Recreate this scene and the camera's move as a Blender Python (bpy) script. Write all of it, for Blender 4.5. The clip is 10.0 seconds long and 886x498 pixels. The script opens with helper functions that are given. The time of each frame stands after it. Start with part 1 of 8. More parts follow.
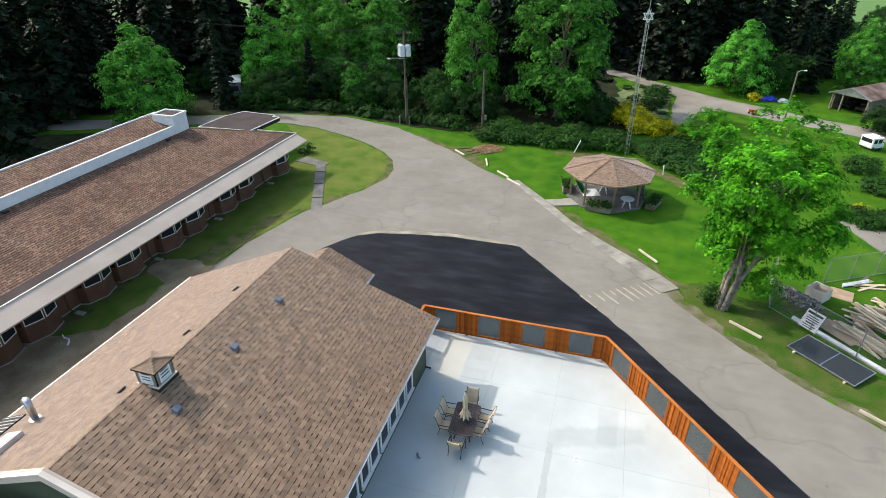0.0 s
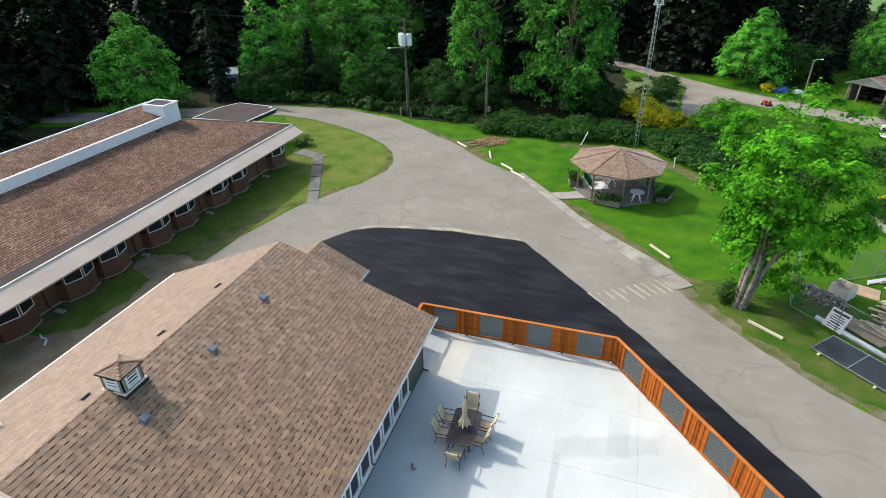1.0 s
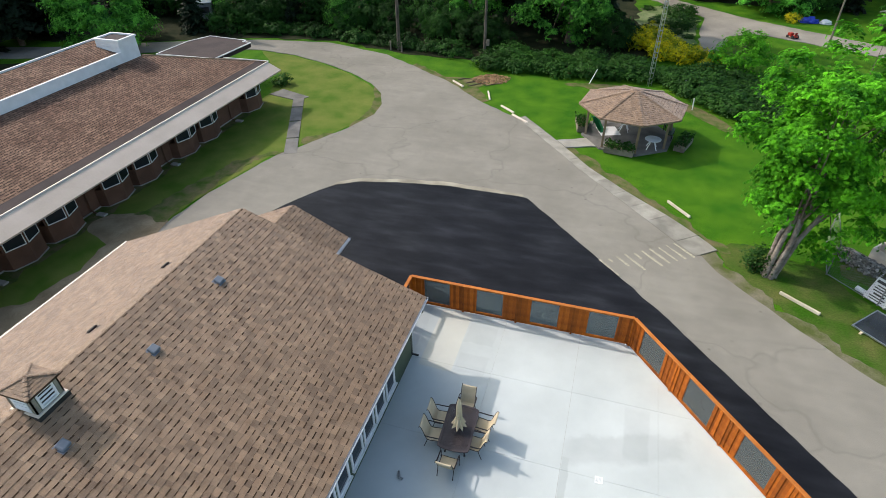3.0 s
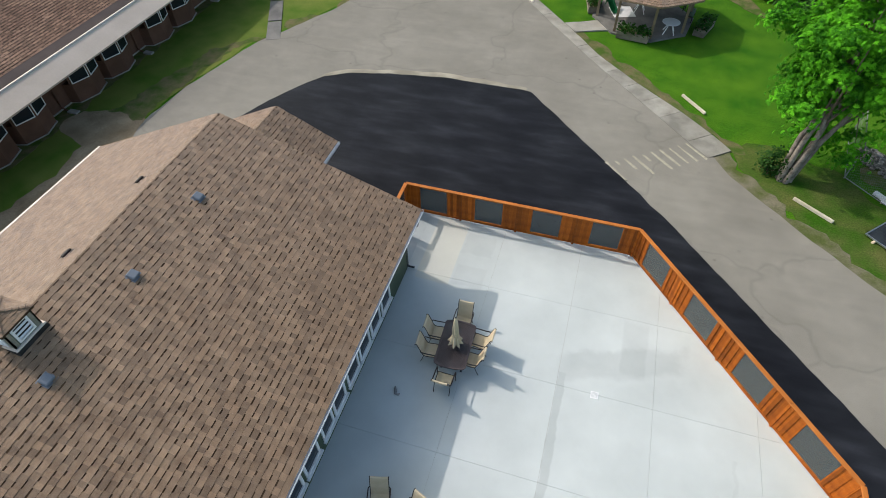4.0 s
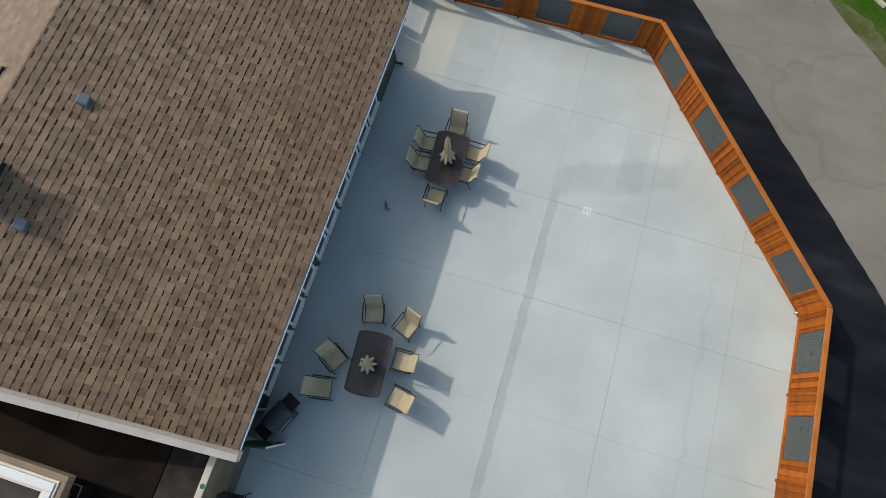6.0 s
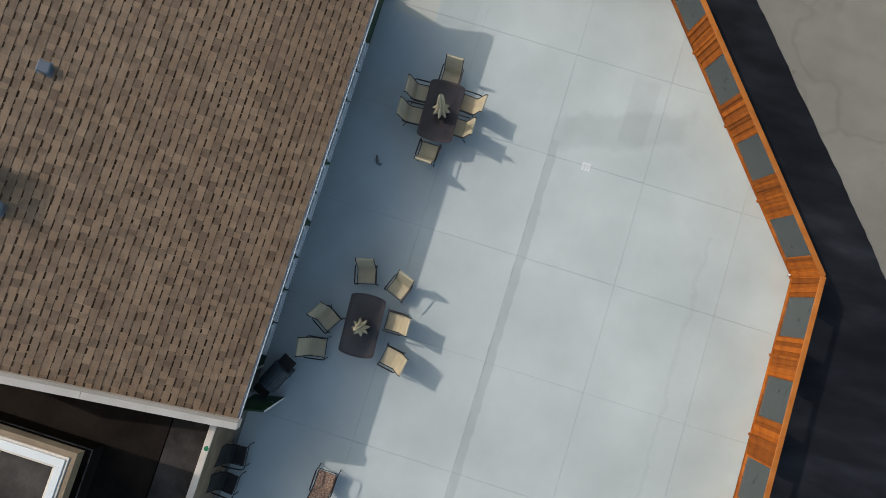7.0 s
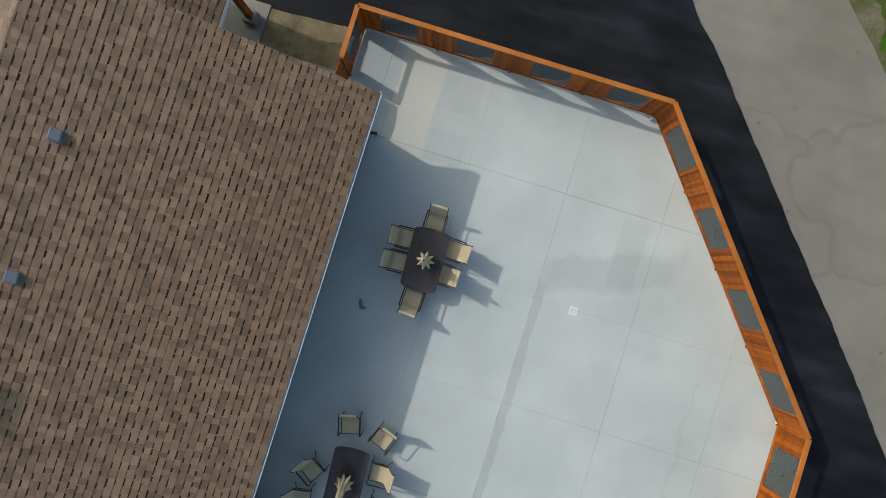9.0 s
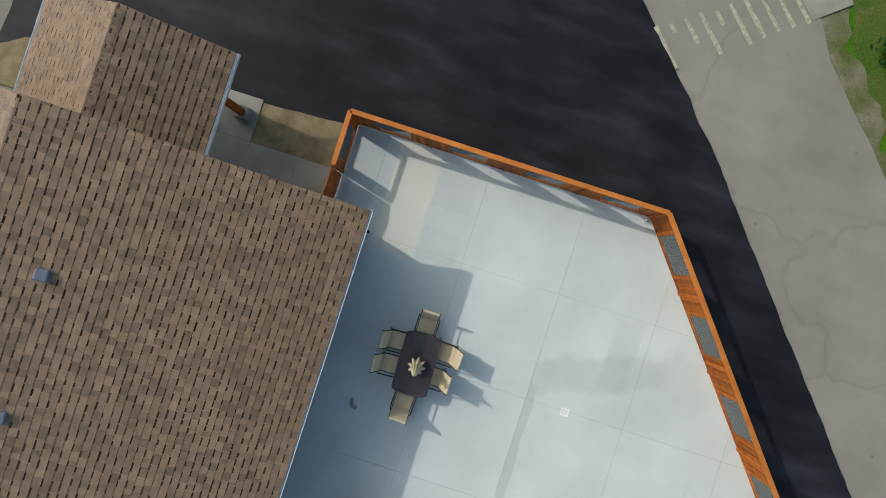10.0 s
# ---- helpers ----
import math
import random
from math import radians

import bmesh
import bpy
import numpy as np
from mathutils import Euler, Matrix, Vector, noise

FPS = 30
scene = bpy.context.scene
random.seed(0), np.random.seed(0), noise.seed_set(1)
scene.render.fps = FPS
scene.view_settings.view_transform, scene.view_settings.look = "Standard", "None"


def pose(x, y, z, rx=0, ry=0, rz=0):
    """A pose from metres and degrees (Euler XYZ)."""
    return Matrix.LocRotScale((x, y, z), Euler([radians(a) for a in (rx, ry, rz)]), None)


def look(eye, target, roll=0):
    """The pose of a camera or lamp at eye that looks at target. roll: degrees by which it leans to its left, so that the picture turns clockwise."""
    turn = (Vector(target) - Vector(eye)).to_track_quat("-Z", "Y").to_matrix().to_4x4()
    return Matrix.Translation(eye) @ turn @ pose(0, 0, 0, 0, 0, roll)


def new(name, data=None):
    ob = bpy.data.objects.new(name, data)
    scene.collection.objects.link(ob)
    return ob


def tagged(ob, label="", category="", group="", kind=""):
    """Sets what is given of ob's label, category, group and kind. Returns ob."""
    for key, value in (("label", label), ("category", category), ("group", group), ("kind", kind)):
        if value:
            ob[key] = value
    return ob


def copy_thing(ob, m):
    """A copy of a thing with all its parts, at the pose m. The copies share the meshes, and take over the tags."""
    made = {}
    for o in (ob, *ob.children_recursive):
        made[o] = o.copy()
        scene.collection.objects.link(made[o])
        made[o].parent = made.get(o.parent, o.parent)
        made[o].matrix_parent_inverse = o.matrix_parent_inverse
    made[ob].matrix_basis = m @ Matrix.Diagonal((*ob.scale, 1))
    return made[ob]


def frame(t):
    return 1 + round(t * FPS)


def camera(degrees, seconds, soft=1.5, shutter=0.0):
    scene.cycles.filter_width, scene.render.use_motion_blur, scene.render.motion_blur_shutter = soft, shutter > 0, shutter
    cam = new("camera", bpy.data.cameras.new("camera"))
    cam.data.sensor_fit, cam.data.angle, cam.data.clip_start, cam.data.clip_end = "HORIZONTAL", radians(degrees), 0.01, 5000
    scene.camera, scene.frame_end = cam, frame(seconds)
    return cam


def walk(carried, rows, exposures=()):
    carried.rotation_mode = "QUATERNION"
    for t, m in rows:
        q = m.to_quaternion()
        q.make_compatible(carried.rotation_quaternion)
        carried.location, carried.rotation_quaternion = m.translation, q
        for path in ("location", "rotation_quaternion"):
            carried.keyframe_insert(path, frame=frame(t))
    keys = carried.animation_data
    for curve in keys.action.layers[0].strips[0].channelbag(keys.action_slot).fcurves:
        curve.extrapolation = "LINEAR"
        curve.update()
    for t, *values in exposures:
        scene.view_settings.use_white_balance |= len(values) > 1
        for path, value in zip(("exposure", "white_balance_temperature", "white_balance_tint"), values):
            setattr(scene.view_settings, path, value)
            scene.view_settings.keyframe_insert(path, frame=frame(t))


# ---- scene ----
cam = camera(76.50, 10.0, soft=0.8)
# seconds, place of the eye, turn about x, y and z in degrees
PATH = [
    (0, 6.877, -21.055, 19.249, 60.52, 0.27, 17.04),
    (0.5, 6.787, -20.274, 18.713, 60.30, 0.46, 17.23),
    (1, 6.697, -19.453, 18.202, 60.22, 0.51, 17.49),
    (1.5, 6.556, -18.633, 17.813, 60.19, 0.63, 17.62),
    (2, 6.315, -17.685, 17.565, 60.15, 0.66, 17.39),
    (3.5, 5.463, -14.641, 17.285, 48.00, 0.50, 17.06),
    (4, 5.326, -13.946, 17.317, 41.84, 0.55, 17.00),
    (4.5, 5.218, -13.612, 17.345, 35.48, 0.43, 16.86),
    (5, 5.116, -13.065, 17.426, 28.97, 0.47, 16.84),
    (5.5, 4.903, -12.358, 17.505, 22.51, 0.37, 16.67),
    (6, 4.683, -11.449, 17.587, 15.93, 0.03, 16.91),
    (7.5, 3.959, -7.945, 17.725, 2.17, -0.05, 17.22),
    (8, 3.657, -6.714, 17.736, 2.08, -0.16, 17.14),
    (8.5, 3.345, -5.316, 17.728, 1.82, -0.16, 17.14),
    (9, 3.077, -3.826, 17.722, 1.56, 0.02, 17.27),
    (9.5, 2.782, -2.223, 17.724, 1.29, 0.24, 17.51),
    (10, 2.289, -0.452, 17.687, 0.53, 0.09, 17.84),
]
walk(cam, [(t, pose(*p)) for t, *p in PATH], [(0, 0.35, 6760, 18), (2.2, 0.38, 6760, 18), (3.5, 0.04, 6740, 17), (4.0, -0.03, 6740, 16.5), (5.0, -0.38, 6720, 15.5), (5.5, -0.46, 6730, 14.5), (6.0, -0.54, 6730, 14.5), (7.5, -0.61, 6730, 14.5), (9.0, -0.59, 6720, 13.5), (10.0, -0.37, 6700, 12.5)])
from mathutils.geometry import tessellate_polygon

# ---- daylight: afternoon sun over the west roof, clear sky ----
SUN_TO = Vector((-3.30, 0.84, 2.90)).normalized()
world = bpy.data.worlds.new("sky")
scene.world = world
world.use_nodes = True
wn = world.node_tree.nodes
sky = wn.new("ShaderNodeTexSky")
sky.sky_type = "NISHITA"
sky.sun_disc = False
sky.sun_elevation = math.asin(SUN_TO.z)
sky.sun_rotation = math.atan2(SUN_TO.x, SUN_TO.y)
sky.air_density, sky.dust_density, sky.ozone_density = 0.65, 2.2, 0.0
haze = wn.new("ShaderNodeMix")
haze.data_type, haze.blend_type = "RGBA", "MULTIPLY"
haze.inputs["Factor"].default_value, haze.inputs["B"].default_value = 1.0, (0.94, 1.07, 0.98, 1)
world.node_tree.links.new(sky.outputs[0], haze.inputs["A"])
world.node_tree.links.new(haze.outputs["Result"], wn["Background"].inputs[0])
wn["Background"].inputs[1].default_value = 0.28
sun_lamp = bpy.data.lights.new("sun", "SUN")
sun_lamp.energy, sun_lamp.angle, sun_lamp.color = 2.41, radians(0.8), (1.0, 0.975, 0.94)
sun = new("sun", sun_lamp)
sun.matrix_world = look(SUN_TO * 60, (0, 0, 0))


# ---- materials ----
def shader(name, c1, c2, scale=4.0, rough=0.8, bump=0.0, bump_scale=40.0, metal=0.0, fine=0.35, spread=(0.35, 0.65), piece=0.0, island=0.0, spec=0.4):
    """A surface with colour drifting between c1 and c2 (broad noise), fine grain, bump, and a drift per piece or per island."""
    m = bpy.data.materials.new(name)
    m.use_nodes = True
    t, n, l = m.node_tree, m.node_tree.nodes, m.node_tree.links
    b = n["Principled BSDF"]
    co = n.new("ShaderNodeTexCoord")
    broad = n.new("ShaderNodeTexNoise")
    broad.inputs["Scale"].default_value, broad.inputs["Detail"].default_value = scale, 5
    l.new(co.outputs["Object"], broad.inputs["Vector"])
    grain = n.new("ShaderNodeTexNoise")
    grain.inputs["Scale"].default_value, grain.inputs["Detail"].default_value = bump_scale, 3
    l.new(co.outputs["Object"], grain.inputs["Vector"])
    ramp = n.new("ShaderNodeMapRange")
    ramp.inputs[1].default_value, ramp.inputs[2].default_value = spread
    l.new(broad.outputs["Fac"], ramp.inputs[0])
    mix = n.new("ShaderNodeMix")
    mix.data_type = "RGBA"
    mix.inputs["A"].default_value, mix.inputs["B"].default_value = (*c1, 1), (*c2, 1)
    l.new(ramp.outputs[0], mix.inputs["Factor"])
    val = n.new("ShaderNodeMapRange")
    val.inputs[3].default_value, val.inputs[4].default_value = 1 - fine, 1 + fine
    l.new(grain.outputs["Fac"], val.inputs[0])
    last = val.outputs[0]
    if piece or island:
        if piece:
            src = n.new("ShaderNodeObjectInfo").outputs["Random"]
        else:
            src = n.new("ShaderNodeNewGeometry").outputs["Random Per Island"]
        per = n.new("ShaderNodeMapRange")
        k = piece or island
        per.inputs[3].default_value, per.inputs[4].default_value = 1 - k, 1 + k
        l.new(src, per.inputs[0])
        mul = n.new("ShaderNodeMath")
        mul.operation = "MULTIPLY"
        l.new(last, mul.inputs[0])
        l.new(per.outputs[0], mul.inputs[1])
        last = mul.outputs[0]
    hsv = n.new("ShaderNodeHueSaturation")
    l.new(mix.outputs["Result"], hsv.inputs["Color"])
    l.new(last, hsv.inputs["Value"])
    l.new(hsv.outputs[0], b.inputs["Base Color"])
    b.inputs["Roughness"].default_value, b.inputs["Metallic"].default_value = rough, metal
    b.inputs["Specular IOR Level"].default_value = spec
    if bump:
        bp = n.new("ShaderNodeBump")
        bp.inputs["Strength"].default_value, bp.inputs["Distance"].default_value = bump, 0.02
        l.new(grain.outputs["Fac"], bp.inputs["Height"])
        l.new(bp.outputs[0], b.inputs["Normal"])
    return m


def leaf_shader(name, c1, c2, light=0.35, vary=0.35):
    """Foliage: colour by blade and, by spray, painted lit clumps and dark gaps; some light passing through the blades.
    """
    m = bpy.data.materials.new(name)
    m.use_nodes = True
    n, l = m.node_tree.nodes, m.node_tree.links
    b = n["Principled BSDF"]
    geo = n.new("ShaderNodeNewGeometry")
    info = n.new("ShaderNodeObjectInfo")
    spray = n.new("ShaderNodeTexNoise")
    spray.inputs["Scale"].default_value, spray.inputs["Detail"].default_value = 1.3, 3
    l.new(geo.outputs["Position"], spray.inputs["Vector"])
    clump_light = n.new("ShaderNodeMapRange")
    clump_light.inputs[1].default_value, clump_light.inputs[2].default_value = 0.41, 0.62
    l.new(spray.outputs["Fac"], clump_light.inputs[0])
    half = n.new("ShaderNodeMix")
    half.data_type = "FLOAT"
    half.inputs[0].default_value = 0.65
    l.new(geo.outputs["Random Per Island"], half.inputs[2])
    l.new(clump_light.outputs[0], half.inputs[3])
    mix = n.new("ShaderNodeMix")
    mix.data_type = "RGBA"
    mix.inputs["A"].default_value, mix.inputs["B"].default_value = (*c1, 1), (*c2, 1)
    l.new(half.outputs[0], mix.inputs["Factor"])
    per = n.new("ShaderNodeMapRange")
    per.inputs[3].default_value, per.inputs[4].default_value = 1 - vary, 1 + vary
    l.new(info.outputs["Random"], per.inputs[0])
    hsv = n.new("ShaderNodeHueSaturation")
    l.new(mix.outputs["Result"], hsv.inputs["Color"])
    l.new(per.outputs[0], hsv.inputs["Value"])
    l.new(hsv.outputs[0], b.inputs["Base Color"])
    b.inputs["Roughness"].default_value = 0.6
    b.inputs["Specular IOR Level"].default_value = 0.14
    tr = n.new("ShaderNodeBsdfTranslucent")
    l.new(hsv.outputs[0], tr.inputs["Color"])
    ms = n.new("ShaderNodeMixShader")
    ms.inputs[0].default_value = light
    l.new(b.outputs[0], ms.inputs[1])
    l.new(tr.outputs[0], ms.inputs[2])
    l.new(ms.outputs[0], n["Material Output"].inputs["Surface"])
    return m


def pane_shader(name, tint, gloss, clear=0.8):
    """A thin pane: mostly see-through, with a mirror-like sheen that grows at a slant."""
    m = bpy.data.materials.new(name)
    m.use_nodes = True
    n, l = m.node_tree.nodes, m.node_tree.links
    n.remove(n["Principled BSDF"])
    tp = n.new("ShaderNodeBsdfTransparent")
    tp.inputs[0].default_value = (*tint, 1)
    df = n.new("ShaderNodeBsdfDiffuse")
    df.inputs[0].default_value = (0.35, 0.40, 0.40, 1)
    m0 = n.new("ShaderNodeMixShader")
    m0.inputs[0].default_value = 1 - clear
    l.new(tp.outputs[0], m0.inputs[1])
    l.new(df.outputs[0], m0.inputs[2])
    gl = n.new("ShaderNodeBsdfGlossy")
    gl.inputs["Roughness"].default_value = 0.02
    fr = n.new("ShaderNodeFresnel")
    fr.inputs[0].default_value = gloss
    ms = n.new("ShaderNodeMixShader")
    l.new(fr.outputs[0], ms.inputs[0])
    l.new(m0.outputs[0], ms.inputs[1])
    l.new(gl.outputs[0], ms.inputs[2])
    l.new(ms.outputs[0], n["Material Output"].inputs["Surface"])
    return m


def land():
    """Lawn near by; paler pasture on the open land to the north-east."""
    m = shader("grass", (0.022, 0.107, 0.003), (0.070, 0.172, 0.007), 0.55, 0.9, 0.9, 14, fine=0.75, spread=(0.3, 0.7), spec=0.1)
    n, l = m.node_tree.nodes, m.node_tree.links
    mix0 = next(k for k in n if k.type == "MIX")
    hsv = next(k for k in n if k.type == "HUE_SAT")
    geo = n.new("ShaderNodeNewGeometry")
    sep = n.new("ShaderNodeSeparateXYZ")
    l.new(geo.outputs["Position"], sep.inputs[0])
    far = n.new("ShaderNodeMapRange")
    far.inputs[1].default_value, far.inputs[2].default_value = 84, 92
    l.new(sep.outputs["Y"], far.inputs[0])
    broad = n.new("ShaderNodeTexNoise")
    broad.inputs["Scale"].default_value = 0.05
    l.new(geo.outputs["Position"], broad.inputs["Vector"])
    past = n.new("ShaderNodeMix")
    past.data_type = "RGBA"
    past.inputs["A"].default_value, past.inputs["B"].default_value = (0.085, 0.185, 0.05, 1), (0.14, 0.245, 0.08, 1)
    l.new(broad.outputs["Fac"], past.inputs["Factor"])
    both = n.new("ShaderNodeMix")
    both.data_type = "RGBA"
    l.new(far.outputs[0], both.inputs["Factor"])
    l.new(mix0.outputs["Result"], both.inputs["A"])
    l.new(past.outputs["Result"], both.inputs["B"])
    l.new(both.outputs["Result"], hsv.inputs["Color"])
    return m


def tar():
    """Fresh black asphalt: paler roller streaks and scuffs drawn out along the drive."""
    m = shader("fresh asphalt", (0.0118, 0.0127, 0.0156), (0.0195, 0.0208, 0.0244), 0.35, 0.5, 0.15, 90, fine=0.3, spec=0.07)
    m.node_tree.nodes["Principled BSDF"].inputs["Sheen Weight"].default_value = 0.22
    m.node_tree.nodes["Principled BSDF"].inputs["Sheen Roughness"].default_value = 0.17
    n, l = m.node_tree.nodes, m.node_tree.links
    hsv = next(k for k in n if k.type == "HUE_SAT")
    last = hsv.inputs["Value"].links[0].from_socket
    co = n.new("ShaderNodeTexCoord")
    for turn, size, k0, k1 in ((-51, (0.3, 1.1, 1), 0.85, 1.6), (12, (0.5, 1.6, 1), 0.9, 1.45)):
        mp = n.new("ShaderNodeMapping")
        mp.inputs["Rotation"].default_value = (0, 0, radians(turn))
        mp.inputs["Scale"].default_value = size
        l.new(co.outputs["Object"], mp.inputs["Vector"])
        ns = n.new("ShaderNodeTexNoise")
        ns.inputs["Scale"].default_value, ns.inputs["Detail"].default_value = 1.0, 6
        l.new(mp.outputs[0], ns.inputs["Vector"])
        mr = n.new("ShaderNodeMapRange")
        mr.inputs[1].default_value, mr.inputs[2].default_value, mr.inputs[3].default_value, mr.inputs[4].default_value = 0.45, 0.75, k0, k1
        l.new(ns.outputs["Fac"], mr.inputs[0])
        mul = n.new("ShaderNodeMath")
        mul.operation = "MULTIPLY"
        l.new(last, mul.inputs[0])
        l.new(mr.outputs[0], mul.inputs[1])
        last = mul.outputs[0]
    l.new(last, hsv.inputs["Value"])
    return m


GRASS = land()
SOIL = shader("soil", (0.22, 0.158, 0.092), (0.34, 0.26, 0.165), 0.8, 0.95, 0.8, 18, fine=0.5, spec=0.1)
FOREST_GROUND = shader("forest floor", (0.012, 0.020, 0.007), (0.034, 0.036, 0.016), 0.6, 0.95, 0.8, 8, fine=0.5, spec=0.1)
def worn_asphalt(name, c1, c2, crack=0.14):
    """Old asphalt: broad pale and dark wear, blotchy oil marks and thin winding cracks."""
    m = shader(name, c1, c2, 0.22, 0.9, 0.5, 30, fine=0.30, spread=(0.15, 0.85), spec=0.25)
    n, l = m.node_tree.nodes, m.node_tree.links
    hsv = next(k for k in n if k.type == "HUE_SAT")
    co = n.new("ShaderNodeTexCoord")
    blot = n.new("ShaderNodeTexNoise")
    blot.inputs["Scale"].default_value, blot.inputs["Detail"].default_value, blot.inputs["Roughness"].default_value = 1.1, 8, 0.7
    l.new(co.outputs["Object"], blot.inputs["Vector"])
    br = n.new("ShaderNodeMapRange")
    br.inputs[1].default_value, br.inputs[2].default_value, br.inputs[3].default_value, br.inputs[4].default_value = 0.32, 0.68, 0.93, 1.05
    l.new(blot.outputs["Fac"], br.inputs[0])
    warp = n.new("ShaderNodeTexNoise")
    warp.inputs["Scale"].default_value = 0.5
    l.new(co.outputs["Object"], warp.inputs["Vector"])
    add = n.new("ShaderNodeVectorMath")
    add.operation = "MULTIPLY_ADD"
    add.inputs[1].default_value = (2.5, 2.5, 2.5)
    l.new(warp.outputs["Color"], add.inputs[0])
    l.new(co.outputs["Object"], add.inputs[2])
    vor = n.new("ShaderNodeTexVoronoi")
    vor.feature = "DISTANCE_TO_EDGE"
    vor.inputs["Scale"].default_value = 0.11
    l.new(add.outputs[0], vor.inputs["Vector"])
    cr = n.new("ShaderNodeMapRange")
    cr.inputs[1].default_value, cr.inputs[2].default_value, cr.inputs[3].default_value, cr.inputs[4].default_value = 0.0, 0.012, 1 - crack, 1.0
    l.new(vor.outputs["Distance"], cr.inputs[0])
    spots = n.new("ShaderNodeTexVoronoi")
    spots.inputs["Scale"].default_value = 0.8
    l.new(co.outputs["Object"], spots.inputs["Vector"])
    sp = n.new("ShaderNodeMapRange")
    sp.inputs[1].default_value, sp.inputs[2].default_value, sp.inputs[3].default_value, sp.inputs[4].default_value = 0.02, 0.08, 0.70, 1.0
    l.new(spots.outputs["Distance"], sp.inputs[0])
    streaks = []
    for turn, size, k0, k1 in ((-51, (0.35, 1.6, 1), 0.97, 1.03), (38, (0.7, 3.0, 1), 0.985, 1.015)):
        mp = n.new("ShaderNodeMapping")
        mp.inputs["Rotation"].default_value, mp.inputs["Scale"].default_value = (0, 0, radians(turn)), size
        l.new(co.outputs["Object"], mp.inputs["Vector"])
        ns = n.new("ShaderNodeTexNoise")
        ns.inputs["Scale"].default_value, ns.inputs["Detail"].default_value, ns.inputs["Distortion"].default_value = 1.0, 7, 0.8
        l.new(mp.outputs[0], ns.inputs["Vector"])
        mr = n.new("ShaderNodeMapRange")
        mr.inputs[1].default_value, mr.inputs[2].default_value, mr.inputs[3].default_value, mr.inputs[4].default_value = 0.35, 0.65, k0, k1
        l.new(ns.outputs["Fac"], mr.inputs[0])
        streaks.append(mr)
    last = hsv.inputs["Value"].links[0].from_socket
    for extra in (br, cr, sp, *streaks):
        mul = n.new("ShaderNodeMath")
        mul.operation = "MULTIPLY"
        l.new(last, mul.inputs[0])
        l.new(extra.outputs[0], mul.inputs[1])
        last = mul.outputs[0]
    l.new(last, hsv.inputs["Value"])
    return m


ROAD = worn_asphalt("old asphalt", (0.182, 0.168, 0.138), (0.290, 0.269, 0.226), 0.13)
OLIVE_TRIM = shader("weathered olive trim paint", (0.19, 0.185, 0.14), (0.28, 0.265, 0.205), 3.0, 0.8, 0.3, 40, fine=0.25)
TAR = tar()
VERGE = shader("worn grassy soil", (0.058, 0.105, 0.016), (0.150, 0.128, 0.062), 1.3, 0.95, 0.9, 16, fine=0.5, spread=(0.35, 0.62), spec=0.1)
DUSTY = shader("dusty worn verge", (0.19, 0.168, 0.115), (0.085, 0.105, 0.030), 1.1, 0.95, 0.8, 18, fine=0.45, spread=(0.35, 0.65), spec=0.1)
GRAVEL = shader("gravel road", (0.22, 0.20, 0.165), (0.32, 0.29, 0.24), 0.25, 0.95, 0.6, 20, fine=0.35, spec=0.1)
PEBBLE = shader("pea gravel", (0.165, 0.130, 0.070), (0.285, 0.228, 0.135), 2.0, 0.9, 1.0, 45, fine=0.6, spec=0.2)
CONC = shader("concrete walk", (0.27, 0.255, 0.22), (0.37, 0.35, 0.30), 0.8, 0.9, 0.3, 60, fine=0.2, spec=0.25)
WALKSLAB = shader("worn walk slab", (0.225, 0.211, 0.178), (0.34, 0.32, 0.272), 1.1, 0.92, 0.4, 35, fine=0.35, piece=0.12, spec=0.2)
SHINGLE = shader("brown shingle", (0.192, 0.112, 0.059), (0.288, 0.183, 0.106), 2.2, 0.6, 0.8, 90, fine=0.5, spread=(0.3, 0.7), island=0.26, spec=0.4)
SHINGLE_PIECE = shader("brown shingle piece", (0.192, 0.112, 0.059), (0.288, 0.183, 0.106), 2.2, 0.6, 0.8, 90, fine=0.5, spread=(0.3, 0.7), piece=0.26, spec=0.4)
for granules in (SHINGLE, SHINGLE_PIECE):
    granules.node_tree.nodes["Principled BSDF"].inputs["Sheen Weight"].default_value = 0.42
    granules.node_tree.nodes["Principled BSDF"].inputs["Sheen Tint"].default_value = (1.0, 0.90, 0.88, 1)
    granules.node_tree.nodes["Principled BSDF"].inputs["Sheen Roughness"].default_value = 0.45
# SHINGLE_DARK and RED_DARK: roof decks, and shade painted below each course
SHINGLE_DARK = shader("dark deck and course shade", (0.050, 0.029, 0.016), (0.098, 0.060, 0.034), 1.3, 0.92, 0.6, 160, fine=0.3, island=0.3, spec=0.15)
RED_SHINGLE = shader("red brown shingle", (0.165, 0.090, 0.060), (0.258, 0.158, 0.108), 0.6, 0.85, 0.5, 120, fine=0.3, spread=(0.25, 0.7), island=0.3, spec=0.2)
RED_DARK = shader("dark red deck and course shade", (0.035, 0.024, 0.018), (0.07, 0.045, 0.033), 0.5, 0.92, 0.5, 120, fine=0.3, island=0.3, spec=0.15)
ROUGHLAWN = shader("rough olive lawn", (0.060, 0.130, 0.012), (0.160, 0.180, 0.040), 0.5, 0.95, 0.5, 30, fine=0.5, spread=(0.28, 0.72), spec=0.1)
OLDCONC = shader("old dark concrete", (0.13, 0.125, 0.115), (0.21, 0.20, 0.18), 0.9, 0.9, 0.4, 40, fine=0.3, spec=0.2)
CEDAR = shader("oiled cedar", (0.25, 0.056, 0.004), (0.41, 0.108, 0.008), 3.0, 0.6, 0.3, 70, fine=0.3, piece=0.34, spec=0.2)
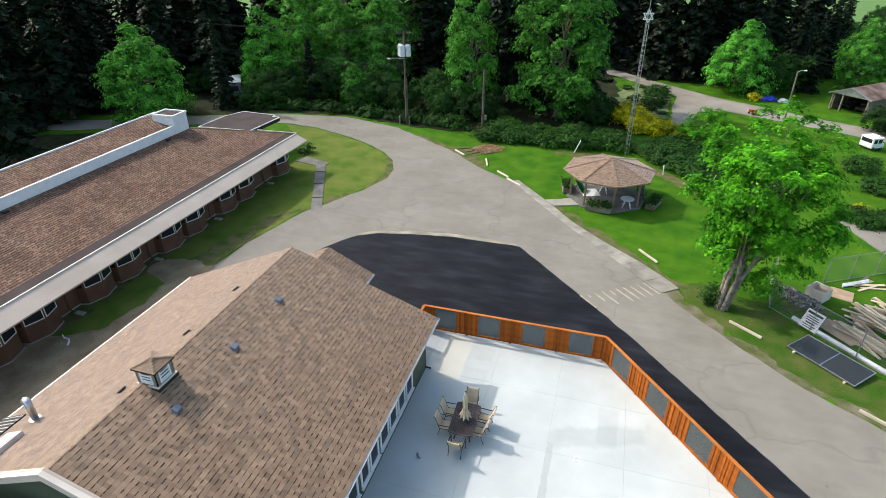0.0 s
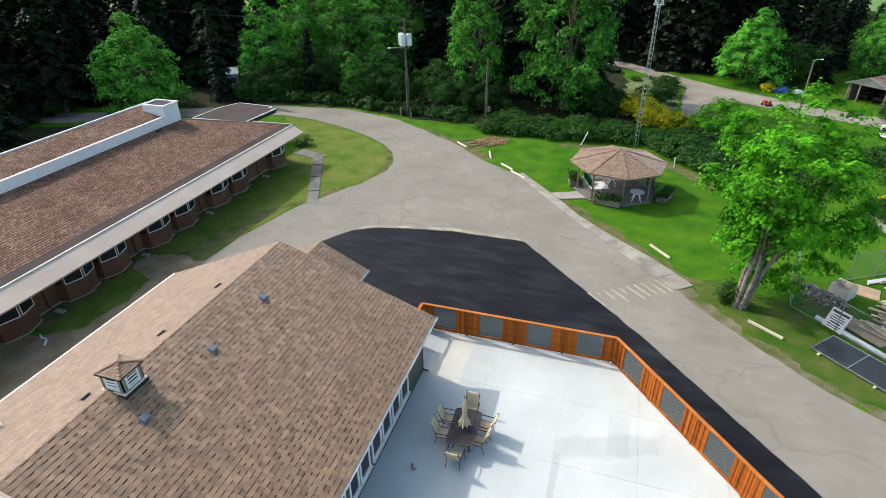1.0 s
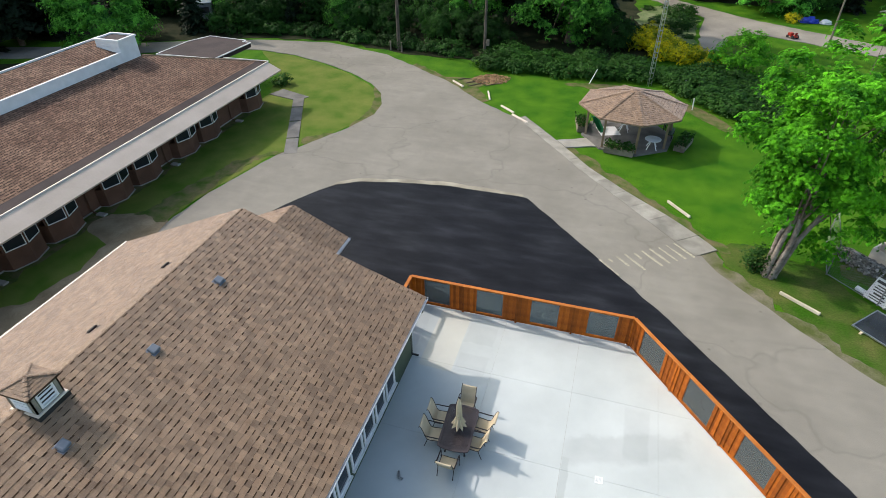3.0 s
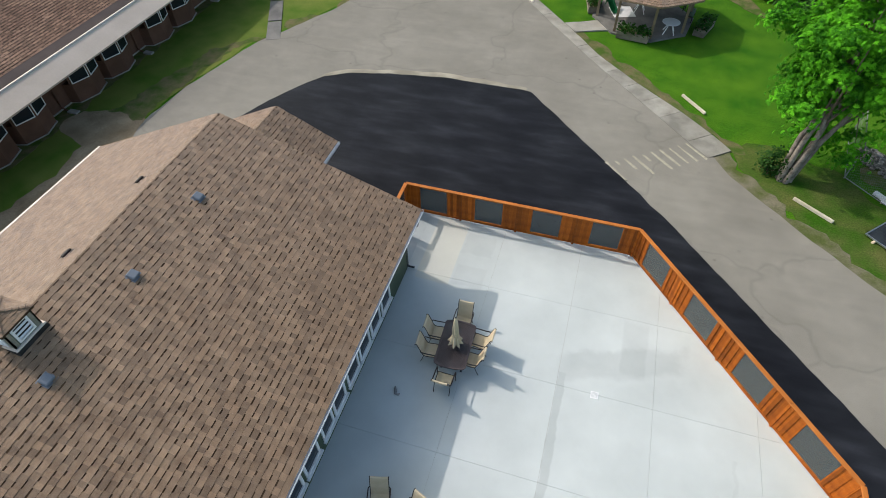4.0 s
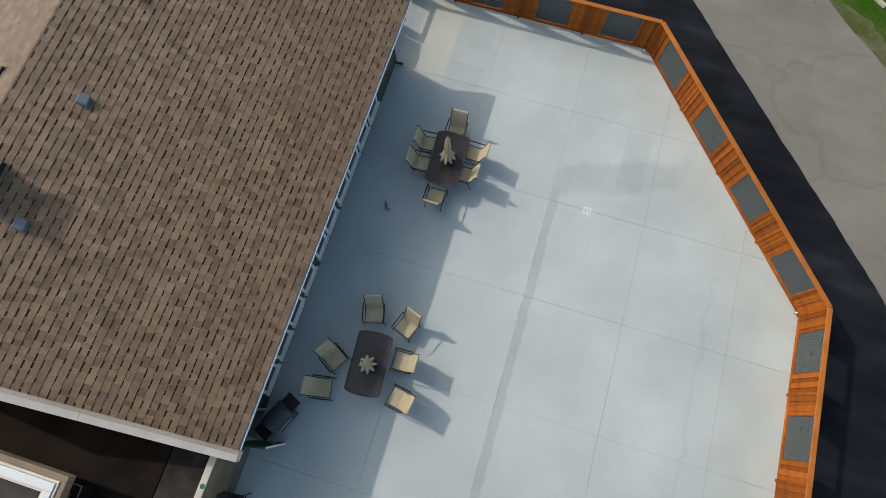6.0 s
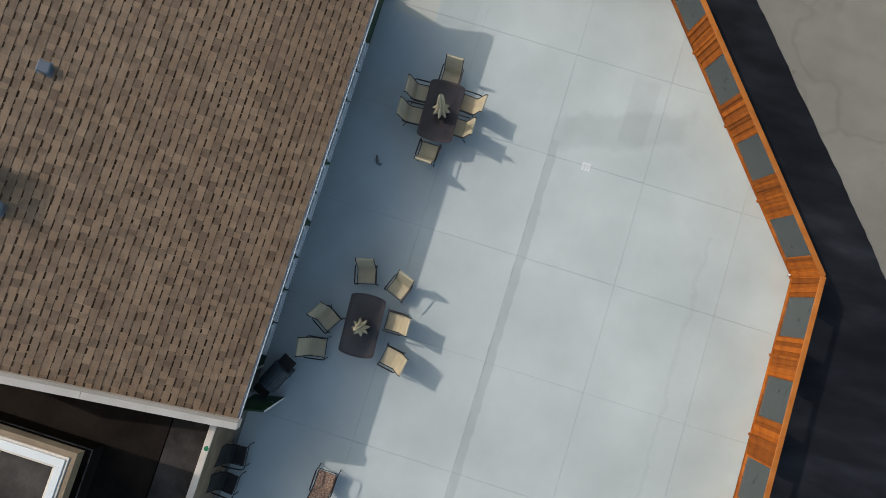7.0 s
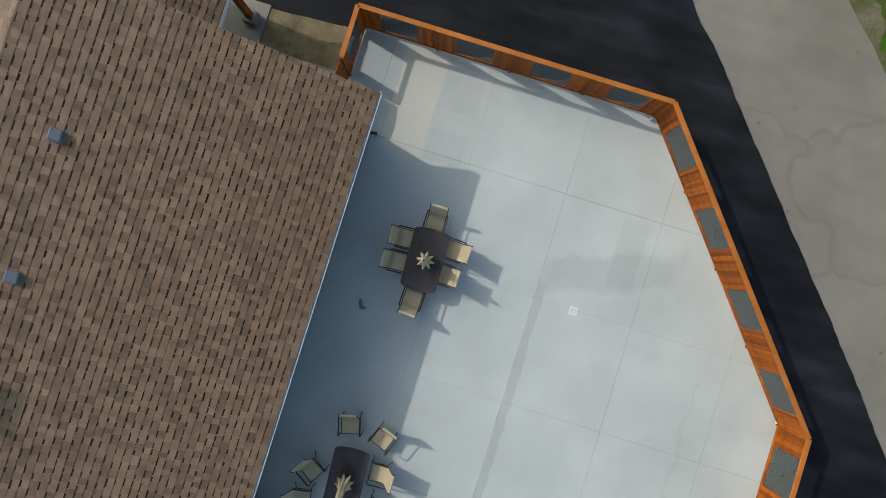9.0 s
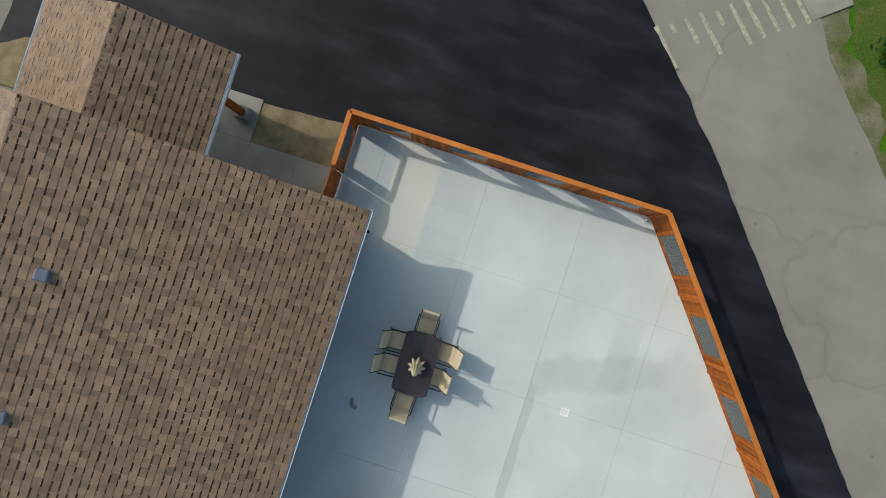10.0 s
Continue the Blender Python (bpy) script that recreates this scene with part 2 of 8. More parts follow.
CEDAR_CAP = shader("oiled cedar cap", (0.42, 0.122, 0.017), (0.52, 0.172, 0.033), 2.0, 0.55, 0.3, 70, fine=0.2, piece=0.1, spec=0.25)
OLDWOOD = shader("grey timber", (0.15, 0.122, 0.09), (0.25, 0.21, 0.16), 2.0, 0.85, 0.4, 50, fine=0.3, piece=0.2)
NEWWOOD = shader("pale lumber", (0.60, 0.46, 0.29), (0.76, 0.62, 0.44), 2.0, 0.8, 0.3, 50, fine=0.25, piece=0.25)
PLYWOOD = shader("tan plywood", (0.34, 0.225, 0.135), (0.46, 0.33, 0.215), 1.5, 0.85, 0.2, 40, fine=0.25, piece=0.2)
CREAMWOOD = shader("cream painted timber", (0.44, 0.39, 0.28), (0.60, 0.55, 0.42), 2.0, 0.75, 0.3, 40, fine=0.15)
WHITE = shader("white trim paint", (0.72, 0.72, 0.70), (0.80, 0.80, 0.78), 2.0, 0.5, 0.0, 40, fine=0.06)
CREAM = shader("cream trim paint", (0.65, 0.555, 0.46), (0.74, 0.65, 0.555), 1.5, 0.6, 0.1, 30, fine=0.08)
BEIGE_METAL = shader("beige fascia cladding", (0.48, 0.395, 0.315), (0.55, 0.455, 0.37), 0.6, 0.6, 0.1, 12, fine=0.06)
SAGE = shader("sage green siding", (0.055, 0.080, 0.047), (0.075, 0.104, 0.063), 1.0, 0.7, 0.2, 30, fine=0.12)
GREENDOOR = shader("dark green door paint", (0.020, 0.055, 0.022), (0.030, 0.075, 0.032), 1.0, 0.45, 0.05, 30, fine=0.08)
BROWNWALL = shader("red brown siding", (0.115, 0.052, 0.030), (0.16, 0.075, 0.045), 1.2, 0.8, 0.3, 25, fine=0.2)
MEMBRANE = shader("black roof membrane", (0.0125, 0.0085, 0.0063), (0.0285, 0.0205, 0.0152), 0.7, 0.8, 0.2, 12, fine=0.25, spec=0.08)
SEAM = shader("black seam sealant", (0.0028, 0.0021, 0.0016), (0.0055, 0.0042, 0.0032), 0.6, 0.9, 0.2, 12, fine=0.2, spec=0.03)
MEMBRANE_WORN = shader("worn grey membrane", (0.024, 0.0185, 0.0150), (0.068, 0.058, 0.050), 1.1, 0.75, 0.2, 12, fine=0.25, spec=0.2)
BROWNROOF = shader("brown roll roofing", (0.030, 0.019, 0.018), (0.050, 0.033, 0.030), 0.6, 0.85, 0.3, 30, fine=0.2)
BROWNTRIM = shader("tan timber fascia", (0.20, 0.14, 0.085), (0.29, 0.21, 0.135), 1.5, 0.7, 0.2, 40, fine=0.15)
DULLSTEEL = shader("dull grey steel", (0.16, 0.165, 0.16), (0.24, 0.245, 0.24), 3.0, 0.6, 0.1, 30, fine=0.15)
GALV = shader("galvanised metal", (0.45, 0.46, 0.47), (0.60, 0.61, 0.62), 3.0, 0.38, 0.1, 30, metal=0.9, fine=0.15)
GUTTER = shader("painted gutter", (0.62, 0.64, 0.66), (0.72, 0.74, 0.76), 3.0, 0.35, 0.1, 20, fine=0.15)
BLUEMETAL = shader("blue grey vent metal", (0.13, 0.15, 0.175), (0.18, 0.205, 0.235), 3.0, 0.5, 0.1, 30, fine=0.1)
DARKMETAL = shader("dark bronze metal", (0.030, 0.024, 0.022), (0.050, 0.040, 0.036), 4.0, 0.45, 0.1, 40, fine=0.2, metal=0.4)
CASTMETAL = shader("cast bronze tabletop", (0.045, 0.035, 0.037), (0.070, 0.055, 0.056), 5.0, 0.5, 0.2, 60, fine=0.3, metal=0.3)
BLACK = shader("black plastic", (0.015, 0.015, 0.015), (0.03, 0.03, 0.03), 3.0, 0.5, 0.1, 30, fine=0.1)
SLING = shader("beige sling fabric", (0.52, 0.43, 0.28), (0.60, 0.50, 0.34), 3.0, 0.8, 0.4, 250, fine=0.15)
CANVAS = shader("cream canopy fabric", (0.46, 0.39, 0.25), (0.58, 0.50, 0.34), 4.0, 0.85, 0.3, 60, fine=0.15)
WICKER = shader("brown flecked cushion", (0.16, 0.075, 0.05), (0.42, 0.30, 0.22), 22.0, 0.85, 0.5, 120, fine=0.5)
STRIPE = shader("worn road paint", (0.27, 0.245, 0.185), (0.45, 0.41, 0.30), 9.0, 0.8, 0.3, 40, fine=0.3)
BARK = shader("maple bark", (0.11, 0.085, 0.06), (0.20, 0.16, 0.115), 3.0, 0.95, 0.9, 20, fine=0.4, spec=0.1)
GREYBARK = shader("pale grey bark", (0.15, 0.125, 0.10), (0.30, 0.26, 0.215), 4.0, 0.95, 0.9, 18, fine=0.45, spec=0.1)
POLEWOOD = shader("weathered pole", (0.085, 0.068, 0.052), (0.15, 0.12, 0.095), 2.0, 0.9, 0.5, 30, fine=0.3)
RUST = shader("rusty sheet roof", (0.16, 0.085, 0.055), (0.34, 0.25, 0.20), 0.9, 0.6, 0.2, 20, fine=0.25, metal=0.3)
ROCK = shader("grey rubble", (0.15, 0.13, 0.11), (0.38, 0.35, 0.31), 3.0, 0.9, 0.6, 25, fine=0.3, island=0.75)
PLASTIC = shader("white plastic", (0.74, 0.74, 0.72), (0.80, 0.80, 0.78), 3.0, 0.4, 0.0, 30, fine=0.04)
GREENPL = shader("green plastic", (0.01, 0.16, 0.06), (0.015, 0.22, 0.09), 3.0, 0.4, 0.0, 30, fine=0.05)
BLUETARP = shader("blue tarpaulin", (0.01, 0.03, 0.30), (0.02, 0.06, 0.45), 2.0, 0.45, 0.2, 10, fine=0.1)
REDPAINT = shader("red paint", (0.30, 0.02, 0.012), (0.42, 0.04, 0.02), 3.0, 0.4, 0.0, 30, fine=0.1)
YELLOWFL = leaf_shader("broom blossom", (0.16, 0.28, 0.02), (0.95, 0.74, 0.01), 0.4, 0.1)
# wide range from dark to bright: lit sprays and shaded gaps in the colour
LEAF = leaf_shader("maple leaf", (0.012, 0.128, 0.006), (0.180, 0.640, 0.024), 0.28, 0.08)
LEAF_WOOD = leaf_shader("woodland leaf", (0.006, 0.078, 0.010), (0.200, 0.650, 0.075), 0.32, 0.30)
# undergrowth and shrub leaves darkened: the wood's shade put into their colour
LEAF_SHADE = leaf_shader("shaded undergrowth leaf", (0.008, 0.045, 0.006), (0.034, 0.115, 0.014), 0.20, 0.35)
LEAF_DARK = leaf_shader("shrub leaf", (0.012, 0.055, 0.007), (0.040, 0.130, 0.016), 0.25, 0.25)
NEEDLE = leaf_shader("conifer needle", (0.006, 0.015, 0.007), (0.017, 0.034, 0.014), 0.10, 0.35)
PANE = pane_shader("tinted fence pane", (0.48, 0.55, 0.55), 1.45, 0.80)
DOORPANE = pane_shader("patio door pane", (0.30, 0.40, 0.37), 1.45, 0.9)


def window_glass():
    m = bpy.data.materials.new("dark window glass")
    m.use_nodes = True
    b = m.node_tree.nodes["Principled BSDF"]
    b.inputs["Base Color"].default_value = (0.02, 0.025, 0.03, 1)
    b.inputs["Roughness"].default_value = 0.04
    b.inputs["Specular IOR Level"].default_value = 0.35
    return m


GLASS = window_glass()


# ---- mesh tools ----
def bm_box(bm, x0, y0, z0, x1, y1, z1, m=None):
    vs = [bm.verts.new((x, y, z)) for z in (z0, z1) for x, y in ((x0, y0), (x1, y0), (x1, y1), (x0, y1))]
    if m is not None:
        for w in vs:
            w.co = m @ w.co
    for f in ((3, 2, 1, 0), (4, 5, 6, 7), (0, 1, 5, 4), (1, 2, 6, 5), (2, 3, 7, 6), (3, 0, 4, 7)):
        bm.faces.new([vs[i] for i in f])
    return vs


def bm_soft_box(bm, x0, y0, z0, x1, y1, z1, r=0.01, m=None):
    """A box with chamfered edges."""
    tmp = bmesh.new()
    bm_box(tmp, x0, y0, z0, x1, y1, z1)
    bmesh.ops.bevel(tmp, geom=tmp.edges[:], offset=r, segments=1, affect="EDGES")
    keep = {}
    for w in tmp.verts:
        keep[w] = bm.verts.new(m @ w.co if m is not None else w.co)
    for f in tmp.faces:
        bm.faces.new([keep[w] for w in f.verts])
    tmp.free()


def bm_tube(bm, points, radii, n=8, caps=True):
    """A tube through points, with a radius for each."""
    pts = [Vector(p) for p in points]
    if not hasattr(radii, "__len__"):
        radii = [radii] * len(pts)
    rings, side = [], None
    for i, p in enumerate(pts):
        d = (pts[min(i + 1, len(pts) - 1)] - pts[max(i - 1, 0)]).normalized()
        if side is None:
            side = d.orthogonal().normalized()
        side = (side - d * side.dot(d)).normalized()
        up = d.cross(side)
        rings.append([bm.verts.new(p + radii[i] * (math.cos(a) * side + math.sin(a) * up)) for a in (2 * math.pi * k / n for k in range(n))])
    for a, b in zip(rings, rings[1:]):
        for k in range(n):
            bm.faces.new((a[k], a[(k + 1) % n], b[(k + 1) % n], b[k]))
    if caps:
        bm.faces.new(rings[0][::-1])
        bm.faces.new(rings[-1])


def bm_prism(bm, poly, z0, z1):
    """A polygon in plan, drawn up from z0 to z1."""
    lo = [bm.verts.new((x, y, z0)) for x, y in poly]
    hi = [bm.verts.new((x, y, z1)) for x, y in poly]
    n = len(poly)
    for i in range(n):
        bm.faces.new((lo[i], lo[(i + 1) % n], hi[(i + 1) % n], hi[i]))
    bm.faces.new(hi)
    bm.faces.new(lo[::-1])


def bm_cyl(bm, x, y, z0, z1, r0, r1=None, n=12):
    bm_tube(bm, [(x, y, z0), (x, y, z1)], [r0, r0 if r1 is None else r1], n)


def mesh_of(name, bm, material, smooth=False):
    bmesh.ops.recalc_face_normals(bm, faces=bm.faces[:])
    me = bpy.data.meshes.new(name)
    bm.to_mesh(me)
    bm.free()
    me.materials.append(material)
    if smooth:
        me.polygons.foreach_set("use_smooth", [True] * len(me.polygons))
    return me


def part(name, bm, material, parent=None, label="", smooth=False):
    """Links a bmesh as one mesh object, under a thing or a part."""
    ob = new(name, mesh_of(name, bm, material, smooth))
    ob.parent = parent
    return tagged(ob, label)


def piece(name, me, parent, m=None):
    """One more object on a shared mesh."""
    ob = new(name, me)
    ob.parent = parent
    if m is not None:
        ob.matrix_basis = m
    return ob


def thing(name, label, category, m=None, group="", kind=""):
    """An empty at the base of a thing that parents its parts."""
    ob = new(name)
    ob.empty_display_size = 0.1
    if m is not None:
        ob.matrix_basis = m
    return tagged(ob, label, category, group, kind)


def raw(name, verts, faces, material, parent=None, label="", kind=""):
    me = bpy.data.meshes.new(name)
    me.from_pydata(verts, [], faces)
    me.materials.append(material)
    ob = new(name, me)
    ob.parent = parent
    return tagged(ob, label, kind=kind)


def ragged(poly, step=0.6, amp=0.12, seed=0):
    """The outline again, with its edges cut small and frayed."""
    out = []
    for i, a in enumerate(poly):
        a, b = Vector(a), Vector(poly[(i + 1) % len(poly)])
        n = max(1, int((b - a).length / step))
        side = Vector((a.y - b.y, b.x - a.x)).normalized() if (b - a).length else Vector((0, 0))
        for k in range(n):
            p = a.lerp(b, k / n)
            f = noise.noise((p.x * 0.9 + seed, p.y * 0.9, seed)) + 0.6 * noise.noise((p.x * 3.1, p.y * 3.1 + seed, seed))
            p = p + side * amp * f
            out.append((p.x, p.y))
    return out


def rounded(poly, times=2):
    """Corners of an outline cut off, twice: a smooth bend."""
    for _ in range(times):
        out = []
        for i, a in enumerate(poly):
            b = poly[(i + 1) % len(poly)]
            out += [(0.75 * a[0] + 0.25 * b[0], 0.75 * a[1] + 0.25 * b[1]), (0.25 * a[0] + 0.75 * b[0], 0.25 * a[1] + 0.75 * b[1])]
        poly = out
    return poly


def sheet(name, poly, z, thick, material, label, category="", kind="structure"):
    """A flat sheet of ground with a cut edge."""
    n = len(poly)
    verts = [(x, y, z) for x, y in poly] + [(x, y, z - thick) for x, y in poly]
    faces = []
    for a, b, c in tessellate_polygon([[Vector((x, y, 0)) for x, y in poly]]):
        pa, pb, pc = poly[a], poly[b], poly[c]
        turn = (pb[0] - pa[0]) * (pc[1] - pa[1]) - (pb[1] - pa[1]) * (pc[0] - pa[0])
        if abs(turn) > 1e-9:
            faces.append((a, b, c) if turn > 0 else (a, c, b))
    area = sum(poly[i][0] * poly[(i + 1) % n][1] - poly[(i + 1) % n][0] * poly[i][1] for i in range(n))
    for i in range(n):
        j = (i + 1) % n
        faces.append((i, n + i, n + j, j) if area > 0 else (j, n + j, n + i, i))
    ob = raw(name, verts, faces, material)
    return tagged(ob, label, category or name, kind=kind)


# ---- ground, roads and paths ----
def ground_sheet():
    verts, faces = [], []
    ring = [0, 6, 12, 20, 30, 45, 65, 90, 120, 160, 220, 320, 480, 800, 1400, 2400]
    xs = sorted({-r for r in ring} | set(ring))
    for y in xs:
        for x in xs:
            far = max(0.0, math.hypot(x, y) - 130)
            verts.append((x, y + 20, -0.15 - 0.01 * far + 0.02 * far * noise.noise((x * 0.004, y * 0.004, 3))))
    n = len(xs)
    for j in range(n - 1):
        for i in range(n - 1):
            faces.append((j * n + i, j * n + i + 1, (j + 1) * n + i + 1, (j + 1) * n + i))
    ob = raw("ground", verts, faces, GRASS)
    return tagged(ob, "green mown lawn running out to open land", "ground", kind="structure")


ground_sheet()

ROAD_OUTLINE = [(34, -22), (30, -11), (25.5, -3.4), (19.85, 1.9), (19.1, 2.45), (18.1, 3.05), (17.05, 3.95), (15.95, 5.0), (14.9, 6.1), (14.1, 6.95), (13.2, 7.9), (12.1, 9.1), (11.4, 10.2),
    (10.5, 11.5), (8.9, 13.6), (6.9, 15.9), (4.7, 18.4), (1.9, 21.8), (-0.8, 24.9), (-4.4, 27.4), (-8.25, 31.2), (-13.0, 34.6), (-16.5, 37.0), (-23.8, 39.2), (-31.5, 38.2), (-41.3, 34.6), (-51.5, 29.8), (-66, 26), (-66, 22.6),
    (-51.5, 25.8), (-41, 30.8), (-34, 34.2), (-29.6, 35.0), (-25.4, 34.4), (-21.2, 32.9), (-17.7, 31.1), (-14.9, 29.1), (-13.0, 26.9), (-12.1, 24.8), (-11.9, 22.7), (-12.65, 20.0), (-14.0, 17.3), (-14.9, 15.5), (-15.6, 14.2),
    (-16.2, 11.8), (-16.9, 8.6), (-17.2, 5.2), (-16.4, 2.0), (-15.6, -4), (-15.5, -22)]
sheet("road", ragged(ROAD_OUTLINE, 0.5, 0.10, 4), -0.10, 0.25, ROAD, "worn light grey asphalt drive and turning area", "road")
sheet("worn_verge", ragged([(x + dx, y + dy) for (x, y), (dx, dy) in zip(
    [(22.6, -0.6), (19.8, 1.8), (18.0, 2.95), (15.9, 4.9), (14.0, 6.85), (12.0, 9.0), (11.3, 10.2), (12.1, 11.2), (12.5, 10.2), (13.3, 9.2), (13.95, 8.2), (14.7, 7.2), (15.9, 5.9), (17.25, 4.65), (18.3, 3.75), (19.35, 3.1), (20.1, 2.5), (22.9, 0.1)], [(0, 0)] * 18)], 0.3, 0.42, 7), -0.132, 0.2, DUSTY,
    "brown worn soil along the road's edge", "verge")
sheet("worn_verge", ragged(rounded([(-14.8, 29.2), (-12.6, 27.0), (-11.5, 24.6), (-11.3, 22.4), (-12.3, 19.6), (-12.9, 20.2), (-12.5, 22.9), (-13.0, 25.6)]), 0.3, 0.2, 8), -0.128, 0.2, VERGE,
    "brown worn soil round the lawn's tip", "verge")
sheet("worn_verge", ragged([(-4.6, 27.4), (-8.3, 31.2), (-13.0, 34.6), (-12.8, 35.3), (-9.0, 32.6), (-6.2, 32.9), (-4.4, 33.0), (-5.4, 30.6), (-3.9, 27.9)], 0.4, 0.3, 9), -0.131, 0.2, VERGE,
    "bare brown earth beside the drive", "verge")
sheet("rough_lawn", ragged([(-22.2, -18), (-22.2, 24.2), (-24, 29), (-29.4, 34.8), (-25.4, 34.2), (-21.3, 32.7), (-17.8, 30.9), (-15.1, 28.9), (-13.2, 26.8), (-12.3, 24.8), (-12.1, 22.7), (-12.85, 20.1), (-14.2, 17.4), (-15.1, 15.6), (-15.8, 14.3), (-16.4, 11.8), (-17.1, 8.6), (-17.4, 5.2), (-16.4, 2), (-16, -18)], 0.5, 0.15, 17),
    -0.136, 0.2, ROUGHLAWN, "rough olive green lawn along the lodge", "lawn")
sheet("dirt_strip", ragged([(-17.2, 5.4), (-18.6, 5.6), (-21.0, 5.0), (-21.7, 3.6), (-20.3, 2.9), (-19.0, 2.4), (-18.6, 0.2), (-18.8, -2.2), (-20.2, -3.4), (-21.9, -4.2), (-21.9, -20), (-15.4, -20), (-15.4, -2), (-16.6, 3)], 0.4, 0.3, 11),
    -0.128, 0.2, SOIL, "bare brown earth between the two buildings", "dirt")
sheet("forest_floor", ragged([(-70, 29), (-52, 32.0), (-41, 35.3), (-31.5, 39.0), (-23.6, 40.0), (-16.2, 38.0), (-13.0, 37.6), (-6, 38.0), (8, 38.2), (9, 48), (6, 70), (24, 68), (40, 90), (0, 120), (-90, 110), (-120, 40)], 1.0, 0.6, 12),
    -0.12, 0.2, FOREST_GROUND, "dark ground under the trees", "forest floor")
sheet("forest_floor", ragged([(-120, 22), (-66, 20), (-52, 24), (-44, 27.5), (-42, 20), (-52, 8), (-120, -20)], 1.0, 0.6, 13), -0.122, 0.2, FOREST_GROUND, "dark ground under the conifers", "forest floor")

ASPHALT = [(-13.2, 3.4), (-12.7, 6.2), (-11.7, 8.7), (-10.7, 10.5), (-9.85, 11.7), (-8.6, 12.45), (-6.4, 13.0), (-3.1, 13.5), (-0.1, 13.45), (1.3, 13.5), (1.9, 13.38), (3.1, 12.1), (5.42, 9.56), (6.5, 8.45), (7.05, 7.8), (8.2, 6.6), (8.7, 5.98),
    (9.25, 5.42), (10.1, 4.42), (11.4, 2.8), (12.6, 1.35), (14.0, -0.35), (15.3, -1.95), (16.6, -3.55), (17.9, -5.25), (19.3, -7.2), (21.2, -9.9), (22.2, -22), (14.75, -22), (14.75, -5.4), (8.2, 2.8), (-1.9, 2.7), (-1.9, 2.3), (-9.7, 2.3), (-9.7, 1.9), (-12.4, 1.9), (-13.3, 1.35)]
sheet("new_asphalt", ragged(ASPHALT, 0.25, 0.05, 2), -0.06, 0.2, TAR, "fresh black asphalt apron round the patio fence", "asphalt")

sheet("sand_drift", ragged([(-10.4, 10.9), (-9.7, 11.8), (-8.55, 12.5), (-6.4, 13.05), (-3.1, 13.55), (-0.1, 13.5), (1.5, 13.5), (1.6, 13.75), (-0.2, 14.0), (-3.2, 13.95), (-6.6, 13.4), (-8.8, 12.85), (-10.0, 12.0)], 0.3, 0.14, 44), -0.092, 0.2,
    shader("pale sand", (0.24, 0.215, 0.165), (0.40, 0.36, 0.28), 0.8, 0.95, 0.4, 30, fine=0.4, spec=0.1), "thin pale sand drift along the new asphalt's edge", "sand")


def sidewalk():
    """A kerb walk of cast slabs, following the drive's edge."""
    th = thing("sidewalk", "pale worn concrete kerb walk beside the drive, cast in slabs", "sidewalk", kind="structure")
    road_side = [Vector(p) for p in ((11.16, 10.18), (10.18, 11.24), (8.76, 12.95), (6.70, 15.35), (4.5, 17.95), (1.82, 21.4), (-1.0, 25.1))]
    lawn_side = [p + Vector((0.78, 0.63)) * w for p, w in zip(road_side, (1.4, 1.5, 1.35, 0.95, 0.72, 0.8, 0.7))]
    rnd = random.Random(3)
    for k in range(6):
        n = max(1, round((road_side[k + 1] - road_side[k]).length / 1.55))
        for i in range(n):
            f0, f1 = (i + 0.008) / n, (i + 0.992) / n
            q = [road_side[k].lerp(road_side[k + 1], f0), lawn_side[k].lerp(lawn_side[k + 1], f0), lawn_side[k].lerp(lawn_side[k + 1], f1), road_side[k].lerp(road_side[k + 1], f1)]
            bm = bmesh.new()
            z = -0.082 + rnd.uniform(-0.004, 0.004)
            bm_prism(bm, ragged([tuple(p) for p in q], 0.5, 0.025, k * 7 + i), -0.25, z)
            part("walk_slab", bm, WALKSLAB, th)


sidewalk()
sheet("gazebo_path", ragged([(2.45, 21.95), (3.25, 20.95), (5.3, 21.7), (4.6, 22.9)], 0.4, 0.08, 5), -0.07, 0.2, CONC, "pale concrete path to the gazebo", "path")
bm = bmesh.new()
for a, b in ((0, 0.22), (0.235, 0.5), (0.515, 0.76), (0.775, 1.0)):
    p0, p1, w = Vector((-15.2, 14.6)), Vector((-19.9, 24.4)), Vector((0.8, 0.36))
    c0, c1 = p0.lerp(p1, a), p0.lerp(p1, b)
    bm_prism(bm, [(c0.x, c0.y), (c0.x + w.x, c0.y + w.y), (c1.x + w.x, c1.y + w.y), (c1.x, c1.y)], -0.3, -0.085)
part("garden_path", bm, OLDCONC)
tagged(bpy.data.objects["garden_path"], "weathered concrete path slabs through the lawn", "path", kind="structure")
sheet("lodge_walk", [(-22.1, 24.2), (-19.2, 23.6), (-18.6, 24.6), (-21.6, 25.6)], -0.09, 0.2, OLDCONC, "grey concrete walk by the lodge's end", "path")
sheet("gravel_road", ragged([(-6, 81), (7.6, 69.3), (14.5, 60.5), (20.3, 54.1), (29, 49.6), (34.4, 46.4), (60, 30), (60, 34.5), (35.5, 50.6), (29.8, 53.8), (26.1, 56.4), (18.7, 61.6), (10.6, 69.8), (-2, 85)], 0.8, 0.3, 6), -0.09, 0.2, GRAVEL,
    "pale dusty gravel road past the trees", "road")
sheet("gravel_spur", ragged([(13.3, 46.5), (14.9, 46.1), (16.6, 52.9), (20.5, 54.5), (14.7, 60.8), (13.7, 54.2)], 0.8, 0.25, 16), -0.094, 0.2, GRAVEL, "pale dusty gravel spur off the road", "road")
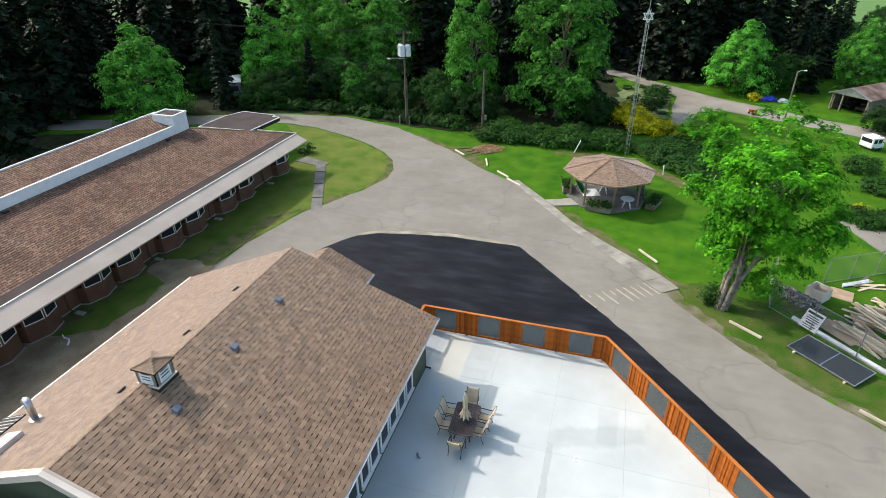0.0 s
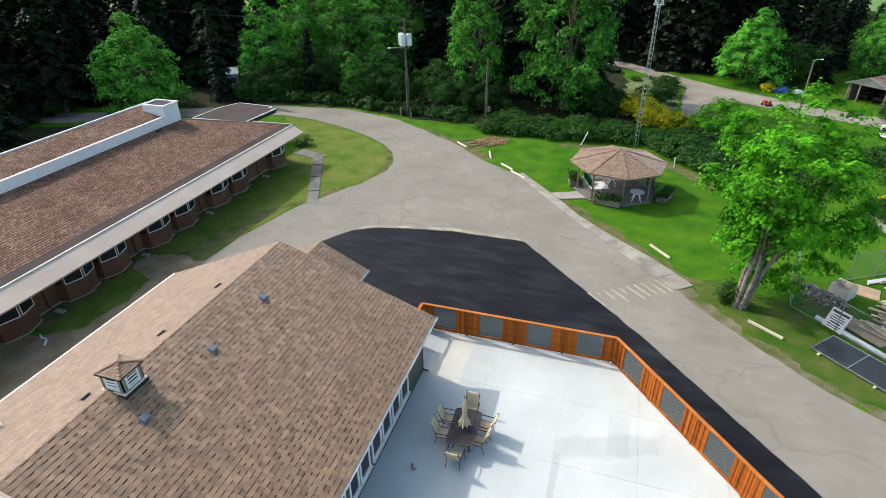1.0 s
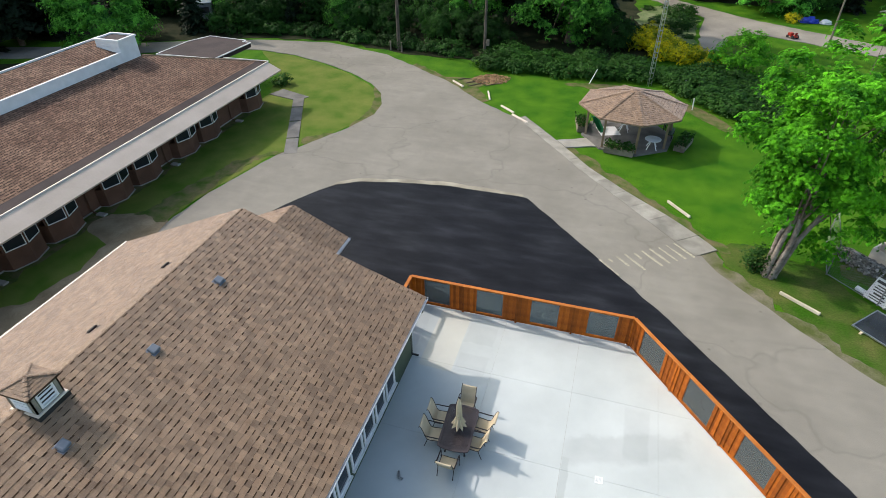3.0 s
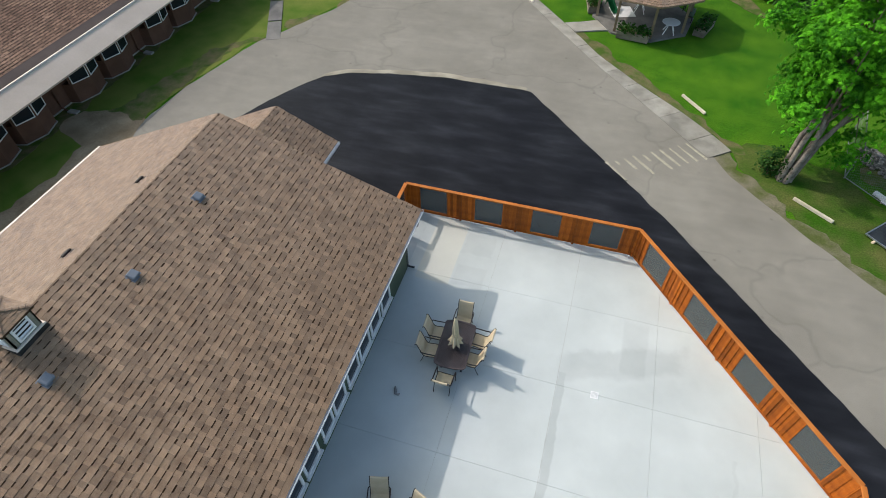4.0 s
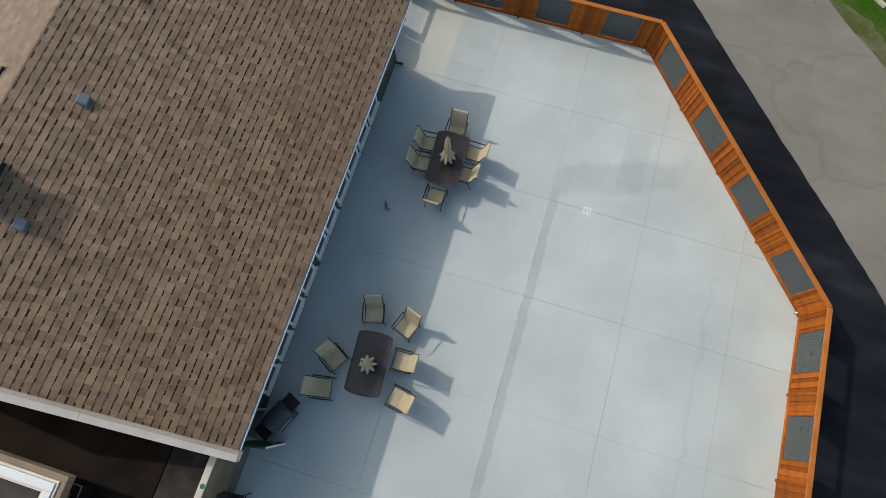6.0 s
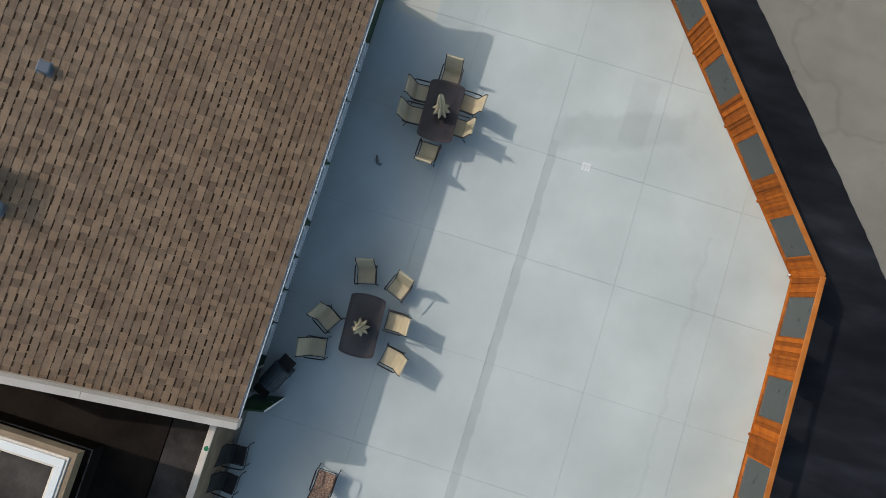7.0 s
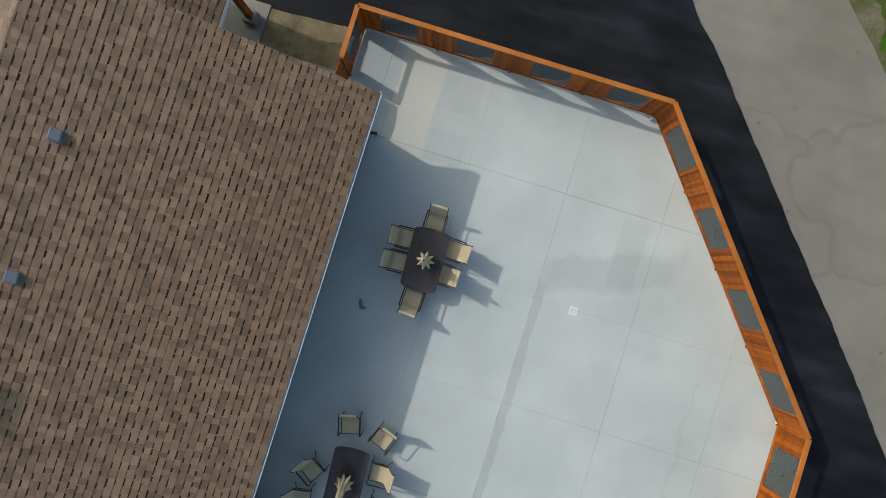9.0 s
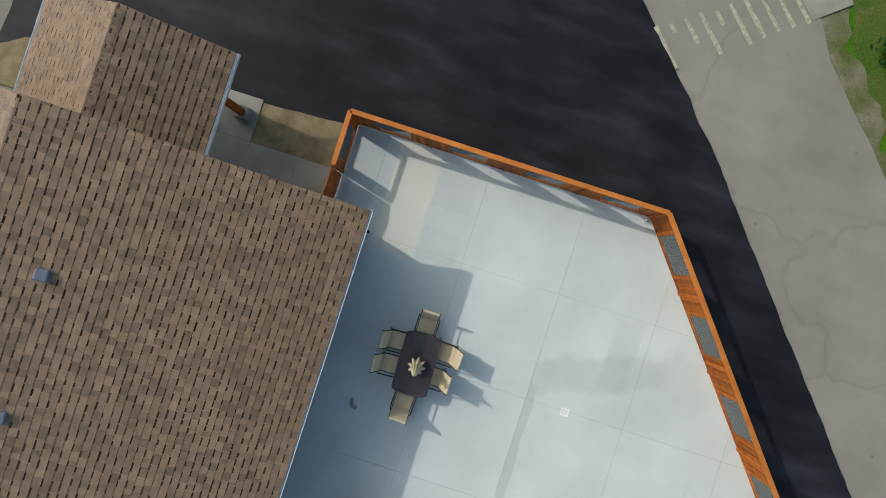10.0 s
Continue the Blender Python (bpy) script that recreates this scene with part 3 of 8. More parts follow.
sheet("side_path", ragged([(24.2, 24.4), (25.6, 25.0), (28.5, 22.8), (40, 12), (38, 9.5), (26.0, 19.4)], 0.6, 0.1, 3), -0.09, 0.2, ROAD, "old grey asphalt path by the lawn", "path")
sheet("weedy_bank", ragged([(8.4, 51.3), (12.7, 48.6), (13.3, 54.4), (14.1, 59.5), (10.5, 65.7), (7.3, 63), (6.9, 56.6)], 0.6, 0.5, 14), -0.10, 0.2,
    shader("dry weeds", (0.10, 0.16, 0.05), (0.22, 0.24, 0.12), 0.5, 0.95, 0.8, 8, fine=0.5, spec=0.1), "dry weedy bank beside the gravel road", "bank")

sheet("worn_verge", ragged([(-17.5, 5.2), (-17.2, 8.6), (-16.7, 12.8), (-15.3, 14.9), (-16.2, 14.6), (-17.9, 12.6), (-18.4, 9.6), (-19.3, 6.6), (-19.6, 5.2)], 0.3, 0.45, 34), -0.127, 0.2, VERGE, "brown worn soil between lawn and drive", "verge")
sheet("worn_verge", ragged([(-22.05, -3.5), (-20.9, -3.4), (-21.1, 4), (-21.2, 12), (-21.3, 18), (-21.4, 22.6), (-22.05, 22.8)], 0.4, 0.35, 35), -0.126, 0.2, VERGE, "thin bare ground along the lodge's wall", "verge")
sheet("worn_verge", ragged([(-14.6, 15.9), (-13.0, 18.6), (-14.0, 18.4), (-15.2, 17.2)], 0.3, 0.3, 36), -0.125, 0.2, VERGE, "brown worn corner of the lawn", "verge")
sheet("worn_verge", ragged([(12.2, 11.0), (11.3, 12.1), (9.7, 13.8), (7.4, 15.9), (5.0, 18.4), (3.2, 20.8), (3.7, 21.2), (5.6, 19.0), (8.1, 16.5), (10.1, 14.2), (11.8, 12.5), (12.9, 11.1)], 0.35, 0.4, 31), -0.133, 0.2, VERGE, "brown worn soil beside the concrete walk", "verge")
sheet("worn_verge", ragged(rounded([(1.5, 34.0), (6, 34.6), (10, 33.6), (13.6, 29.6), (15.2, 26.6), (14.4, 26.2), (12.4, 28.8), (9.2, 32.4), (5.6, 33.2), (1.6, 33.0)]), 0.5, 0.4, 32), -0.134, 0.2, VERGE, "thin worn grass along the hedge", "verge")


def crosswalk():
    th = thing("crosswalk", "worn yellowish painted crossing bars on old asphalt", "road marking", kind="structure")
    for i, (skip, length) in enumerate(((0, 1.5), (0.05, 0.3), (0.05, 0.85), (0, 1.48), (0.1, 0.5), (0.02, 1.45), (0, 1.4), (0.05, 1.3), (0.02, 1.35), (0, 1.42))):
        d = Vector((0.70, -0.714))
        a = Vector((6.47 + 0.405 * i, 8.47 + 0.29 * i)) + d * skip
        b, s = a + d * length, Vector((0.714, 0.70)) * 0.062
        bm = bmesh.new()
        bm_prism(bm, ragged([tuple(a - s), tuple(b - s), tuple(b + s), tuple(a + s)], 0.12, 0.045, i), -0.13, -0.055 if not i else -0.094)
        part("painted_bar", bm, STRIPE, th)


crosswalk()


# ---- the patio slab: separate concrete bays with open joints ----
def conc_patio():
    m = shader("pale patio concrete", (0.455, 0.49, 0.47), (0.555, 0.59, 0.565), 0.35, 0.75, 0.15, 70, fine=0.05, spread=(0.3, 0.7), spec=0.3)
    n, l = m.node_tree.nodes, m.node_tree.links
    hsv = next(k for k in n if k.type == "HUE_SAT")
    geo = n.new("ShaderNodeNewGeometry")
    sep = n.new("ShaderNodeSeparateXYZ")
    l.new(geo.outputs["Position"], sep.inputs[0])
    ns = n.new("ShaderNodeTexNoise")
    ns.inputs["Scale"].default_value, ns.inputs["Detail"].default_value = 1.6, 4
    l.new(geo.outputs["Position"], ns.inputs["Vector"])

    def op(kind, a, b=None, c=None):
        k = n.new("ShaderNodeMath")
        k.operation = kind
        for i, s in enumerate((a, b, c)):
            if s is None:
                continue
            if hasattr(s, "links"):
                l.new(s, k.inputs[i])
            else:
                k.inputs[i].default_value = s
        return k.outputs[0]

    # a damp trace along one joint, bending east to a tyre-width patch near the drain
    def soft(d, reach, fade):
        k = n.new("ShaderNodeMapRange")
        k.interpolation_type = "SMOOTHSTEP"
        k.inputs[1].default_value, k.inputs[2].default_value, k.inputs[3].default_value, k.inputs[4].default_value = reach - fade, reach, 1.0, 0.0
        l.new(d, k.inputs[0])
        return k.outputs[0]

    cloud = n.new("ShaderNodeTexNoise")
    cloud.inputs["Scale"].default_value, cloud.inputs["Detail"].default_value, cloud.inputs["Roughness"].default_value = 0.9, 6, 0.65
    l.new(geo.outputs["Position"], cloud.inputs["Vector"])
    X, Y = sep.outputs["X"], sep.outputs["Y"]
    big = op("MULTIPLY", op("SUBTRACT", cloud.outputs[0], 0.5), 1.0)
    wob = op("MULTIPLY", op("SUBTRACT", ns.outputs[0], 0.5), 0.22)

    def near(v, at, reach, fade, stir):
        return soft(op("ABSOLUTE", op("ADD", op("SUBTRACT", v, at), stir)), reach, fade)

    run = op("MULTIPLY", near(X, 6.26, 0.16, 0.06, wob), op("LESS_THAN", Y, -3.45))
    level = op("SUBTRACT", Y, op("MULTIPLY_ADD", op("SUBTRACT", X, 6.3), 0.32, -3.15))
    band = op("MULTIPLY", near(level, 0.0, 0.72, 0.35, big), near(X, 8.2, 2.3, 0.55, big))
    patch = op("MULTIPLY", near(X, 8.55, 0.48, 0.1, wob), near(Y, -1.8, 1.25, 0.3, wob))
    trace = op("MULTIPLY", near(X, 11.75, 0.10, 0.06, op("MULTIPLY", big, 0.9)), op("MULTIPLY", op("LESS_THAN", Y, -5.0), 0.35))
    damp = op("MAXIMUM", op("MULTIPLY", run, 1.0), op("MAXIMUM", op("ADD", op("MULTIPLY", band, 0.75), op("MULTIPLY", patch, 0.45)), trace))
    # a paler, warmer strip at the gable corner, and two duller squares beside it
    pale = op("MULTIPLY", near(X, 0.66, 0.72, 0.06, op("MULTIPLY", wob, 0.2)), near(Y, 0.9, 1.85, 0.1, wob))
    dull = op("MULTIPLY", near(X, 2.04, 0.66, 0.08, wob), op("ADD", near(Y, 1.45, 0.62, 0.12, wob), near(Y, -0.28, 0.58, 0.12, wob)))
    tint = n.new("ShaderNodeMix")
    tint.data_type = "RGBA"
    tint.inputs["B"].default_value = (0.575, 0.57, 0.495, 1)
    l.new(op("MULTIPLY", pale, 0.85), tint.inputs["Factor"])
    l.new(hsv.inputs["Color"].links[0].from_socket, tint.inputs["A"])
    l.new(tint.outputs["Result"], hsv.inputs["Color"])
    damp = op("MAXIMUM", damp, op("MULTIPLY", dull, 0.38))
    mottle = op("MULTIPLY", op("SUBTRACT", cloud.outputs[0], 0.5), 0.16)
    val = op("MULTIPLY", op("ADD", hsv.inputs["Value"].links[0].from_socket, mottle), op("SUBTRACT", 1.0, op("MULTIPLY", damp, 0.16)))
    l.new(val, hsv.inputs["Value"])
    return m


PATIO = conc_patio()


def clip(poly, a, b, c):
    """The part of a convex outline where a*x + b*y <= c."""
    out = []
    for i, p in enumerate(poly):
        q = poly[(i + 1) % len(poly)]
        fp, fq = a * p[0] + b * p[1] - c, a * q[0] + b * q[1] - c
        if fp <= 0:
            out.append(p)
        if fp * fq < 0:
            t = fp / (fp - fq)
            out.append((p[0] + t * (q[0] - p[0]), p[1] + t * (q[1] - p[1])))
    return out


def patio():
    th = thing("patio", "pale grey concrete patio slab cut into large bays", "patio", kind="structure")
    xs = [-1.75, -0.45, 2.92, 6.12, 9.30, 12.55, 14.75]
    ys = [-21.4, -17.8, -14.35, -10.85, -7.38, -3.98, -0.55, 2.9]
    gap = 0.0035
    for i in range(len(xs) - 1):
        for j in range(len(ys) - 1):
            x0, x1, y0, y1 = xs[i] + gap, xs[i + 1] - gap, ys[j] + gap, ys[j + 1] - gap
            if i == 0 and y1 < 0.2:
                continue
            if i == 0:
                y0 = max(y0, -0.38)
            poly = clip([(x0, y0), (x1, y0), (x1, y1), (x0, y1)], 0.785, 0.620, 0.785 * 8.16 + 0.620 * 2.82)
            if len(poly) < 3:
                continue
            bm = bmesh.new()
            bm_prism(bm, poly, -0.2, 0.0)
            part("concrete_bay", bm, PATIO, th)
    bm = bmesh.new()
    bm_prism(bm, [(-1.75, -21), (14.7, -21), (14.7, -5.6), (8.1, 2.8), (-1.75, 2.8)], -0.22, -0.02)
    part("joint_bed", bm, CONC, th)


patio()
sheet("porch_pad", [(-9.6, 1.06), (-4.62, 1.06), (-4.62, 2.44), (-9.6, 2.44)], 0.0, 0.2, CONC, "grey concrete porch pad", "porch floor")
bm = bmesh.new()
for x0, x1 in ((-9.6, -6.6), (-6.59, -4.63), (-4.62, -3.04), (-3.03, -1.76)):
    bm_box(bm, x0, -0.35, -0.2, x1, 1.05, 0.0)
part("entry_walk", bm, CONC)
tagged(bpy.data.objects["entry_walk"], "grey concrete walk slabs along the gable wall", "path", kind="structure")
sheet("gravel_bed", ragged([(-4.60, 1.06), (-1.78, 1.06), (-1.78, 2.52), (-4.60, 2.36)], 0.2, 0.03, 1), -0.03, 0.2, PEBBLE, "tan pea gravel bed beside the porch", "gravel bed")
sheet("gravel_bed", ragged([(-13.5, 0.4), (-9.6, 0.4), (-9.6, 2.15), (-12.4, 2.05), (-13.5, 1.4)], 0.2, 0.05, 21), -0.03, 0.2, PEBBLE, "tan pea gravel bed beside the porch", "gravel bed")


# ---- roofs of separate shingles ----
def shingle_wedge(width, run, lift):
    """One shingle tab: x along the eave, y up the slope; thick at its lower edge."""
    v = [(0, 0, 0), (width, 0, 0), (width, run, 0), (0, run, 0), (0, 0, lift), (width, 0, lift), (width, run, 0.003), (0, run, 0.003)]
    return v, [(3, 2, 1, 0), (4, 5, 6, 7), (0, 1, 5, 4), (1, 2, 6, 5), (2, 3, 7, 6), (3, 0, 4, 7)]


TAB_MESHES = {}


def tab_mesh(width, run):
    key = (width, run)
    if key not in TAB_MESHES:
        me = bpy.data.meshes.new("shingle")
        me.from_pydata(*shingle_wedge(width, run, 0.011)[:1], [], shingle_wedge(width, run, 0.011)[1])
        me.materials.append(SHINGLE_PIECE)
        TAB_MESHES[key] = me
    return TAB_MESHES[key]


def shingle_slope(parent, origin, along, up, span, rows, run, light, dark, seed, pick=None, big=1.0, label="", lift_by=1.0, show=0.8, joint=0.0, deep=0.82):
    """Courses of laid tabs up a slope. span(s): from where to where a course runs, s metres up the slope. pick(x, y): tabs that are objects of their own."""
    rnd = random.Random(seed)
    origin, along, up = Vector(origin), Vector(along).normalized(), Vector(up).normalized()
    nor = along.cross(up)
    if nor.z < 0:
        nor = -nor
    turn = Matrix((along, up, nor)).transposed().to_4x4()
    sets = {0: ([], []), 1: ([], [])}
    for k in range(rows):
        a, b = span(k * run)
        x = a - rnd.uniform(0, 0.3)
        turn_of = 0
        while x < b:
            # proud and set-back tabs take turns along a laminated course
            turn_of = 1 - turn_of
            w = (rnd.choice((0.13, 0.17, 0.22) if turn_of else (0.15, 0.20, 0.26)) if not joint else 0.25) * big
            x0, x1 = max(x, a), min(x + w, b)
            x += w
            if x1 - x0 < 0.02 + joint:
                continue
            x1 -= joint
            base = origin + along * x0 + up * (k * run)
            lift = lift_by * ((0.014 if turn_of else 0.008) if not joint else rnd.choice((0.008, 0.014)))
            # dark quads paint the shade below the course above, deeper under some tabs
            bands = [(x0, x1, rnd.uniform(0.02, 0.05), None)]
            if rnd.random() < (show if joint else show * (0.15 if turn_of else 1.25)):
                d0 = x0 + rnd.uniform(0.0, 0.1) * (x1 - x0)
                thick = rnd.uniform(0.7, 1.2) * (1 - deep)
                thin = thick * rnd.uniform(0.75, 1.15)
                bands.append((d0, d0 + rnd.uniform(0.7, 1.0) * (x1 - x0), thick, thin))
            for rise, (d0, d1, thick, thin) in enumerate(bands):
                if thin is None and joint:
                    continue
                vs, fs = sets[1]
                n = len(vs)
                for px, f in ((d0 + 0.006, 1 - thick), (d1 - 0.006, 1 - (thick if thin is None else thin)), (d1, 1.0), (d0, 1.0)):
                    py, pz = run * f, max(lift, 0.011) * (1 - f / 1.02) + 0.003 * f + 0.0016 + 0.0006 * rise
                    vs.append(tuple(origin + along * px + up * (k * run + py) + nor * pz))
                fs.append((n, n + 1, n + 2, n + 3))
            if pick and x1 - x0 > w - 1e-4 and pick(base.x, base.y):
                piece("shingle", tab_mesh(w, run * 1.02), parent, Matrix.Translation(base) @ turn)
                continue
            vs, fs = sets[0]
            n = len(vs)
            for px, py, pz in ((x0, 0, 0), (x1, 0, 0), (x0, 0, lift), (x1, 0, lift), (x1, run * 1.02, 0.003), (x0, run * 1.02, 0.003)):
                vs.append(tuple(origin + along * px + up * (k * run + py) + nor * pz))
            fs += [(n, n + 1, n + 3, n + 2), (n + 2, n + 3, n + 4, n + 5), (n, n + 2, n + 5), (n + 1, n + 4, n + 3)]
    raw("shingles", *sets[0], light, parent, label, kind="stuff")
    raw("course_shade", *sets[1], dark, parent, kind="stuff")


def ridge_caps(parent, a, b, half, drop, material, step=0.2):
    """Bent caps along a ridge or hip from a to b."""
    a, b = Vector(a), Vector(b)
    d = (b - a).normalized()
    side = Vector((d.y, -d.x, 0)).normalized()
    vs, fs = [], []
    n = int((b - a).length / step)
    for i in range(n):
        p, q = a + d * (i * step), a + d * ((i + 1) * step + 0.01)
        k = len(vs)
        for c, e in ((p, 0.030), (q, 0.012)):
            for s, z in ((-half, -drop), (0, 0), (half, -drop)):
                w = c + side * s + Vector((0, 0, z + e))
                vs.append(tuple(w))
        fs += [(k, k + 1, k + 4, k + 3), (k + 1, k + 2, k + 5, k + 4)]
        m = len(vs)
        for s, z in ((-half, -drop), (0, 0), (half, -drop)):
            vs.append(tuple(p + side * s + Vector((0, 0, z))))
        fs += [(m, m + 1, k + 1, k), (m + 1, m + 2, k + 2, k + 1)]
    raw("hip_capping", vs, fs, material, parent, kind="stuff")


def wall_y(bm, x0, x1, y0, y1, z0, z1, holes=()):
    """A wall along y with openings (ya, yb, za, zb) through it."""
    y = y0
    for ya, yb, za, zb in sorted(holes):
        bm_box(bm, x0, y, z0, x1, ya, z1)
        if za > z0 + 0.01:
            bm_box(bm, x0, ya, z0, x1, yb, za)
        bm_box(bm, x0, ya, zb, x1, yb, z1)
        y = yb
    bm_box(bm, x0, y, z0, x1, y1, z1)


def window_y(parent, x, y0, y1, z0, z1, out=1.0, name="window", bars=1, frame_mat=None, w=0.07):
    """A window in a wall along y; out: which way it faces. Frame, panes and sill."""
    fm = frame_mat or WHITE
    bm = bmesh.new()
    a, b = sorted((x - 0.06 * out, x + 0.03 * out))
    for c0, c1, d0, d1 in ((y0, y1, z0, z0 + w), (y0, y1, z1 - w, z1), (y0, y0 + w, z0 + w, z1 - w), (y1 - w, y1, z0 + w, z1 - w)):
        bm_box(bm, a, c0, d0, b, c1, d1)
    for i in range(bars):
        c = y0 + (y1 - y0) * (i + 1) / (bars + 1)
        bm_box(bm, a + 0.01, c - 0.025, z0 + w, b - 0.005, c + 0.025, z1 - w)
    fr = part(name, bm, fm, parent)
    bm = bmesh.new()
    bm_box(bm, x - 0.02, y0 + w * 0.5, z0 + w * 0.5, x - 0.01, y1 - w * 0.5, z1 - w * 0.5)
    part("pane", bm, GLASS, fr, "dark reflecting window pane")
    bm = bmesh.new()
    s0, s1 = sorted((x + 0.0 * out, x + 0.10 * out))
    bm_box(bm, s0, y0 - 0.05, z0 - 0.05, s1, y1 + 0.05, z0 - 0.002)
    part("sill", bm, fm, fr)
    return fr


# ---- the main house ----
EAVE_Z, RIDGE_X, RIDGE_Z = 2.85, -7.50, 5.60
SLOPE = (RIDGE_Z - EAVE_Z) / (0.05 - RIDGE_X)
WEST_X, WEST_Z = -14.2, 2.64
WEST_SLOPE = (RIDGE_Z - WEST_Z) / (RIDGE_X - WEST_X)
SOUTH_Y, NORTH_Y = -13.87, 0.03


def roof_z(x):
    return RIDGE_Z - (SLOPE if x > RIDGE_X else WEST_SLOPE) * abs(x - RIDGE_X)


def deck(bm, x0, z0, x1, z1, y0, y1, t=0.16):
    """A sloping board from (x0, z0) to (x1, z1)."""
    vs = [bm.verts.new(p) for p in ((x0, y0, z0), (x1, y0, z1), (x1, y1, z1), (x0, y1, z0), (x0, y0, z0 - t), (x1, y0, z1 - t), (x1, y1, z1 - t), (x0, y1, z0 - t))]
    for f in ((0, 1, 2, 3), (7, 6, 5, 4), (0, 4, 5, 1), (1, 5, 6, 2), (2, 6, 7, 3), (3, 7, 4, 0)):
        bm.faces.new([vs[i] for i in f])


HOUSE = thing("house", "single-storey sage green house with a brown shingled gable roof", "house")


def house():
    hs = HOUSE
    wins = [(-12.55, -11.65), (-11.5, -10.6), (-10.45, -9.55), (-9.4, -8.5), (-8.22, -7.46), (-7.36, -6.5), (-6.3, -5.4), (-5.28, -4.4), (-4.26, -3.4), (-3.26, -2.4)]
    bm = bmesh.new()
    wall_y(bm, -0.65, -0.45, -13.98, -0.4, -0.1, 2.95, [(a, b, 0.42, 2.1) for a, b in wins] + [(-13.92, -12.97, -0.05, 2.08)])
    east = part("wall", bm, SAGE, hs)
    bm = bmesh.new()
    for i in range(18):
        z = 0.0 + i * 0.16
        segs = [(-12.92, -12.6), (-2.35, -0.4)] if 0.3 < z < 2.1 else ([(-12.92, -0.4)] if z < 2.0 else [(-13.96, -0.4)])
        for a, b in segs:
            vs = [bm.verts.new(p) for p in ((-0.448, a, z), (-0.448, b, z), (-0.43, b, z + 0.004), (-0.43, a, z + 0.004), (-0.446, a, z + 0.155), (-0.446, b, z + 0.155))]
            bm.faces.new((vs[3], vs[2], vs[5], vs[4]))
            bm.faces.new((vs[0], vs[1], vs[2], vs[3]))
    part("siding", bm, SAGE, east)
    for a, b in wins:
        window_y(hs, -0.44, a, b, 0.42, 2.1, bars=0, w=0.10)
    bm = bmesh.new()
    bm_box(bm, -13.9, -13.8, -0.1, -13.7, -0.4, WEST_Z + 0.1)
    part("wall", bm, SAGE, hs)
    for y0, y1 in ((-0.6, -0.4), (-14.07, -13.90)):
        bm = bmesh.new()
        prof = [(-13.7, -0.1), (-0.75, -0.1), (-0.75, roof_z(-0.75) - 0.14), (RIDGE_X, RIDGE_Z - 0.14), (-13.7, roof_z(-13.7) - 0.14)]
        lo = [bm.verts.new((x, y0, z)) for x, z in prof]
        hi = [bm.verts.new((x, y1, z)) for x, z in prof]
        bm.faces.new(lo)
        bm.faces.new(hi[::-1])
        for i in range(5):
            bm.faces.new((lo[i], lo[(i + 1) % 5], hi[(i + 1) % 5], hi[i]))
        part("gable_wall", bm, SAGE, hs)
    # the two roof slopes
    bm = bmesh.new()
    deck(bm, 0.05, EAVE_Z - 0.005, RIDGE_X, RIDGE_Z - 0.005, SOUTH_Y, NORTH_Y)
    deck(bm, RIDGE_X, RIDGE_Z - 0.005, WEST_X, WEST_Z - 0.005, SOUTH_Y, NORTH_Y)
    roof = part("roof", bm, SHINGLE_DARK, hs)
    run = math.hypot(0.05 - RIDGE_X, RIDGE_Z - EAVE_Z)
    n = 42
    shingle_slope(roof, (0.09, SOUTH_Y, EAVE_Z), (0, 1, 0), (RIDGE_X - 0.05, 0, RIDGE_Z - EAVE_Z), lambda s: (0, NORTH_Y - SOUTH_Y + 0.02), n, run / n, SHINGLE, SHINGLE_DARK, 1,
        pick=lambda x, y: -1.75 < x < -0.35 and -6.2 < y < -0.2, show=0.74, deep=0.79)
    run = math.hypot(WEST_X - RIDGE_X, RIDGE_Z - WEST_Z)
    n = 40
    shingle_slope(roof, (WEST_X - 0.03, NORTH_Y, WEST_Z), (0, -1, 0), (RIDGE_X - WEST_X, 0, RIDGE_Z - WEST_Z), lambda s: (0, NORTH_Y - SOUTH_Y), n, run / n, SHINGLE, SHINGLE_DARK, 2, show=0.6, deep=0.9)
    me = bpy.data.meshes.new("ridge_cap")
    me.from_pydata([(s * 0.16, y, z - (0.058 if s else 0)) for y, z in ((0, 0.020), (0.21, 0.012), (0, 0.004), (0.21, -0.004)) for s in (-1, 0, 1)], [],
        [(0, 1, 4, 3), (1, 2, 5, 4), (9, 10, 7, 6), (10, 11, 8, 7), (6, 7, 1, 0), (7, 8, 2, 1), (0, 3, 9, 6), (2, 8, 11, 5)])
    me.materials.append(SHINGLE_PIECE)
    for i in range(int((NORTH_Y - SOUTH_Y) / 0.2)):
        piece("ridge_cap", me, roof, pose(RIDGE_X, SOUTH_Y + i * 0.2, RIDGE_Z))
    # wide cream rake over the south gable, narrow white rake over the north one
    for x0, x1 in ((0.18, -3.25), (-3.26, RIDGE_X), (RIDGE_X, -11.2), (-11.21, WEST_X - 0.1)):
        bm = bmesh.new()
        deck(bm, x0, roof_z(x0) + 0.14, x1, roof_z(x1) + 0.14, SOUTH_Y - 0.25, SOUTH_Y - 0.003, 0.28)
        part("rake_board", bm, CREAM, hs, "wide cream painted rake board")
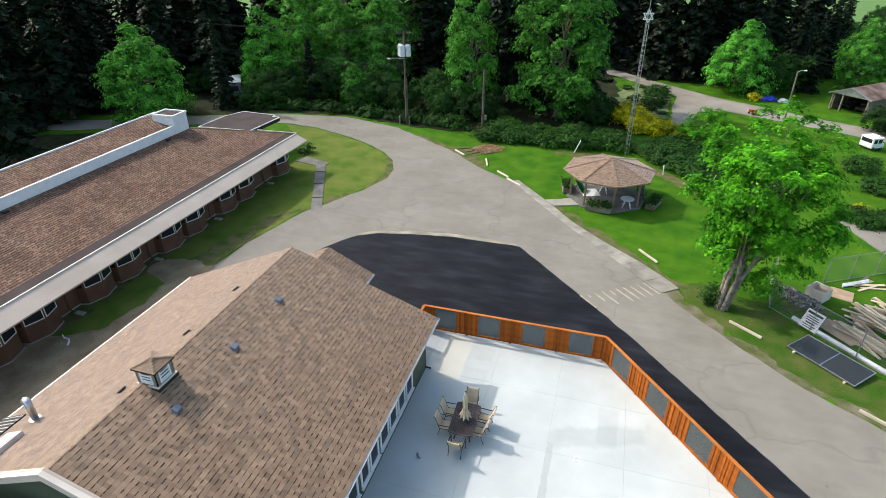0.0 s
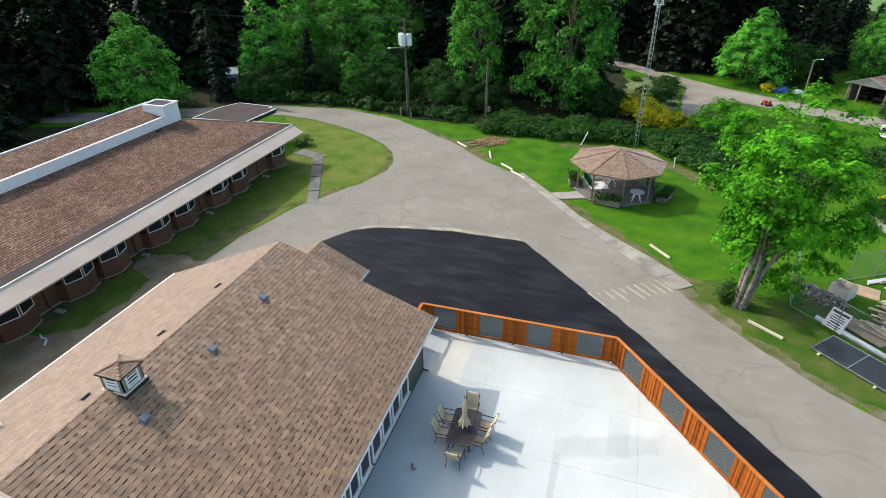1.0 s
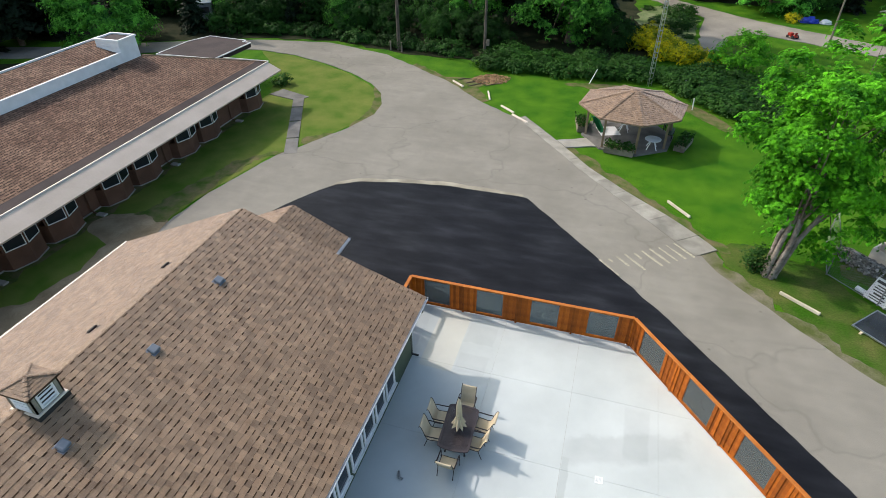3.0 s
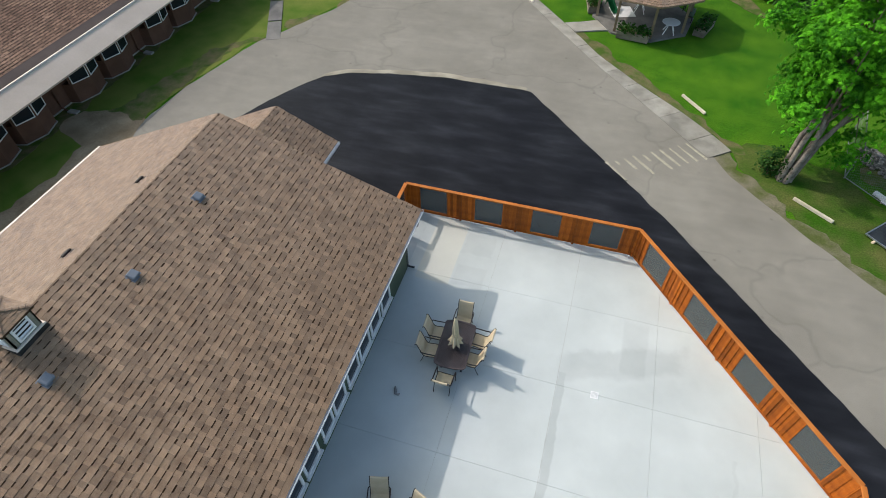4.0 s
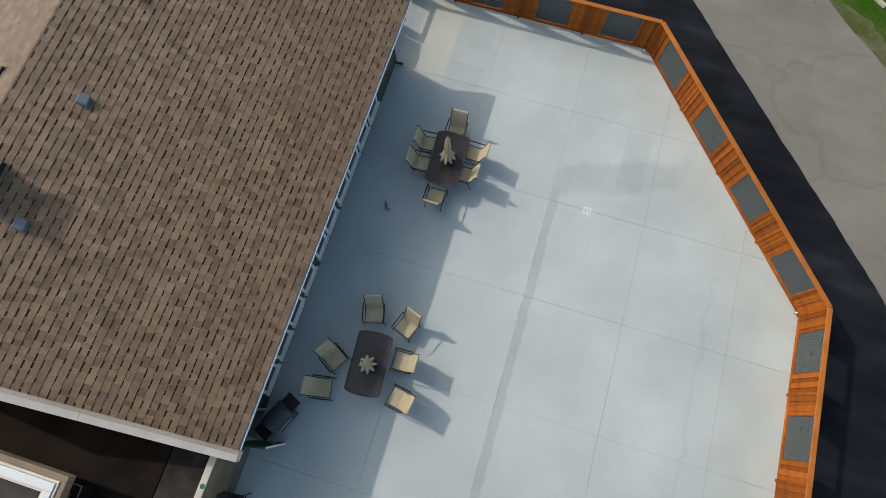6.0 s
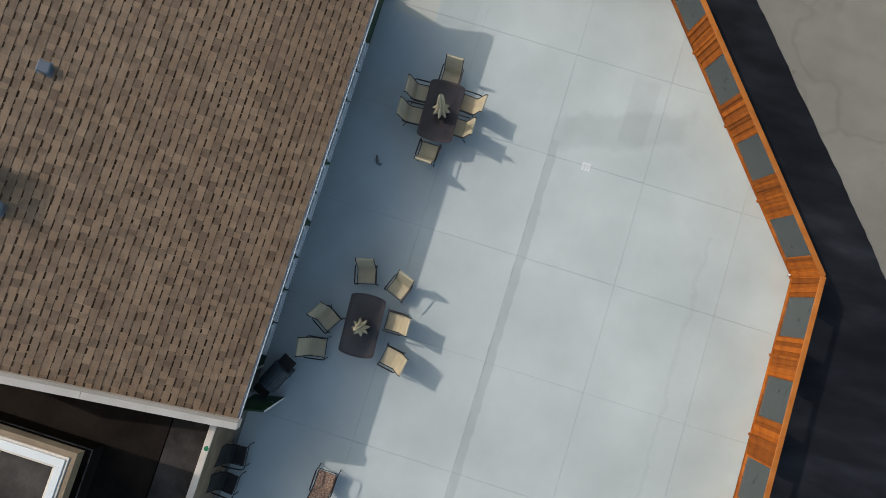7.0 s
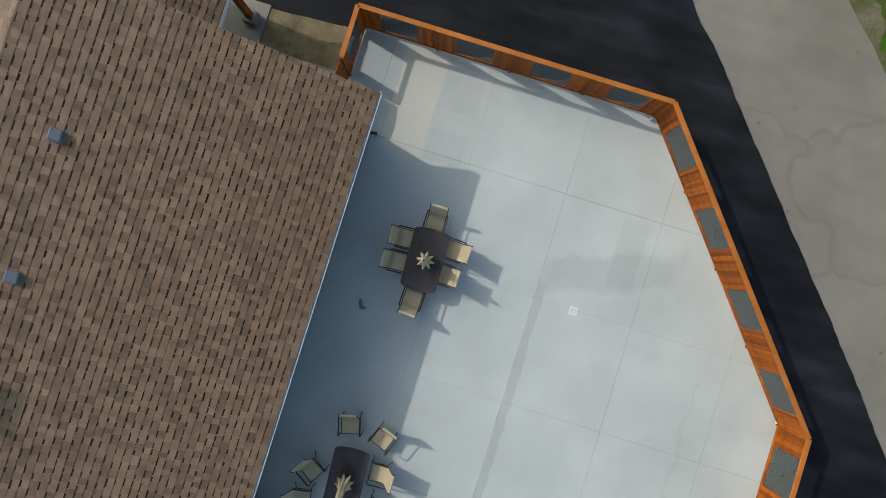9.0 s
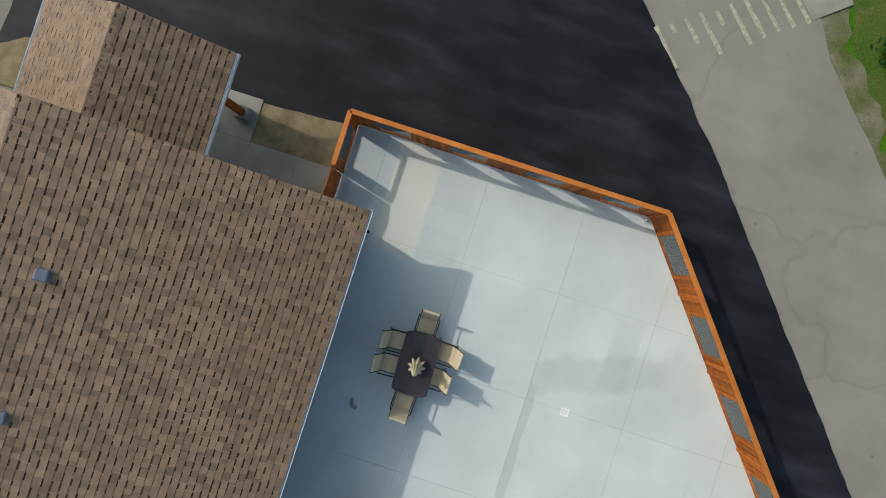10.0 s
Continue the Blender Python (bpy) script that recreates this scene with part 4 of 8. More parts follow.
    for x0, x1 in ((0.18, RIDGE_X), (RIDGE_X, WEST_X - 0.1)):
        for ya, yb, h in ((0.075, 0.045, 0.152), (0.040, 0.018, 0.146), (0.013, -0.012, 0.150)):
            bm = bmesh.new()
            deck(bm, x0, roof_z(x0) + h, x1, roof_z(x1) + h, SOUTH_Y - ya, SOUTH_Y - yb, 0.02 if ya > 0.02 else 0.14)
            part("rake_moulding", bm, BEIGE_METAL, hs)
    for x0, x1 in ((0.06, RIDGE_X), (RIDGE_X, WEST_X)):
        bm = bmesh.new()
        deck(bm, x0, roof_z(x0) - 0.03, x1, roof_z(x1) - 0.03, NORTH_Y + 0.002, NORTH_Y + 0.022, 0.17)
        part("rake_board", bm, BROWNTRIM, hs, "tan painted rake board")
    bm = bmesh.new()
    bm_box(bm, WEST_X - 0.13, SOUTH_Y, WEST_Z - 0.10, WEST_X - 0.045, NORTH_Y, WEST_Z + 0.012)
    part("drip_edge", bm, CREAM, hs)
    # gutter: an open trough along the east eave
    bm = bmesh.new()
    ys = [SOUTH_Y, -11.6, -9.1, -6.7, -4.2, -1.8, NORTH_Y]
    for y0, y1 in zip(ys, ys[1:]):
        prof = [(0.062, 2.835), (0.062, 2.76), (0.08, 2.735), (0.13, 2.735), (0.158, 2.77), (0.158, 2.838), (0.146, 2.838), (0.146, 2.775), (0.128, 2.742), (0.083, 2.742), (0.069, 2.765), (0.069, 2.835)]
        lo = [bm.verts.new((x, y0 + 0.004, z)) for x, z in prof]
        hi = [bm.verts.new((x, y1 - 0.004, z)) for x, z in prof]
        for i in range(len(prof)):
            j = (i + 1) % len(prof)
            bm.faces.new((lo[i], lo[j], hi[j], hi[i]))
    for i in range(30):
        y = SOUTH_Y + 0.3 + i * 0.47
        bm_box(bm, 0.066, y, 2.824, 0.150, y + 0.016, 2.830)
    part("gutter", bm, GUTTER, hs, "pale blue-white metal gutter with straps")
    bm = bmesh.new()
    bm_tube(bm, [(0.11, -0.55, 2.738), (0.11, -0.55, 2.6), (-0.42, -0.55, 2.35), (-0.46, -0.55, 2.25), (-0.46, -0.55, 0.25), (-0.40, -0.55, 0.14), (-0.15, -0.5, 0.08)], 0.045, 8)
    part("downspout", bm, BLACK, hs, "dark downspout with a bent foot")
    # an open door, and its frame
    bm = bmesh.new()
    for y0, y1, z0, z1 in ((-13.92, -13.86, 0, 2.08), (-13.03, -12.97, 0, 2.08), (-13.86, -13.03, 2.02, 2.08)):
        bm_box(bm, -0.67, y0, z0, -0.41, y1, z1)
    fr = part("door_frame", bm, WHITE, hs)
    bm = bmesh.new()
    m = pose(-0.42, -13.93, 0.02, 0, 0, 12)
    bm_soft_box(bm, 0, -0.025, 0, 0.95, 0.025, 2.0, 0.006, m)
    for z0, z1 in ((0.15, 0.9), (1.05, 1.85)):
        for s in (-1, 1):
            bm_box(bm, 0.14, 0.026 * s - 0.004, z0, 0.81, 0.026 * s + 0.004, z1, m)
    door = part("door", bm, GREENDOOR, hs, "dark green outer door standing open")
    bm = bmesh.new()
    bm_box(bm, 0.952, -0.026, 0.0, 0.958, 0.026, 2.0, m)
    part("edge_strip", bm, WHITE, door)
    bm = bmesh.new()
    for s in (-1, 1):
        bm_tube(bm, [m @ Vector((0.88, 0.02 * s, 1.0)), m @ Vector((0.88, 0.07 * s, 1.0)), m @ Vector((0.78, 0.07 * s, 1.0))], 0.012, 6)
    part("handle", bm, GALV, door)
    bm = bmesh.new()
    bm_box(bm, -6.0, -13.75, -0.1, -0.66, -0.62, -0.01)
    bm_box(bm, -6.0, -13.75, 2.6, -0.66, -0.62, 2.66)
    bm_box(bm, -6.0, -13.75, -0.1, -5.9, -0.62, 2.7)
    part("room_shell", bm, CREAM, hs)


house()


def porch():
    th = thing("entry_porch", "small gabled entry porch roof with brown shingles on a timber post", "porch")
    bm = bmesh.new()
    rx, rz, ex, wx = -7.14, 4.10, -4.62, -9.80
    deck(bm, ex, EAVE_Z - 0.005, rx, rz - 0.005, -0.35, 2.92, 0.14)
    deck(bm, rx, rz - 0.005, wx, EAVE_Z - 0.005, -0.35, 2.92, 0.14)
    roof = part("roof", bm, SHINGLE_DARK, th)
    run = math.hypot(rx - ex, rz - EAVE_Z)
    shingle_slope(roof, (ex + 0.04, -0.35, EAVE_Z), (0, 1, 0), (rx - ex, 0, rz - EAVE_Z), lambda s: (0, 3.29), 15, run / 15, SHINGLE, SHINGLE_DARK, 3, show=0.74, deep=0.79)
    shingle_slope(roof, (wx - 0.03, 2.94, EAVE_Z), (0, -1, 0), (rx - wx, 0, rz - EAVE_Z), lambda s: (0, 3.29), 15, run / 15, SHINGLE, SHINGLE_DARK, 4)
    ridge_caps(roof, (rx, -0.3, rz), (rx, 2.94, rz), 0.16, 0.07, SHINGLE)
    for x0, z0, x1, z1 in ((ex, EAVE_Z, rx, rz), (rx, rz, wx, EAVE_Z)):
        bm = bmesh.new()
        deck(bm, x0, z0 - 0.02, x1, z1 - 0.02, 2.925, 2.95, 0.17)
        part("rake_board", bm, BROWNTRIM, th)
    for x in (ex + 0.05, wx - 0.115):
        bm = bmesh.new()
        bm_box(bm, x, -0.3, 2.72, x + 0.006, 2.95, 2.84)
        bm_box(bm, x + 0.064, -0.3, 2.72, x + 0.07, 2.95, 2.84)
        bm_box(bm, x, -0.3, 2.72, x + 0.07, 2.95, 2.726)
        part("gutter", bm, GUTTER, th, "pale metal gutter")
    for x in (-5.05, -9.55):
        bm = bmesh.new()
        bm_soft_box(bm, x - 0.21, 1.62, -0.05, x + 0.21, 2.04, 0.28, 0.03)
        pier = part("pier", bm, CONC, th, "concrete post footing")
        bm = bmesh.new()
        bm_soft_box(bm, x - 0.1, 1.73, 0.28, x + 0.1, 1.93, 2.74, 0.012)
        part("post", bm, CEDAR, th, "oiled brown timber post")
    bm = bmesh.new()
    bm_box(bm, -9.7, 1.75, 2.66, -4.9, 1.91, 2.84)
    part("beam", bm, CEDAR, th)


porch()


def low_roof():
    th = thing("flat_roofed_wing", "low wing with a black membrane roof and cream parapet", "house wing")
    bm = bmesh.new()
    bm_box(bm, -13.6, -24, -0.1, -0.62, -14.075, 2.25)
    part("wall", bm, BROWNTRIM, th)
    bm = bmesh.new()
    bm_box(bm, -13.6, -24, 2.252, -1.72, -14.075, 2.27)
    part("membrane", bm, MEMBRANE, th)
    bm = bmesh.new()
    bm_box(bm, -1.685, -24, 2.252, -0.63, -14.075, 2.275)
    part("membrane_strip", bm, MEMBRANE_WORN, th, "worn grey membrane strip")
    bm = bmesh.new()
    bm_box(bm, -0.615, -24, 2.0, -0.50, -14.13, 2.42)
    bm_soft_box(bm, -0.645, -24, 2.42, -0.465, -14.13, 2.46, 0.01)
    cap = part("parapet", bm, CREAM, th, "cream parapet with a flat cap")
    bm = bmesh.new()
    bm_box(bm, -0.498, -24, 1.98, -0.488, -14.13, 2.40)
    part("fascia", bm, BROWNTRIM, th)
    bm = bmesh.new()
    bm_prism(bm, ragged([(-0.60, -15.0), (-0.55, -15.04), (-0.49, -15.01), (-0.48, -14.95), (-0.53, -14.9), (-0.59, -14.93)], 0.04, 0.012, 8), 2.455, 2.463)
    part("paint_spot", bm, GREENPL, cap, "spilt green paint spot")
    bm = bmesh.new()
    bm_box(bm, -1.717, -24, 2.252, -1.687, -14.075, 2.282)
    part("lap_seam", bm, SEAM, th)
    # the taller block behind: dark walls on an upstand, an overhanging eave with tan fascia and pale coping
    bm = bmesh.new()
    bm_box(bm, -12.4, -24, 2.282, -3.42, -15.95, 4.30)
    box = part("raised_block", bm, BROWNWALL, th, "red-brown walls of the taller block")
    bm = bmesh.new()
    bm_box(bm, -12.4, -15.948, 2.284, -3.23, -15.75, 2.79)
    bm_box(bm, -3.418, -24, 2.284, -3.23, -15.952, 2.79)
    part("skirt", bm, MEMBRANE, box, "black membrane skirt")
    bm = bmesh.new()
    bm_box(bm, -3.25, -24, 2.791, -3.215, -15.735, 2.80)
    bm_box(bm, -12.4, -15.77, 2.791, -3.252, -15.735, 2.80)
    part("flashing", bm, GALV, box)
    bm = bmesh.new()
    bm_box(bm, -12.4, -24, 4.302, -2.80, -15.32, 4.36)
    part("soffit", bm, BROWNTRIM, box)
    for name, mat, o0, o1, z0, z1 in (("outer_fascia", BROWNTRIM, 0.0, 0.13, 4.32, 4.58), ("coping", CREAM, 0.135, 0.19, 4.362, 4.61), ("coping", WHITE, 0.195, 0.38, 4.362, 4.64), ("inner_trim", CREAM, 0.385, 0.44, 4.362, 4.60)):
        bm = bmesh.new()
        bm_soft_box(bm, -12.4, -15.14 - o1, z0, -2.63 - o0, -15.14 - o0, z1, 0.008)
        bm_soft_box(bm, -2.63 - o1, -24, z0, -2.63 - o0, -15.142 - o1, z1, 0.008)
        part(name, bm, mat, box)
    bm = bmesh.new()
    bm_box(bm, -12.4, -24, 4.362, -3.075, -15.585, 4.50)
    part("membrane", bm, MEMBRANE_WORN, box, "weathered grey-black membrane")
    bm = bmesh.new()
    bm_prism(bm, ragged([(-5.2, -15.66), (-4.4, -15.57), (-4.35, -15.7), (-4.9, -15.85)], 0.1, 0.05, 3), 4.49, 4.512)
    part("moss", bm, VERGE, box, "olive moss along the roof edge")


low_roof()


def roof_vent(x, y):
    """A square box vent with a sloping hood, sitting on the roof."""
    tilt = math.degrees(math.atan(SLOPE)) if x > RIDGE_X else -math.degrees(math.atan(WEST_SLOPE))
    th = thing("roof_vent", "square blue-grey metal roof vent" if x > RIDGE_X else "small dark metal roof vent", "roof vent", pose(x, y, roof_z(x) + 0.01, 0, tilt, 0), group="roof vents")
    bm = bmesh.new()
    bm_box(bm, -0.175, -0.175, 0, 0.175, 0.175, 0.012)
    part("flange", bm, BLUEMETAL if x > RIDGE_X else DARKMETAL, th)
    bm = bmesh.new()
    s = 1 if x > RIDGE_X else -1
    if s > 0:
        bm_soft_box(bm, -0.14, -0.14, 0.012, 0.14, 0.14, 0.13, 0.03)
    else:
        bm_soft_box(bm, -0.07, -0.16, 0.012, 0.07, 0.16, 0.075, 0.02)
    part("hood", bm, BLUEMETAL if s > 0 else DARKMETAL, th)


for vx, vy in ((-6.13, -3.64), (-6.07, -6.96), (-6.0, -10.34), (-8.28, -3.6), (-8.26, -6.92), (-8.26, -10.3)):
    roof_vent(vx, vy)


def lantern():
    th = thing("roof_lantern", "small green louvred lantern with a hipped shingle roof on the ridge", "cupola", pose(-7.30, -9.60, 0))
    h = 0.40
    bm = bmesh.new()
    bm_soft_box(bm, -h, -h, 5.1, h, h, 6.20, 0.02)
    body = part("body", bm, SAGE, th, "sage green lantern walls")
    bm = bmesh.new()
    bm_box(bm, -h - 0.07, -h - 0.07, 5.50, h + 0.07, h + 0.07, 5.55)
    part("skirt", bm, CREAM, th)
    bm = bmesh.new()
    bm_box(bm, -h - 0.09, -h - 0.09, 5.2, h + 0.09, h + 0.09, 5.495)
    part("flashing", bm, BLACK, th)
    for k in range(4):
        r = pose(0, 0, 0, 0, 0, 90 * k)
        bm = bmesh.new()
        for y0, y1, z0, z1 in ((-0.26, -0.20, 5.60, 6.12), (0.20, 0.26, 5.60, 6.12), (-0.20, 0.20, 5.60, 5.66), (-0.20, 0.20, 6.06, 6.12)):
            bm_box(bm, h - 0.01, y0, z0, h + 0.035, y1, z1, r)
        fr = part("louvre_frame", bm, WHITE, th, "white louvre frame")
        bm = bmesh.new()
        bm_box(bm, h - 0.005, -0.20, 5.66, h + 0.004, 0.20, 6.06, r)
        part("backing", bm, BLACK, fr)
        for i in range(3):
            bm = bmesh.new()
            z = 5.70 + i * 0.125
            bm_box(bm, -0.005, -0.20, -0.026, 0.005, 0.20, 0.026, r @ pose(h + 0.028, 0, z + 0.02, 0, -40, 0))
            part("slat", bm, WHITE, fr)
        for s in (-1, 1):
            bm = bmesh.new()
            bm_box(bm, h - 0.02, s * 0.35 - 0.068, 5.56, h + 0.018, s * 0.35 + 0.068, 6.19, r)
            part("corner_board", bm, OLIVE_TRIM, th)
    bm = bmesh.new()
    e, za, zb = 0.50, 6.20, 6.42
    lo = [bm.verts.new((x, y, za)) for x, y in ((-e, -e), (e, -e), (e, e), (-e, e))]
    lo2 = [bm.verts.new((x, y, za - 0.06)) for x, y in ((-e, -e), (e, -e), (e, e), (-e, e))]
    top = bm.verts.new((0, 0, zb))
    for i in range(4):
        j = (i + 1) % 4
        bm.faces.new((lo[i], lo[j], top))
        bm.faces.new((lo2[i], lo2[j], lo[j], lo[i]))
    bm.faces.new(lo2[::-1])
    roof = part("roof", bm, SHINGLE_DARK, th)
    for k in range(4):
        a = math.radians(90 * k)
        c, s = math.cos(a), math.sin(a)
        run = math.hypot(e, zb - za)
        shingle_slope(roof, (e * c + e * s, e * s - e * c, za + 0.004), (-s, c, 0), (-e * c, -e * s, zb - za), lambda q: (q / run * e, 2 * e - q / run * e), 6, run / 6, SHINGLE, SHINGLE_DARK, 30 + k, big=0.7, show=0.3, deep=0.88)
        ridge_caps(roof, (e * c + e * s, e * s - e * c, za + 0.01), (0, 0, zb + 0.01), 0.05, 0.012, SHINGLE, 0.14)


lantern()


def flue():
    z = roof_z(-11.9)
    th = thing("flue_pipe", "bent galvanised flue pipe with a storm collar", "flue", pose(-11.9, -11.2, z))
    bm = bmesh.new()
    bm_tube(bm, [(0, 0, -0.1), (0, 0, 0.08), (0, 0, 0.09)], [0.22, 0.20, 0.14], 14)
    part("flashing", bm, GALV, th)
    bm = bmesh.new()
    bm_tube(bm, [(0, 0, 0.05), (0, 0, 0.62), (-0.03, 0.02, 0.74), (-0.12, 0.06, 0.82), (-0.25, 0.1, 0.80), (-0.32, 0.13, 0.70)], [0.12, 0.12, 0.125, 0.13, 0.14, 0.15], 14)
    part("pipe", bm, GALV, th, smooth=True)


flue()


def roof_hatch():
    """A cream curb and a dark slatted panel low on the west slope."""
    tilt = -math.degrees(math.atan(WEST_SLOPE))
    th = thing("roof_hatch", "cream curbed roof hatch on the shingles", "roof hatch", pose(-11.75, -12.6, roof_z(-11.75), 0, tilt, 0))
    bm = bmesh.new()
    bm_soft_box(bm, -0.45, -0.6, 0, 0.45, 0.6, 0.2, 0.015)
    part("curb", bm, CREAM, th)
    bm = bmesh.new()
    bm_soft_box(bm, -0.36, -0.5, 0.2, 0.36, 0.5, 0.225, 0.01)
    part("lid", bm, WHITE, th)
    th = thing("slatted_roof_panel", "dark roof panel with pale metal slats", "roof panel", pose(-13.7, -11.6, roof_z(-13.7) + 0.02, 0, tilt, 0))
    bm = bmesh.new()
    bm_soft_box(bm, -0.7, -0.8, 0, 0.7, 0.8, 0.05, 0.01)
    part("panel", bm, DARKMETAL, th)
    for i in range(8):
        bm = bmesh.new()
        bm_box(bm, -0.69, -0.74 + i * 0.2, 0.05, 0.69, -0.69 + i * 0.2, 0.07)
        part("slat", bm, GALV, th)


roof_hatch()


# ---- the long lodge across the drive ----
def lodge():
    th = thing("lodge", "long low red-brown lodge with a shingled roof and beige fascia", "lodge")
    Y0, YN = -18.0, 23.3
    ex, ez, sx, sz = -21.05, 3.0, -28.35, 4.40
    north = lambda x: 23.4 + (x + 20.85) * (23.4 - 18.3) / (28.35 - 20.85)
    bm = bmesh.new()
    bm_box(bm, -22.3, Y0, -0.15, -22.1, 22.9, 2.9)
    bm_box(bm, -31.3, Y0, -0.15, -31.1, 18.0, 5.4)
    bm_prism(bm, [(-22.3, 22.7), (-22.3, 22.9), (-28.3, 18.1), (-31.2, 18.1), (-31.2, 17.9), (-28.3, 17.9)], -0.15, 2.9)
    part("wall", bm, BROWNWALL, th)
    # lower roof slope, with the oblique north edge
    bm = bmesh.new()
    vs = [bm.verts.new(p) for p in ((ex, Y0, ez), (sx, Y0, sz), (sx, north(sx), sz), (ex, north(ex), ez), (ex, Y0, ez - 0.15), (sx, Y0, sz - 0.15), (sx, north(sx), sz - 0.15), (ex, north(ex), ez - 0.15))]
    for f in ((0, 1, 2, 3), (7, 6, 5, 4), (0, 4, 5, 1), (1, 5, 6, 2), (2, 6, 7, 3), (3, 7, 4, 0)):
        bm.faces.new([vs[i] for i in f])
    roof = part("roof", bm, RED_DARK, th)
    x0 = ex - 0.7
    k = (sz - ez) / (ex - sx)
    up = Vector((sx - x0, 0, k * (x0 - sx)))
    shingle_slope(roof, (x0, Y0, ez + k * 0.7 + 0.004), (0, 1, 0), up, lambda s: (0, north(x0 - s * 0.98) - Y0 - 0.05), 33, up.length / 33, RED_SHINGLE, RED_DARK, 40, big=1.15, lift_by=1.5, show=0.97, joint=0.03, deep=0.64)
    bm = bmesh.new()
    deck(bm, ex + 0.02, ez + 0.03, ex - 0.72, ez + k * 0.72 + 0.012, Y0, north(ex - 0.7) - 0.06, 0.012)
    part("valley_strip", bm, BROWNROOF, th, "dark brown flat strip behind the fascia")
    a, b = Vector((ex, north(ex), ez)), Vector((sx, north(sx), sz))
    bm = bmesh.new()
    bm_tube(bm, [a + Vector((0, 0, 0.03)), b + Vector((0, 0, 0.03))], 0.06, 4)
    part("edge_trim", bm, BROWNTRIM, th)
    # outward sloping fascia with a white top edge
    segs = [Y0, -11.4, -3.2, 5.0, 13.2, 23.2]
    for y0, y1 in zip(segs, segs[1:]):
        bm = bmesh.new()
        q = [(-21.0, 3.02), (-19.9, 2.50), (-19.93, 2.40), (-21.05, 2.9)]
        lo = [bm.verts.new((x, y0, z)) for x, z in q]
        hi = [bm.verts.new((x, y1 - 0.004, z)) for x, z in q]
        for i in range(4):
            bm.faces.new((lo[i], lo[(i + 1) % 4], hi[(i + 1) % 4], hi[i]))
        bm.faces.new(lo[::-1])
        bm.faces.new(hi)
        part("fascia", bm, BEIGE_METAL, th, "wide beige sloping fascia")
        bm = bmesh.new()
        bm_box(bm, -21.05, y0, 2.98, -20.97, y1 - 0.004, 3.07)
        part("edge_cap", bm, CREAM, th, "pale metal edge cap")
        bm = bmesh.new()
        bm_box(bm, -22.1, y0, 2.38, -19.98, y1 - 0.004, 2.45)
        part("soffit", bm, BROWNTRIM, th)
    bm = bmesh.new()
    bm_tube(bm, [(-21.0, 23.3, 3.05), (-25.0, 23.1, 3.06)], 0.05, 4)
    part("edge_cap", bm, WHITE, th)
    # clerestory band, upper slope and its white back edge
    for y0, y1 in ((Y0, -9.0), (-8.99, 0.0), (0.01, 9.0), (9.01, 16.5)):
        bm = bmesh.new()
        bm_box(bm, sx - 0.12, y0, sz - 0.1, sx, y1, 5.12)
        bm_box(bm, sx - 0.14, y0, 5.12, sx + 0.03, y1, 5.15)
        part("clerestory_panel", bm, WHITE, th, "white painted clerestory band")
    bm = bmesh.new()
    deck(bm, sx - 0.15, 5.02, -31.4, 5.55, Y0, 18.0, 0.15)
    up_roof = part("roof", bm, RED_DARK, th)
    up = Vector((-31.3 - (sx - 0.15), 0, 0.53))
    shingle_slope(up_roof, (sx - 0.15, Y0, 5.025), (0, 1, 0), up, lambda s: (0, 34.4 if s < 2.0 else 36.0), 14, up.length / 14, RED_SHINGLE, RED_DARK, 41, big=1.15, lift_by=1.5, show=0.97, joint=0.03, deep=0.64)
    bm = bmesh.new()
    bm_box(bm, -31.5, Y0, 5.3, -31.38, 18.0, 5.66)
    part("edge_cap", bm, WHITE, th)
    # boxed chimney chase
    bm = bmesh.new()
    bm_box(bm, -30.4, 16.5, 4.4, -28.33, 18.15, 5.85)
    chase = part("chimney_chase", bm, WHITE, th, "white boxed chimney chase with an open top")
    bm = bmesh.new()
    for i in range(10):
        z = 4.6 + i * 0.125
        bm_box(bm, -30.38, 16.475, z, -28.36, 16.497, z + 0.11)
    part("lap_siding", bm, WHITE, chase)
    bm = bmesh.new()
    for x0, y0, x1, y1 in ((-30.46, 16.44, -28.27, 16.6), (-30.46, 18.05, -28.27, 18.21), (-30.46, 16.6, -30.3, 18.05), (-28.43, 16.6, -28.27, 18.05)):
        bm_box(bm, x0, y0, 5.85, x1, y1, 5.97)
    part("coping", bm, WHITE, chase)
    bm = bmesh.new()
    bm_box(bm, -30.3, 16.6, 5.85, -28.43, 18.05, 5.87)
    part("cover", bm, BROWNROOF, chase)
    for y in (14.9, 0.6):
        bm = bmesh.new()
        bm_soft_box(bm, -28.1, y, 4.36, -27.8, y + 0.4, 4.5, 0.03)
        part("roof_vent", bm, DARKMETAL, th)
    # flat roofed entrance
    bm = bmesh.new()
    poly = [(-31.2, 22.6), (-25.7, 22.9), (-25.4, 27.6), (-26.2, 27.6), (-26.2, 28.1), (-30.1, 28.4), (-31.0, 26.4)]
    bm_prism(bm, poly, 2.6, 2.98)
    ent = part("entrance_roof", bm, BROWNROOF, th, "brown flat roof over the entrance")
    for i, p in enumerate(poly):
        q = poly[(i + 1) % len(poly)]
        bm = bmesh.new()
        bm_tube(bm, [(*p, 2.97), (*q, 2.97)], 0.055, 4)
        part("edge_cap", bm, WHITE, ent)
    bm = bmesh.new()
    bm_prism(bm, [(-30.6, 22.0), (-27.0, 22.0), (-27.0, 26.0), (-30.6, 26.0)], -0.15, 2.6)
    part("entrance_wall", bm, BROWNWALL, th)
